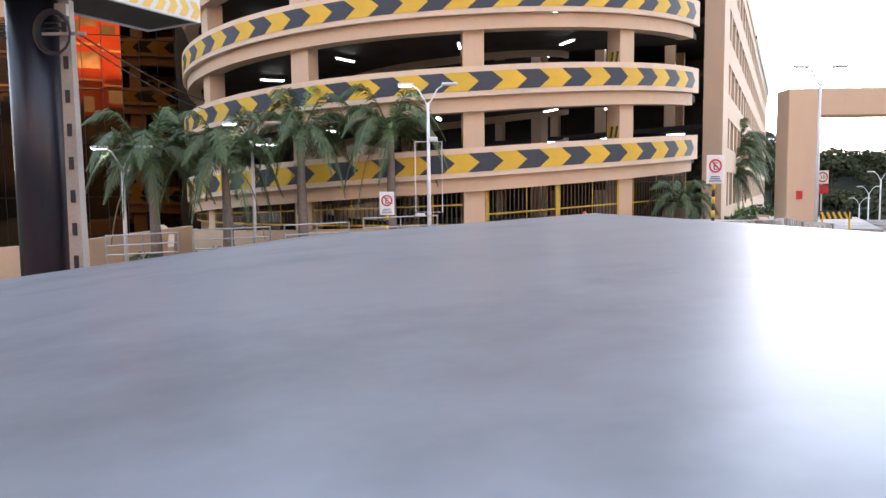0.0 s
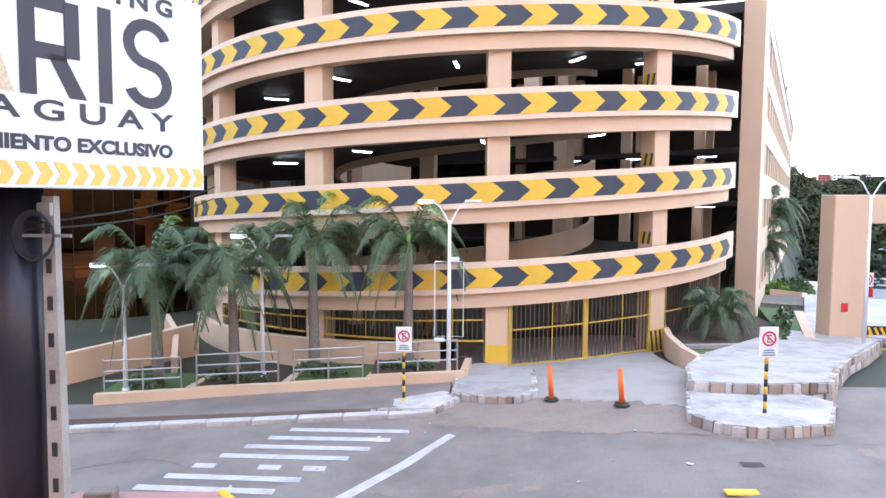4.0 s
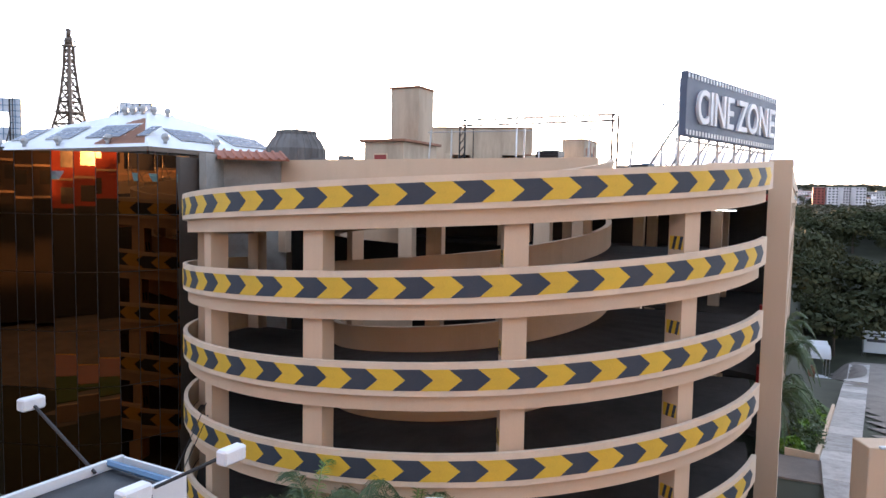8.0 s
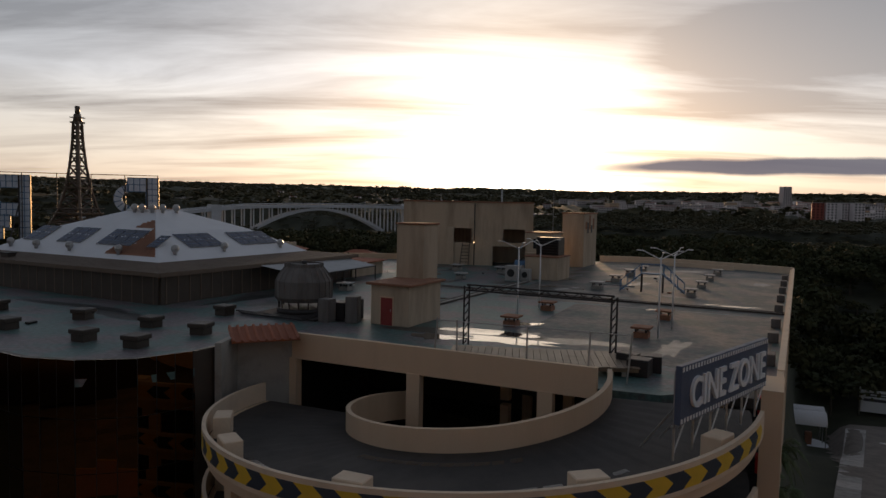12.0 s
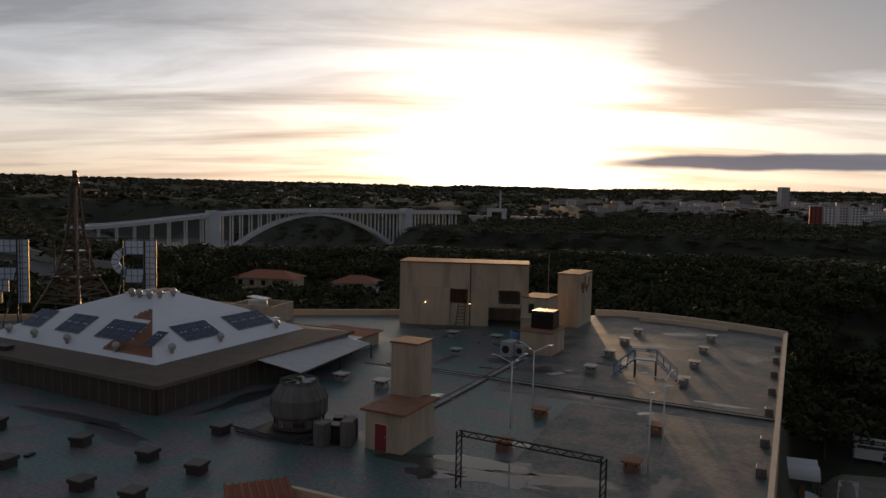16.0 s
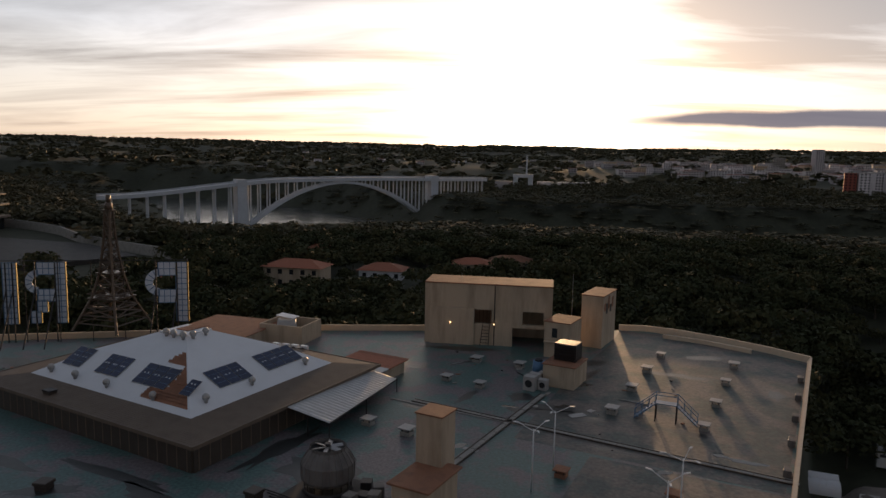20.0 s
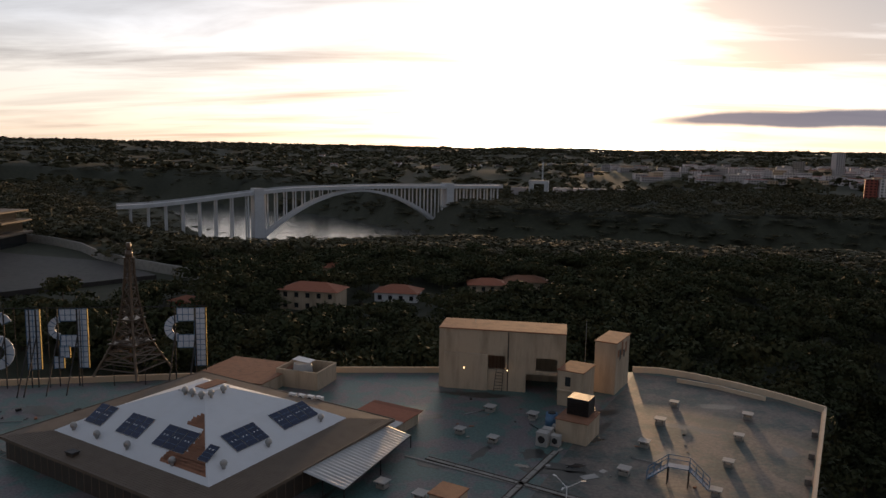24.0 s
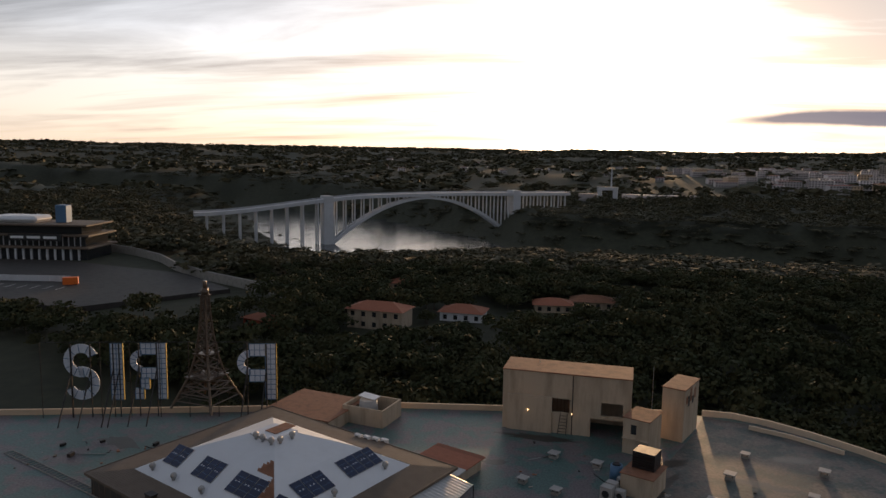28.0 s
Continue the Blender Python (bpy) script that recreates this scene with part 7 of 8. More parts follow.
lawn2 = solid("lawn", on_land(one_slab([local(0.4, 8.5), local(walk_edge(8.5) - 0.2, 8.5), local(walk_edge(30) - 0.2, 30), local(0.4, 30)], -0.4, 0.1)), M_GRASS, "green lawn strip beside the garage wall", "lawn", "structure")
bm = bmesh.new()
wall_along(bm, [local(0.6, 8.4), local(walk_edge(8.4) - 0.15, 8.4)] + [local(walk_edge(b) - 0.15, b) for b in (14, 20, 26, 32)], 0.22, -0.5, 0.4)
solid("wall_lawn", on_land(bm), M_CREAM, "low cream wall round the lawn", "wall", "structure")
bm = one_slab([local(0.3, 4.6), local(9.5, 4.6), local(9.5, 8.0), local(0.3, 8.0)], -0.2, 0.36)
solid("side_drive", bm, M_ASPHALT, "dark asphalt drive crossing the walkway", "drive", "structure")
for i in range(14):
    a, b = 0.9 + (i % 3) * 0.5 + 0.05 * i, 9.4 + i * 1.3
    x, y = local(a, b)
    bush = thing("shrub", "dark green shrub on the side lawn", "shrub", x, y, land_z(x, y) + 0.08, group="side lawn shrubs")
    part("leaves", leaf_clump(0.7, 0.7, 0.7 + 0.3 * (i % 3), 260, 0.16, 120 + i), M_LEAF if i % 4 else M_HEDGE, bush)
    part("stem", one_rod((0, 0, -0.05), (0, 0, 0.3), 0.04), M_BARK, bush)

# portal at the side road
portal = thing("portal", "plain cream portal over the side road with black foot", "portal", 13.45, 27.35, street_z(13, 27) + 0.1, 0)
part("pillar", soft_box(0, 0, 0, 1.15, 1.0, 5.35, 0.03), M_CREAM, portal)
part("beam", soft_box(5.6, 0.0, 4.36, 10.1, 0.98, 1.0, 0.03), M_CREAM, portal)
part("far_pillar", soft_box(10.9, 0, 0, 1.15, 1.0, 5.36, 0.03), M_CREAM, portal)
part("foot", soft_box(0, 0, 0, 1.4, 1.25, 0.35, 0.02), M_BLACK, portal)
part("foot", soft_box(10.9, 0, 0, 1.4, 1.25, 0.35, 0.02), M_BLACK, portal)
part("notice", one_box(-0.1, -0.51, 1.3, 0.22, 0.02, 0.3), M_RED, portal)
barrier = thing("barrier", "yellow frame barrier with black striped board", "barrier", 14.6, 26.6, street_z(14, 26) + 0.05, 0)
for x in (-0.5, 0.5):
    part("leg", one_rod((x, 0, 0), (x, 0, 0.85), 0.04, seg=6), M_KERB, barrier)
part("foot_bar", one_rod((-0.5, 0, 0.1), (0.5, 0, 0.1), 0.03, seg=6), M_KERB, barrier)
board = part("board", one_box(0, 0, 0.6, 1.15, 0.05, 0.3), M_BLACK, barrier)
for i in range(5):
    part("stripe", one_box(-0.42 + i * 0.21, -0.03, 0.61, 0.08, 0.012, 0.28, ry=-28), M_KERB, board)
speed = thing("speed_sign", "round speed limit sign with red lower plate", "traffic sign", 15.6, 29.6, street_z(15, 29) + 0.05)
part("post", one_rod((0, 0, 0), (0, 0, 2.3), 0.035, seg=6), M_METAL_WHITE, speed)
plate = part("plate", soft_box(0, -0.05, 1.9, 0.5, 0.03, 0.55, 0.01), M_SIGN_WHITE, speed)
bm = bmesh.new()
for i in range(20):
    a, b = 2 * math.pi * i / 20, 2 * math.pi * (i + 1) / 20
    bm.faces.new([bm.verts.new((r * math.cos(t), -0.07, 2.18 + r * math.sin(t))) for t, r in ((a, 0.16), (b, 0.16), (b, 0.21), (a, 0.21))])
part("ring", bm, M_RED, plate)
lettering("digits", "10", 0.22, M_INK, plate, (0, -0.068, 2.10), (90, 0, 0), 0.002)
part("lower_plate", soft_box(0, -0.05, 1.5, 0.5, 0.03, 0.36, 0.01), M_RED, speed)

shifted(mark, -0.3, 0.2)

# advertising board, and vaulted shelter low down beside the side road
YARD = -18.0
adv = thing("advert_board", "white advertising board with unreadable lines and dark pictures", "advert board", 73.6, 124.7, land_z(73.6, 124.7), -24)
lift_z = -11.6 - land_z(73.6, 124.7)
part("board", soft_box(0, 0, lift_z, 9.2, 0.3, 3.8, 0.03), M_PANEL, adv)
for x, w, z, h in ((-1.0, 6.0, 3.2, 0.22), (-1.4, 5.0, 2.75, 0.22), (-2.0, 4.4, 1.9, 0.5), (1.6, 3.6, 1.2, 0.3)):
    part("text_bar", one_box(x, -0.17, lift_z + z, w, 0.02, h), M_BAR, adv)
for x, w in ((0.4, 1.3), (2.4, 1.9)):
    part("picture", one_box(x, -0.17, lift_z + 0.25, w, 0.02, 0.8), M_BLACK, adv, "dark printed picture")
for x in (-4.75, 0, 4.75):
    part("post", one_rod((x, 0.1, 0), (x, 0.1, lift_z + (4.3 if x else 0.3)), 0.1, seg=8), M_STEEL, adv)

drum_z = land_z(52.7, 111.4)
drum = thing("vaulted_shelter", "white ribbed barrel roof shelter on steel posts over a pale base", "shelter", 52.7, 111.4, drum_z, YARD)
rise = -7.0 - drum_z
for name, y, r, z in (("front_vault", -0.9, 1.75, rise - 2.05), ("rear_vault", 1.1, 1.5, rise - 1.5)):
    bm = bmesh.new()
    arc = [(math.cos(math.pi * i / 14), math.sin(math.pi * i / 14)) for i in range(15)]
    for rr in (r, r - 0.08):
        for i in range(14):
            (c0, s0), (c1, s1) = arc[i], arc[i + 1]
            bm.faces.new([bm.verts.new((x, y + rr * c, z + rr * q)) for x, c, q in ((-2.45, c0, s0), (2.45, c0, s0), (2.45, c1, s1), (-2.45, c1, s1))])
    for i in range(14):
        (c0, s0), (c1, s1) = arc[i], arc[i + 1]
        for x in (-2.45, 2.45):
            bm.faces.new([bm.verts.new((x, y + q * c, z + q * t)) for q, c, t in ((r, c0, s0), (r, c1, s1), (r - 0.08, c1, s1), (r - 0.08, c0, s0))])
    vault = part(name, bm, M_DOME, drum)
    for i in range(6):
        x = -2.4 + i * 0.96
        bm = bmesh.new()
        pipe(bm, [(x, y + (r + 0.02) * c, z + (r + 0.02) * q) for c, q in arc], 0.03)
        part("rib", bm, M_METAL_WHITE, vault)
for x in (-2.3, 2.3):
    for y in (-2.5, 0.2, 2.5):
        part("post", one_rod((x, y, 0), (x, y, rise - 2.0 + (0 if y else 0.1)), 0.06, seg=6), M_STEEL, drum)
part("kiosk", soft_box(0.2, -0.8, 0, 0.9, 0.8, 2.1, 0.03), M_RUST, drum)
part("base", one_rod((0, -0.6, 0.0), (0, -0.6, 0.25), 3.1, 3.0, seg=24), M_DOME, drum, "pale rounded cement base")

# ---- billboard ----
BX, BY = Vector((-5.08, 15.44)), Vector((-8.03, 9.76))
bdir = (BX - BY).normalized()
BW = (BX - BY).length
bill = thing("billboard", "large white car park billboard on one dark column", "billboard", BY.x, BY.y, 5.7, math.degrees(math.atan2(bdir.y, bdir.x)))
BH = 3.38
part("face", soft_box(BW / 2, 0, 0, BW, 0.08, BH, 0.01), M_PANEL, bill)
part("rear_face", soft_box(BW / 2, 1.5, 0, BW, 0.08, BH, 0.01), M_PANEL, bill)
# Black block fills the hollow behind the face, standing in for its shade.
part("frame_box", soft_box(BW / 2, 0.75, 0.02, BW - 0.12, 1.36, BH - 0.16, 0.02), M_BLACK, bill)
part("end_panel", one_box(BW - 0.03, 0.75, 0, 0.05, 1.4, BH - 0.02), M_PANEL, bill)
for x in (0.3, BW / 2, BW - 0.3):
    part("top_beam", one_rod((x, 0, BH - 0.05), (x, 1.5, BH - 0.05), 0.06, seg=6), M_BLUE_STEEL, bill)
lettering("lettering", "ESTACIONAMIENTO EXCLUSIVO", 0.29, M_INK, bill, (BW - 3.24, -0.045, 0.57), (90, 0, 0), 0.004, 5.05, 0.012)
lettering("lettering", "P A R A G U A Y", 0.42, M_INK, bill, (BW - 3.2, -0.045, 1.02), (90, 0, 0), 0.004, 5.0, 0.008)
lettering("lettering", "S H O P P I N G", 0.38, M_INK, bill, (BW - 2.3, -0.045, 3.01), (90, 0, 0), 0.004, 3.3, 0.012)
n = 22
for i in range(n):
    w = BW / n
    bm = bmesh.new()
    x0 = i * w
    q = [(x0, 0.05), (x0 + w * 0.62, 0.05), (min(BW, x0 + w * 1.0), 0.22), (x0 + w * 0.62, 0.39), (x0, 0.39), (x0 + w * 0.38, 0.22)]
    bm.faces.new([bm.verts.new((px, -0.046, pz)) for px, pz in q])
    part("gold_chevron", bm, M_GOLD_INK, bill)
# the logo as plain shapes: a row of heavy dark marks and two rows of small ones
def bill_shape(x, z, w, h, kind, mat=None):
    bm = bmesh.new()
    if kind == "bar":
        bm.faces.new([bm.verts.new((px, -0.046, pz)) for px, pz in ((x, z), (x + w, z), (x + w, z + h), (x, z + h))])
    elif kind == "ring":
        m = 24
        for i in range(m):
            a, b = 2 * math.pi * i / m, 2 * math.pi * (i + 1) / m
            bm.faces.new([bm.verts.new((x + w / 2 + math.cos(t) * w / 2 * f, -0.046, z + h / 2 + math.sin(t) * h / 2 * f)) for t, f in ((a, 1), (b, 1), (b, 0.6), (a, 0.6))])
    elif kind == "curl":
        m = 14
        for cz, a0, a1 in ((z + h * 0.72, 20, 270), (z + h * 0.28, -160, 90)):
            for i in range(m):
                a, b = radians(a0 + (a1 - a0) * i / m), radians(a0 + (a1 - a0) * (i + 1) / m)
                bm.faces.new([bm.verts.new((x + w / 2 + math.cos(t) * w / 2 * f, -0.046, cz + math.sin(t) * h * 0.28 * f)) for t, f in ((a, 1), (b, 1), (b, 0.55), (a, 0.55))])
    elif kind == "legs":
        for q in (((x, z), (x + w * 0.24, z), (x + w * 0.24, z + h), (x, z + h)), ((x + w * 0.4, z + h * 0.42), (x + w * 0.66, z + h * 0.42), (x + w, z), (x + w * 0.72, z)), ((x + w * 0.24, z + h * 0.36), (x + w * 0.7, z + h * 0.36), (x + w * 0.7, z + h * 0.52), (x + w * 0.24, z + h * 0.52)), ((x + w * 0.24, z + h * 0.84), (x + w * 0.7, z + h * 0.84), (x + w * 0.7, z + h), (x + w * 0.24, z + h)), ((x + w * 0.66, z + h * 0.4), (x + w * 0.9, z + h * 0.4), (x + w * 0.9, z + h * 0.96), (x + w * 0.66, z + h * 0.96))):
            bm.faces.new([bm.verts.new((px, -0.046 - 0.0006, pz)) for px, pz in q])
    else:
        bm.faces.new([bm.verts.new((px, -0.046, pz)) for px, pz in ((x, z), (x + w * 0.3, z), (x + w * 0.5, z + h), (x + w * 0.42, z + h))])
        bm.faces.new([bm.verts.new((px, -0.046, pz)) for px, pz in ((x + w * 0.7, z), (x + w, z), (x + w * 0.58, z + h), (x + w * 0.5, z + h))])
    part("printed_shape", bm, mat or M_INK, bill, "plain dark printed shape")


for x, w, kind, mat in ((0.65, 0.9, "legs", None), (1.7, 1.25, "tower", M_BEIGE_INK), (3.03, 1.05, "legs", None), (4.29, 0.24, "bar", None), (4.74, 0.97, "curl", None)):
    bill_shape(x, 1.37, w, 1.5, kind, mat)
for i, s in enumerate((0.8, 2.5, 4.2, 5.8)):
    arm = part("lamp_arm", one_rod((s, 0.1, BH - 0.1), (s, -1.5, BH + 0.75), 0.03, seg=6), M_DARK_STEEL, bill)
    part("flood_lamp", soft_box(s, -1.62, BH + 0.68, 0.42, 0.2, 0.22, 0.03), M_METAL_WHITE, arm)
    arm = part("lamp_arm", one_rod((s, 1.4, BH - 0.1), (s, 3.0, BH + 0.75), 0.03, seg=6), M_DARK_STEEL, bill)
    part("flood_lamp", soft_box(s, 3.1, BH + 0.68, 0.42, 0.2, 0.22, 0.03), M_METAL_WHITE, arm)
colm = thing("billboard_column", "thick dark blue steel column with flared foot", "column", -7.25, 13.2, street_z(-7.2, 13.2) + 0.1)
part("shaft", one_rod((0, 0, 0), (0, 0, 6.0), 0.42, seg=20), M_POST_BLUE, colm)
for i in range(8):
    a = i * 45
    bm = bmesh.new()
    c, s = math.cos(radians(a)), math.sin(radians(a))
    bm.faces.new([bm.verts.new(p) for p in ((0.41 * c, 0.41 * s, 0.03), (0.72 * c, 0.72 * s, 0.03), (0.41 * c, 0.41 * s, 0.42))])
    bmesh.ops.solidify(bm, geom=bm.faces[:], thickness=0.03)
    part("gusset", bm, M_POST_BLUE, colm)
part("foot_plate", one_rod((0, 0, 0), (0, 0, 0.035), 0.8, seg=16), M_POST_BLUE, colm)
pole = thing("utility_pole", "slim weathered concrete utility pole with cable coil", "utility pole", -6.6, 13.1, street_z(-6.4, 13) + 0.1)
part("shaft", one_box(0, 0, 0, 0.26, 0.22, 5.75, taper=0.72), M_CONCRETE, pole)
for i in range(9):
    part("slot", one_box(0, -0.115 + 0.002 * i, 0.5 + i * 0.58, 0.08, 0.02, 0.22), M_BLACK, pole)
bm = bmesh.new()
for k in range(5):
    pts = [(-0.12 + (0.27 + 0.012 * k) * math.cos(2 * math.pi * i / 16), -0.2 - 0.02 * k, 5.15 + (0.33 + 0.012 * k) * math.sin(2 * math.pi * i / 16)) for i in range(17)]
    pipe(bm, pts, 0.02, 5)
part("cable_coil", bm, M_BLACK, pole)
part("cross_arm", one_box(-0.1, -0.16, 5.12, 1.0, 0.05, 0.05), M_STEEL, pole)
part("bracket", one_box(0, -0.15, 5.45, 0.2, 0.1, 0.2), M_STEEL, pole)
cables = thing("overhead_cables", "thin black overhead cables hung from the pole", "cables")
for i, (b, z1, sag) in enumerate((((-34, 15.0), 6.4, 0.5), ((-34, 14.0), 6.1, 0.6), ((-34, 12.6), 5.8, 0.7), ((-11.2, 36.6), 6.6, 0.3), ((-11.0, 36.2), 6.2, 0.4))):
    a = Vector((-6.64, 12.95, 5.45 - 0.1 * (i % 3) + street_z(-6.4, 12.7)))
    e = Vector((b[0], b[1], z1))
    bm = bmesh.new()
    pts = [a + (e - a) * (k / 14) - Vector((0, 0, sag * 4 * (k / 14) * (1 - k / 14))) for k in range(15)]
    pipe(bm, pts, 0.018, 4)
    part("cable", bm, M_BLACK, cables)

# ---- the parked car under the start of the walk ----
car = thing("parked_car", "silver grey parked car on the sloping street", "car", 0.11, 0.48, 0.168, 4)
car.rotation_euler[1] = radians(-5.5)
# Dark blotches in the paint colour imitate a mottled reflection on the roof.
M_CAR = material("silver_paint_drawn_reflection", (0.19, 0.205, 0.235), 0.36, 0.4, scale=2.6, vary=0.05, stain=(0.075, 0.078, 0.088), stain_amount=0.8, bump=0, edge=(0.5, 0.68))
prof = [(-2.0, 0.55), (-2.05, 0.95), (-1.75, 1.18), (-1.35, 1.62), (-0.9, 1.76), (0.0, 1.81), (0.9, 1.815), (1.45, 1.81), (1.8, 1.785), (2.05, 1.62), (2.3, 1.15), (2.5, 1.02), (2.75, 0.8), (2.75, 0.5)]
bm = bmesh.new()
rows = []
for yy, zz in prof:
    top = zz > 1.3
    hw = 0.80 if top else 0.98
    row = []
    for f in (-1, -0.85, -0.5, 0, 0.5, 0.85, 1):
        row.append(bm.verts.new((hw * f, yy * 0.83 - 0.18, zz - (0.10 if top else 0.05) * abs(f) ** 3)))
    rows.append(row)
for p, q in zip(rows, rows[1:]):
    for i in range(6):
        bm.faces.new((p[i], p[i + 1], q[i + 1], q[i])).smooth = True
bmesh.ops.recalc_face_normals(bm, faces=bm.faces[:])
part("body_top", bm, M_CAR, car, at=(0, 0, 0.2))
bm = bmesh.new()
for s in (-1, 1):
    q = [(s * 0.97, yy * 0.83 - 0.18, zz) for yy, zz in ((-2.05, 0.95), (-2.0, 0.4), (2.75, 0.4), (2.75, 0.8), (2.5, 0.98), (1.75, 1.1), (-1.75, 1.12))]
    bm.faces.new([bm.verts.new(p) for p in q])
part("body_side", bm, M_CAR, car, at=(0, 0, 0.2))
bm = bmesh.new()
for s in (-1, 1):
    q = [(s * (0.97 if zz < 1.3 else 0.80), yy * 0.83 - 0.18, zz) for yy, zz in ((-1.7, 1.12), (1.7, 1.1), (1.1, 1.56), (0.0, 1.7), (-0.9, 1.66), (-1.3, 1.53))]
    bm.faces.new([bm.verts.new(p) for p in q])
part("side_window", bm, M_PANE, car, at=(0, 0, 0.2))
bm = bmesh.new()
bm.faces.new([bm.verts.new(p) for p in ((-0.74, 1.54, 1.60), (0.74, 1.54, 1.60), (0.86, 1.72, 1.18), (-0.86, 1.72, 1.18))])
part("windscreen", bm, M_PANE, car, at=(0, 0, 0.2))
for sx in (-0.88, 0.88):
    for yy in (-1.45, 1.45):
        wheel = part("wheel", one_rod((sx - 0.1, yy, 0.39), (sx + 0.1, yy, 0.39), 0.39, seg=18), M_BLACK, car)
        part("rim", one_rod((sx - 0.11, yy, 0.39), (sx + 0.11, yy, 0.39), 0.24, seg=14), M_STEEL, wheel)

# ---- houses across the street behind the start, for the mirror facade; the brown blocks are added ----
def plain_house(x, y, w, d, h, mat, rz, label, rows=5, cols=6):
    ob = thing("street_house", label, "house", x, y, -0.6, rz)
    part("wall", one_box(0, 0, 0, w, d, h), mat, ob)
    # Added black slab puts shade on the lower storeys that the facade mirrors.
    part("shop_front", one_box(0, d / 2 + 0.2, 0, w - 0.4, 0.3, 13.2), M_BLACK, ob)
    part("roof", soft_box(0, 0, h + 0.001, w + 0.5, d + 0.5, 0.35, 0.03), M_CREAM, ob)
    for r in range(rows):
        for c in range(cols):
            win = part("window", one_box(-w / 2 + (c + 0.5) * w / cols, d / 2 + 0.012, 1.2 + r * h / rows, w / cols * 0.5, 0.05, h / rows * 0.45), M_PANE, ob)
        part("cornice", one_box(0, d / 2 + 0.1, (r + 1) * h / rows - 0.3, w, 0.3, 0.25), M_CREAM, ob)


plain_house(-14, -27, 13, 12, 25, M_RUSTRED, 0, "red rendered house with cream cornices across the street", 6, 3)
plain_house(3, -30, 15, 12, 22, M_CREAM, 5, "cream rendered house across the street", 6, 5)
plain_house(33, -16, 22, 12, 20, M_GOLD_INK, 35, "yellow rendered house across the street", 4, 5)
# Dark brown blocks, unseen, added so the glass mirrors darkness instead of bright sky.
plain_house(-34, -24, 20, 12, 24, M_SKIRT, -15, "unseen dark brown block added to darken the mirror facade", 7, 6)
plain_house(-64, -4, 44, 12, 24, M_SKIRT_WALL, -49, "tall unseen dark block added to darken the left mirror panes", 7, 12)
plain_house(-80, 34, 40, 12, 22, M_SKIRT, -84, "unseen brown block added opposite the glass to darken its reflection", 6, 10)
plain_house(18, -31, 13, 12, 25, M_SKIRT, 12, "tall unseen brown block added to close the mirrored row", 7, 5)
plain_house(52, 4, 22, 12, 22, M_RENDER, 65, "sand rendered house down the street")

# ---- river valley: bridge, houses, city and woods ----
A, B = Vector((-306, 548)), Vector((0, 764))
bdir2 = (B - A).normalized()
bridge = thing("arch_bridge", "long pale concrete arch bridge over the river", "bridge")


def on_bridge(s):
    p = A + bdir2 * s
    return p.x, p.y


BL = (B - A).length
s_l = (Vector((-212, 612)) - A).dot(bdir2)
s_r = (Vector((-54, 727)) - A).dot(bdir2)
brz = math.degrees(math.atan2(bdir2.y, bdir2.x))


def deck_z(s):
    return 5.5 + 12.5 * smooth(0, s_l + 40, s) + 1.2 * math.sin(math.pi * max(0, min(1, (s - s_l) / (s_r - s_l)))) + 2.0 * smooth(s_l, s_r, s)


bm = bmesh.new()
prev = None
for i in range(41):
    s = BL * i / 40
    x, y = on_bridge(s)
    n = Vector((-bdir2.y, bdir2.x)) * 5.5
    z = deck_z(s)
    row = [bm.verts.new(p) for p in ((x - n.x, y - n.y, z - 3.0), (x + n.x, y + n.y, z - 3.0), (x + n.x, y + n.y, z), (x - n.x, y - n.y, z))]
    if prev:
        for k in range(4):
            bm.faces.new((prev[k], prev[(k + 1) % 4], row[(k + 1) % 4], row[k]))
    prev = row
bmesh.ops.recalc_face_normals(bm, faces=bm.faces[:])
part("deck", bm, M_BRIDGE, bridge)
for s in (s_l, s_r):
    x, y = on_bridge(s)
    part("main_pier", one_box(0, 0, 0, 8.5, 13.0, deck_z(s) + 35.5), M_BRIDGE, bridge, at=(x, y, -33), rz=brz)


def arch_z(s):
    t = (s - s_l) / (s_r - s_l) * 2 - 1
    return -26 + (deck_z((s_l + s_r) / 2) - 3.4 + 26) * (1 - t * t)


for side in (-3.6, 3.6):
    bm = bmesh.new()
    prev = None
    for i in range(33):
        s = s_l + 4 + (s_r - s_l - 8) * i / 32
        x, y = on_bridge(s)
        n = Vector((-bdir2.y, bdir2.x))
        cx, cy = x + n.x * side, y + n.y * side
        z = arch_z(s)
        h = 2.0 + 2.0 * abs(i / 16 - 1)
        row = [bm.verts.new(p) for p in ((cx - n.x, cy - n.y, z - h), (cx + n.x, cy + n.y, z - h), (cx + n.x, cy + n.y, z), (cx - n.x, cy - n.y, z))]
        if prev:
            for k in range(4):
                bm.faces.new((prev[k], prev[(k + 1) % 4], row[(k + 1) % 4], row[k]))
        prev = row
    bmesh.ops.recalc_face_normals(bm, faces=bm.faces[:])
    part("arch_rib", bm, M_BRIDGE, bridge)
for i in range(22):
    s = s_l + 8 + (s_r - s_l - 16) * i / 21
    if deck_z(s) - 3 - arch_z(s) < 1.0:
        continue
    for side in (-3.6, 3.6):
        x, y = on_bridge(s)
        n = Vector((-bdir2.y, bdir2.x)) * side
        part("spandrel_column", one_box(0, 0, 0, 1.0, 1.2, deck_z(s) - 3 - arch_z(s) + 0.5), M_BRIDGE, bridge, at=(x + n.x, y + n.y, arch_z(s) - 0.4), rz=brz)
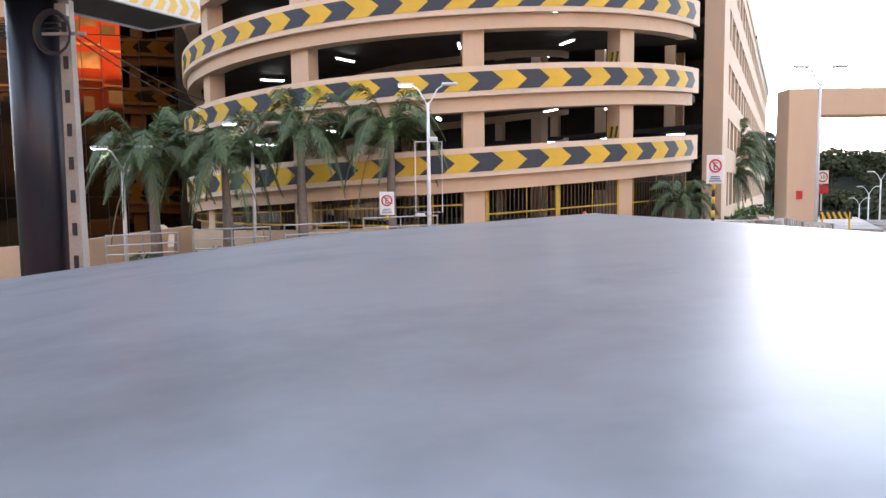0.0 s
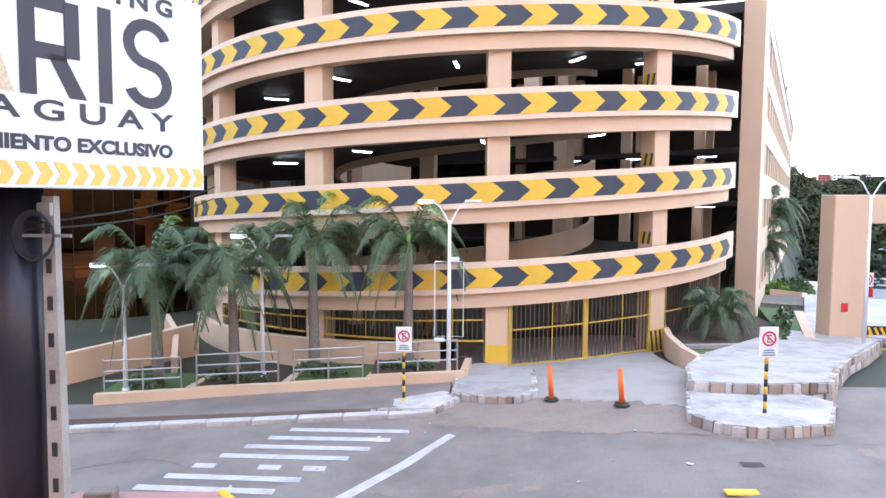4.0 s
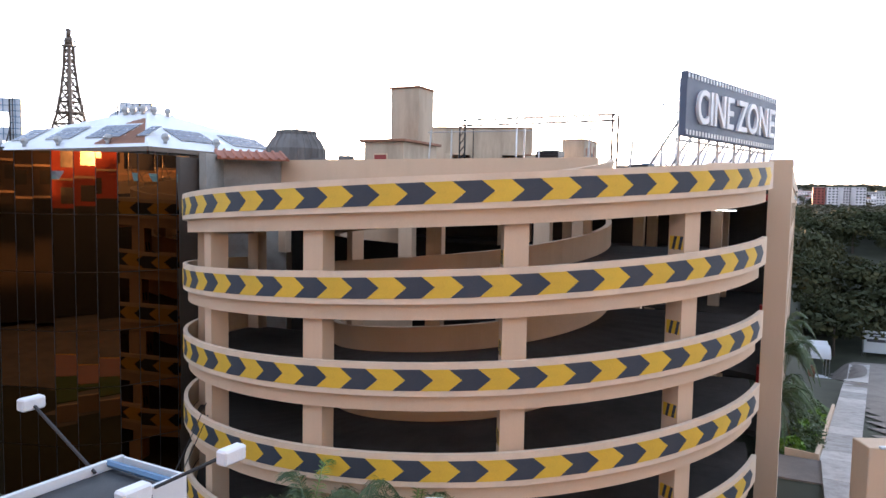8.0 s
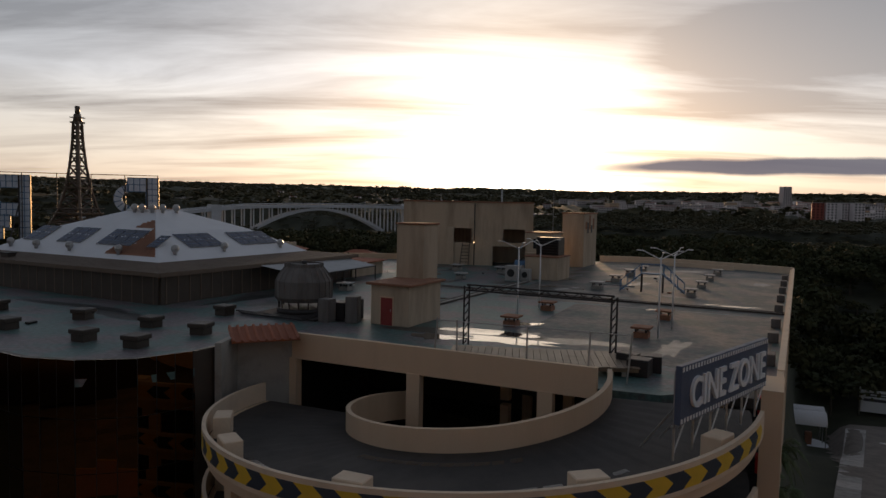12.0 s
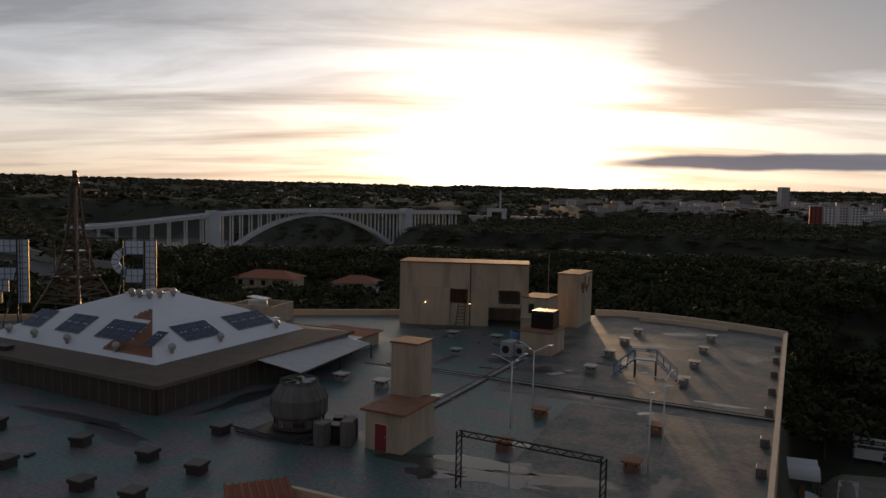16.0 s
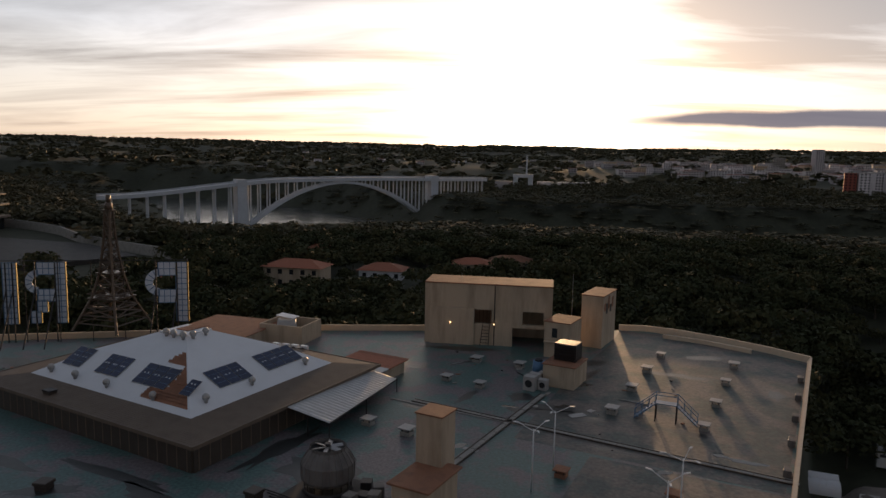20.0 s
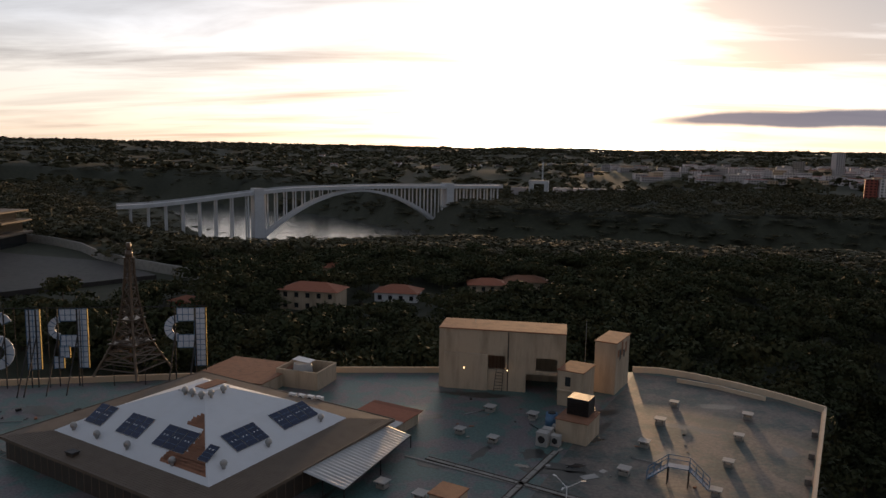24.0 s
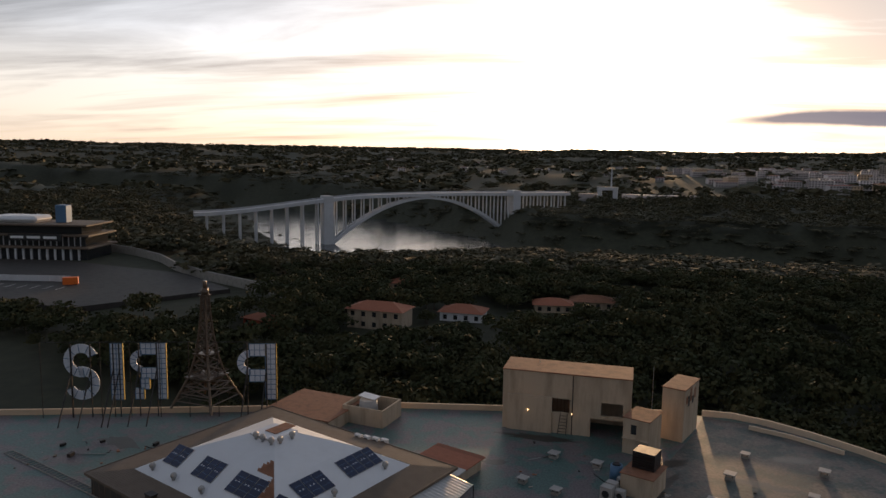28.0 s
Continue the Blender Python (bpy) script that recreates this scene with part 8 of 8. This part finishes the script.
for s in [10 + i * 13.5 for i in range(8)] + [s_r + 9 + i * 8.5 for i in range(8)]:
    if s < s_l - 5 or s_r + 5 < s < BL:
        for side in (-3.6, 3.6):
            x, y = on_bridge(s)
            n = Vector((-bdir2.y, bdir2.x)) * side
            part("approach_column", one_box(0, 0, 0, 1.2, 1.4, deck_z(s) + 27), M_BRIDGE, bridge, at=(x + n.x, y + n.y, -30), rz=brz)
bm = bmesh.new()
for side in (-5.3, 5.3):
    pts = []
    for i in range(41):
        x, y = on_bridge(BL * i / 40)
        pts.append((x - bdir2.y * side, y + bdir2.x * side, deck_z(BL * i / 40) + 0.9))
    pipe(bm, pts, 0.25, 4)
part("railing", bm, M_BRIDGE, bridge)


def villa(x, y, w, d, h, rz, label, mat, roof_mat):
    z = land_z(x, y)
    ob = thing("villa", label, "house", x, y, z - 0.5, rz)
    part("wall", one_box(0, 0, 0, w, d, h), mat, ob)
    bm = bmesh.new()
    e = [bm.verts.new(p) for p in ((-w / 2 - 0.8, -d / 2 - 0.8, h), (w / 2 + 0.8, -d / 2 - 0.8, h), (w / 2 + 0.8, d / 2 + 0.8, h), (-w / 2 - 0.8, d / 2 + 0.8, h))]
    r = [bm.verts.new(p) for p in ((-w / 2 + d / 2, 0, h + d * 0.22), (w / 2 - d / 2, 0, h + d * 0.22))]
    for q in ((e[0], e[1], r[1], r[0]), (e[1], e[2], r[1]), (e[2], e[3], r[0], r[1]), (e[3], e[0], r[0])):
        bm.faces.new(q)
    bm.faces.new(list(reversed(e)))
    part("roof", bm, roof_mat, ob)
    n = max(2, int(w / 3))
    for k in range(int(h / 3) or 1):
        for i in range(n):
            part("window", one_box(-w / 2 + (i + 0.5) * w / n, -d / 2 - 0.03, 1.0 + k * 3.0, 1.2, 0.08, 1.4), M_PANE, ob)
    return ob


VILLAS = [(-54, 203, 17, 9, 6.0), (-31, 217, 13, 9, 3.2), (-4, 236, 12, 8, 3.0), (9, 244, 14, 8, 3.0), (-61, 262, 9, 7, 3.0), (-88, 196, 9, 6, 3.0)]
villa(-54, 203, 17, 9, 6.0, -8, "two-storey salmon villa among the trees", M_RENDER, M_TILE)
villa(-31, 217, 13, 9, 3.2, -4, "low white villa with a clay tile hip roof", M_DOME, M_TILE)
villa(-4, 236, 12, 8, 3.0, 5, "low villa with a dull tile roof among trees", M_RENDER, M_TILE)
villa(9, 244, 14, 8, 3.0, 0, "low villa with a pale roof patch among trees", M_RENDER, M_RUST)
villa(-61, 262, 9, 7, 3.0, 20, "small salmon house on the slope", M_CREAM, M_TILE)
villa(-88, 196, 9, 6, 3.0, -20, "small red house beside the road wall", M_RUSTRED, M_TILE)

# shopping block, car park and road wall on the left bank
mall = thing("mall_block", "dark tiered shopping block with white roof canopy", "shopping block", -238, 292, land_z(-238, 292) - 1, 8)
for i, (w, d, z0, h) in enumerate(((52, 22, 0, 6), (56, 26, 6.0, 1.0), (50, 20, 7.0, 4.5), (56, 25, 11.5, 0.9), (46, 18, 12.4, 3.6), (54, 24, 16.0, 0.8))):
    part("tier" if i % 2 == 0 else "canopy_edge", soft_box(0, 0, z0, w, d, h - 0.002, 0.15), M_PANE if i % 2 == 0 else M_SKIRT, mall)
for i in range(14):
    part("pillar", one_box(-24 + i * 3.6, -11.6, 0, 0.8, 0.8, 6), M_BRIDGE, mall)
for i in range(18):
    part("mullion", one_box(-23 + i * 2.7, -10.2, 7.0, 0.3, 0.4, 4.5), M_BRIDGE, mall)
part("sign_band", one_box(4, -13.2, 9.6, 24, 0.3, 3.0), M_BLACK, mall)
for i in range(3):
    part("text_bar", one_box(-4 + i * 7.5, -13.4, 10.6, 6.0, 0.1, 1.1), M_SIGN_WHITE, mall)
part("lift_tower", soft_box(10, 0, 16.8, 5, 5, 8, 0.2), M_BLUE_STEEL, mall)
part("dome", soft_box(-10, 0, 16.8, 22, 14, 3.0, 1.2), M_DOME, mall)
park = one_slab([(-250, 205), (-150, 195), (-118, 236), (-150, 262), (-215, 280), (-262, 275)], -8, max(land_z(-190, 240), land_z(-150, 262), land_z(-118, 236)) + 0.8)
solid("car_park", park, M_DECK, "dark empty asphalt car park beside the shopping block", "car park", "structure")
bm = bmesh.new()
wp = [(-226, 318), (-200, 305), (-178, 290), (-160, 272), (-138, 256), (-112, 242), (-96, 232)]
wall_along(bm, wp, 0.8, [land_z(*p) - 3 for p in wp], 0, [land_z(*p) + 3.6 for p in wp])
solid("wall_road", bm, M_CONCRETE, "long pale retaining wall along the river road", "wall", "structure")
for i in range(7):
    solid("bay_line", one_box(0, 0, 0, 0.4, 6, 0.02), M_WHITE, "white parking bay line", "road marking", "structure", at=(-205 + i * 5, 222, max(land_z(-190, 240), land_z(-150, 262), land_z(-118, 236)) + 0.81), rz=8)
hoard = thing("hoarding", "pale blue hoarding along the car park", "hoarding", -196, 232, max(land_z(-190, 240), land_z(-150, 262), land_z(-118, 236)) + 0.8, 8)
for i in range(8):
    part("panel", one_box(-14 + i * 4, 0, 0, 3.9, 0.2, 2.2), M_BRIDGE, hoard)
solid("container", soft_box(0, 0, 0, 5, 2.5, 2.6, 0.1), M_ORANGE, "orange container beside the hoarding", "container", at=(-177, 230, max(land_z(-190, 240), land_z(-150, 262), land_z(-118, 236)) + 0.8), rz=30)

# the town on the far bank
rnd = random.Random(21)


def town_block(x, y, w, d, h, mat, label, floors):
    z = land_z(x, y)
    ob = thing("town_building", label, "building", x, y, z - 2, rnd.uniform(-25, 25), group="town buildings")
    part("wall", one_box(0, 0, 0, w, d, h + 2), mat, ob)
    part("roof", one_box(0, 0, h + 2.01, w * 0.96, d * 0.96, 0.6), M_CITY_RED if rnd.random() < 0.25 else M_CONCRETE, ob)
    bm = bmesh.new()
    for k in range(floors):
        n = max(2, int(w / 4))
        for i in range(n):
            box(bm, -w / 2 + (i + 0.5) * w / n, -d / 2 - 0.1, 3.0 + k * h / floors, w / n * 0.5, 0.3, h / floors * 0.45)
    tagged(part("window_rows", bm, M_PANE, ob), kind="stuff")
    return ob


for i in range(230):
    az = radians(rnd.triangular(7, 36, 22))
    r = rnd.uniform(1150, 1900)
    x, y = r * math.sin(az), r * math.cos(az)
    if river_gap(x, y) < 220:
        continue
    h = rnd.choice((6, 8, 9, 12, 14))
    town_block(x, y, rnd.uniform(10, 36), rnd.uniform(10, 18), h, M_CITY if rnd.random() < 0.85 else M_CREAM, "pale low town building on the far bank", max(2, int(h / 3.2)))
for i in range(45):
    az = radians(rnd.uniform(-22, 8))
    r = rnd.uniform(1250, 2400)
    x, y = r * math.sin(az), r * math.cos(az)
    if river_gap(x, y) < 240:
        continue
    town_block(x, y, rnd.uniform(8, 20), rnd.uniform(8, 14), rnd.choice((4, 5, 7)), M_CITY, "small pale house on the far hillside", 2)
town_block(1500 * math.sin(radians(24.35)), 1500 * math.cos(radians(24.35)), 17, 14, 44, M_CITY, "tall pale apartment tower on the skyline", 16)
town_block(1460 * math.sin(radians(21.9)), 1460 * math.cos(radians(21.9)), 20, 15, 27, M_CONCRETE, "unfinished concrete frame tower on the skyline", 8)
for a, m in ((26.4, M_CITY_RED), (27.2, M_CITY), (27.9, M_CITY), (28.8, M_CITY)):
    r = 900
    town_block(r * math.sin(radians(a)), r * math.cos(radians(a)), 12, 11, 27, m, "slim apartment block with red and white walls" if m is M_CITY_RED else "slim pale apartment block above the trees", 9)
gatehouse = thing("border_gate", "pale customs hall with a round arch at the bridge end", "customs hall", 47, 868, land_z(47, 868) - 1, -10)
for x in (-9, 9):
    part("pier", one_box(x, 0, 0, 5, 6, 16), M_BRIDGE, gatehouse)
part("lintel", one_box(0, 0, 16.0, 24, 6.4, 4), M_BRIDGE, gatehouse)
part("mast", one_box(4, 0, 20, 1.6, 1.6, 22), M_BRIDGE, gatehouse)
part("wing", one_box(60, 25, 2, 90, 10, 9), M_CITY, gatehouse)
part("wing", one_box(-24, 10, 2, 22, 10, 9), M_CITY, gatehouse)


# ---- woods: crowns of leaf clumps over the land ----
def crown_template(n, seed, leaf):
    """Leaf clumps on an uneven crown about one unit high and wide: corner points of n quads."""
    r = np.random.RandomState(seed)
    lobes = r.uniform(-0.32, 0.32, (6, 3)) * (1, 1, 0.7) + (0, 0, 0.62)
    pick = r.randint(0, 6, n)
    d = r.normal(size=(n, 3))
    d /= np.linalg.norm(d, axis=1, keepdims=True)
    d[:, 2] = np.abs(d[:, 2]) * 0.9 - 0.25
    c = lobes[pick] + d * r.uniform(0.16, 0.30, (n, 1))
    up = d + 0.38 * r.normal(size=(n, 3))
    up /= np.linalg.norm(up, axis=1, keepdims=True)
    a = np.cross(up, r.normal(size=(n, 3)))
    a /= np.linalg.norm(a, axis=1, keepdims=True) + 1e-6
    b = np.cross(up, a) * 1.25
    s = leaf * r.uniform(0.6, 1.4, (n, 1))
    return np.stack([c - a * s, c - b * s * 0.6, c + a * s, c + b * s * 0.6], axis=1)


def wood(name, spots, n, leaf, label, mat):
    temps = [crown_template(n, 50 + i, leaf) for i in range(5)]
    r = np.random.RandomState(7)
    out = []
    for i, (x, y, z, w, h) in enumerate(spots):
        t = temps[i % 5]
        a = r.uniform(0, 6.28)
        c, s = math.cos(a), math.sin(a)
        q = t.reshape(-1, 3) @ np.array([[c, s, 0], [-s, c, 0], [0, 0, 1]])
        out.append(q * (w, w, h) + (x, y, z))
    co = np.concatenate(out)
    k = len(co) // 4
    me = bpy.data.meshes.new(name)
    me.vertices.add(len(co))
    me.vertices.foreach_set("co", co.astype(np.float32).ravel())
    me.loops.add(len(co))
    me.loops.foreach_set("vertex_index", np.arange(len(co), dtype=np.int32))
    me.polygons.add(k)
    me.polygons.foreach_set("loop_start", np.arange(0, len(co), 4, dtype=np.int32))
    me.polygons.foreach_set("loop_total", np.full(k, 4, dtype=np.int32))
    me.update(calc_edges=True)
    me.validate()
    me.materials.append(mat)
    return tagged(new(name, me), label, "woodland", kind="stuff")


def clear_of_things(x, y):
    side = (x - 12.9) * 0.904 - (y - 33.2) * 0.428
    back_d = (x - 12.9) * 0.428 + (y - 33.2) * 0.904
    if side < 24 and back_d < 76 and x > -88 and not (x < -20 and y > 108 + (x + 24) * 0.28):
        return False
    if side < 46 and back_d < 52:
        return False
    if back_d < 104 and 1.5 < side < 60 or back_d < 112 and 8 < side < 30:
        return False
    if x < -100 and y < 70:
        return False
    for vx, vy, w, d, h in VILLAS:
        if abs(x - vx) < w * 0.62 and -26 < y - vy < d * 0.8:
            return False
    if -268 < x < -100 and 188 < y < 310 and not (x > -150 and y > 262):
        return False
    along, off = (Vector((x, y)) - A).dot(bdir2), (x - A.x) * -bdir2.y + (y - A.y) * bdir2.x
    if s_l + 20 < along < BL + 10 and -50 < off < 14:
        return False
    if river_gap(x, y) < 86 - 34 * smooth(820, 1150, y) + 80 * (1 - smooth(-110, -20, x)) * (1 - smooth(700, 820, y)):
        return False
    return True


rnd = random.Random(77)
near, middle, far = [], [], []
while len(near) < 1300:
    r = rnd.uniform(62, 300)
    az = radians(rnd.uniform(-46, 42))
    x, y = r * math.sin(az), 4 + r * math.cos(az)
    if rnd.random() > r / 300 or not clear_of_things(x, y):
        continue
    w = rnd.uniform(5.5, 15)
    near.append((x, y, land_z(x, y) - 0.5, w, w * rnd.uniform(0.6, 0.9) * (1 - 0.3 * smooth(180, 300, r))))
while len(middle) < 3600:
    r = rnd.uniform(290, 950)
    az = radians(rnd.uniform(-44, 42))
    x, y = r * math.sin(az), 4 + r * math.cos(az)
    if not clear_of_things(x, y):
        continue
    low = smooth(110, 300, river_gap(x, y))
    middle.append((x, y, land_z(x, y) - 1, rnd.uniform(8, 20), rnd.uniform(5, 12) * (0.3 + 0.7 * low)))
# low scrub on the river banks
while len(middle) < 5000:
    x, y = rnd.uniform(-700, 420), rnd.uniform(330, 1500)
    if 80 - 30 * smooth(820, 1150, y) < river_gap(x, y) < 250 and abs(x) < 0.8 * y:
        middle.append((x, y, land_z(x, y) - 0.8, rnd.uniform(8, 18), rnd.uniform(2.0, 4.2)))
while len(far) < 5200:
    r = math.sqrt(rnd.uniform(930 ** 2, 3950 ** 2)) if rnd.random() < 0.7 else rnd.uniform(3500, 3950)
    az = radians(rnd.uniform(-42, 42))
    x, y = r * math.sin(az), 4 + r * math.cos(az)
    if river_gap(x, y) < 74:
        continue
    if 1100 < r < 1950 and 7 < math.degrees(az) < 37 and rnd.random() < 0.75:
        continue
    far.append((x, y, land_z(x, y) - 2, rnd.uniform(18, 46), rnd.uniform(9, 17)))
wood("woods_near", near, 560, 0.039, "dark green broadleaf woods behind the garage", M_WOOD_LEAF)
wood("woods_valley", middle, 100, 0.085, "dark evening woods in the river valley", M_FOREST)
wood("woods_far", far, 24, 0.2, "far dark woods up to the skyline", M_FOREST)
bm = bmesh.new()
for x, y, z, w, h in near[:400]:
    rod(bm, (x, y, z - 0.5), (x, y, z + h * 0.6), 0.28, 0.12, seg=5, cap=False)
tagged(part("wood_trunks", bm, M_BARK, None), "brown trunks of the near woods", "woodland", kind="stuff")

# ---- survey units to metres ----
seen = set()
for ob in scene.objects:
    if ob.type == "CAMERA":
        continue
    ob.location = ob.location * SCALE
    if ob.type == "MESH" and ob.data not in seen:
        seen.add(ob.data)
        ob.data.transform(Matrix.Scale(SCALE, 4))
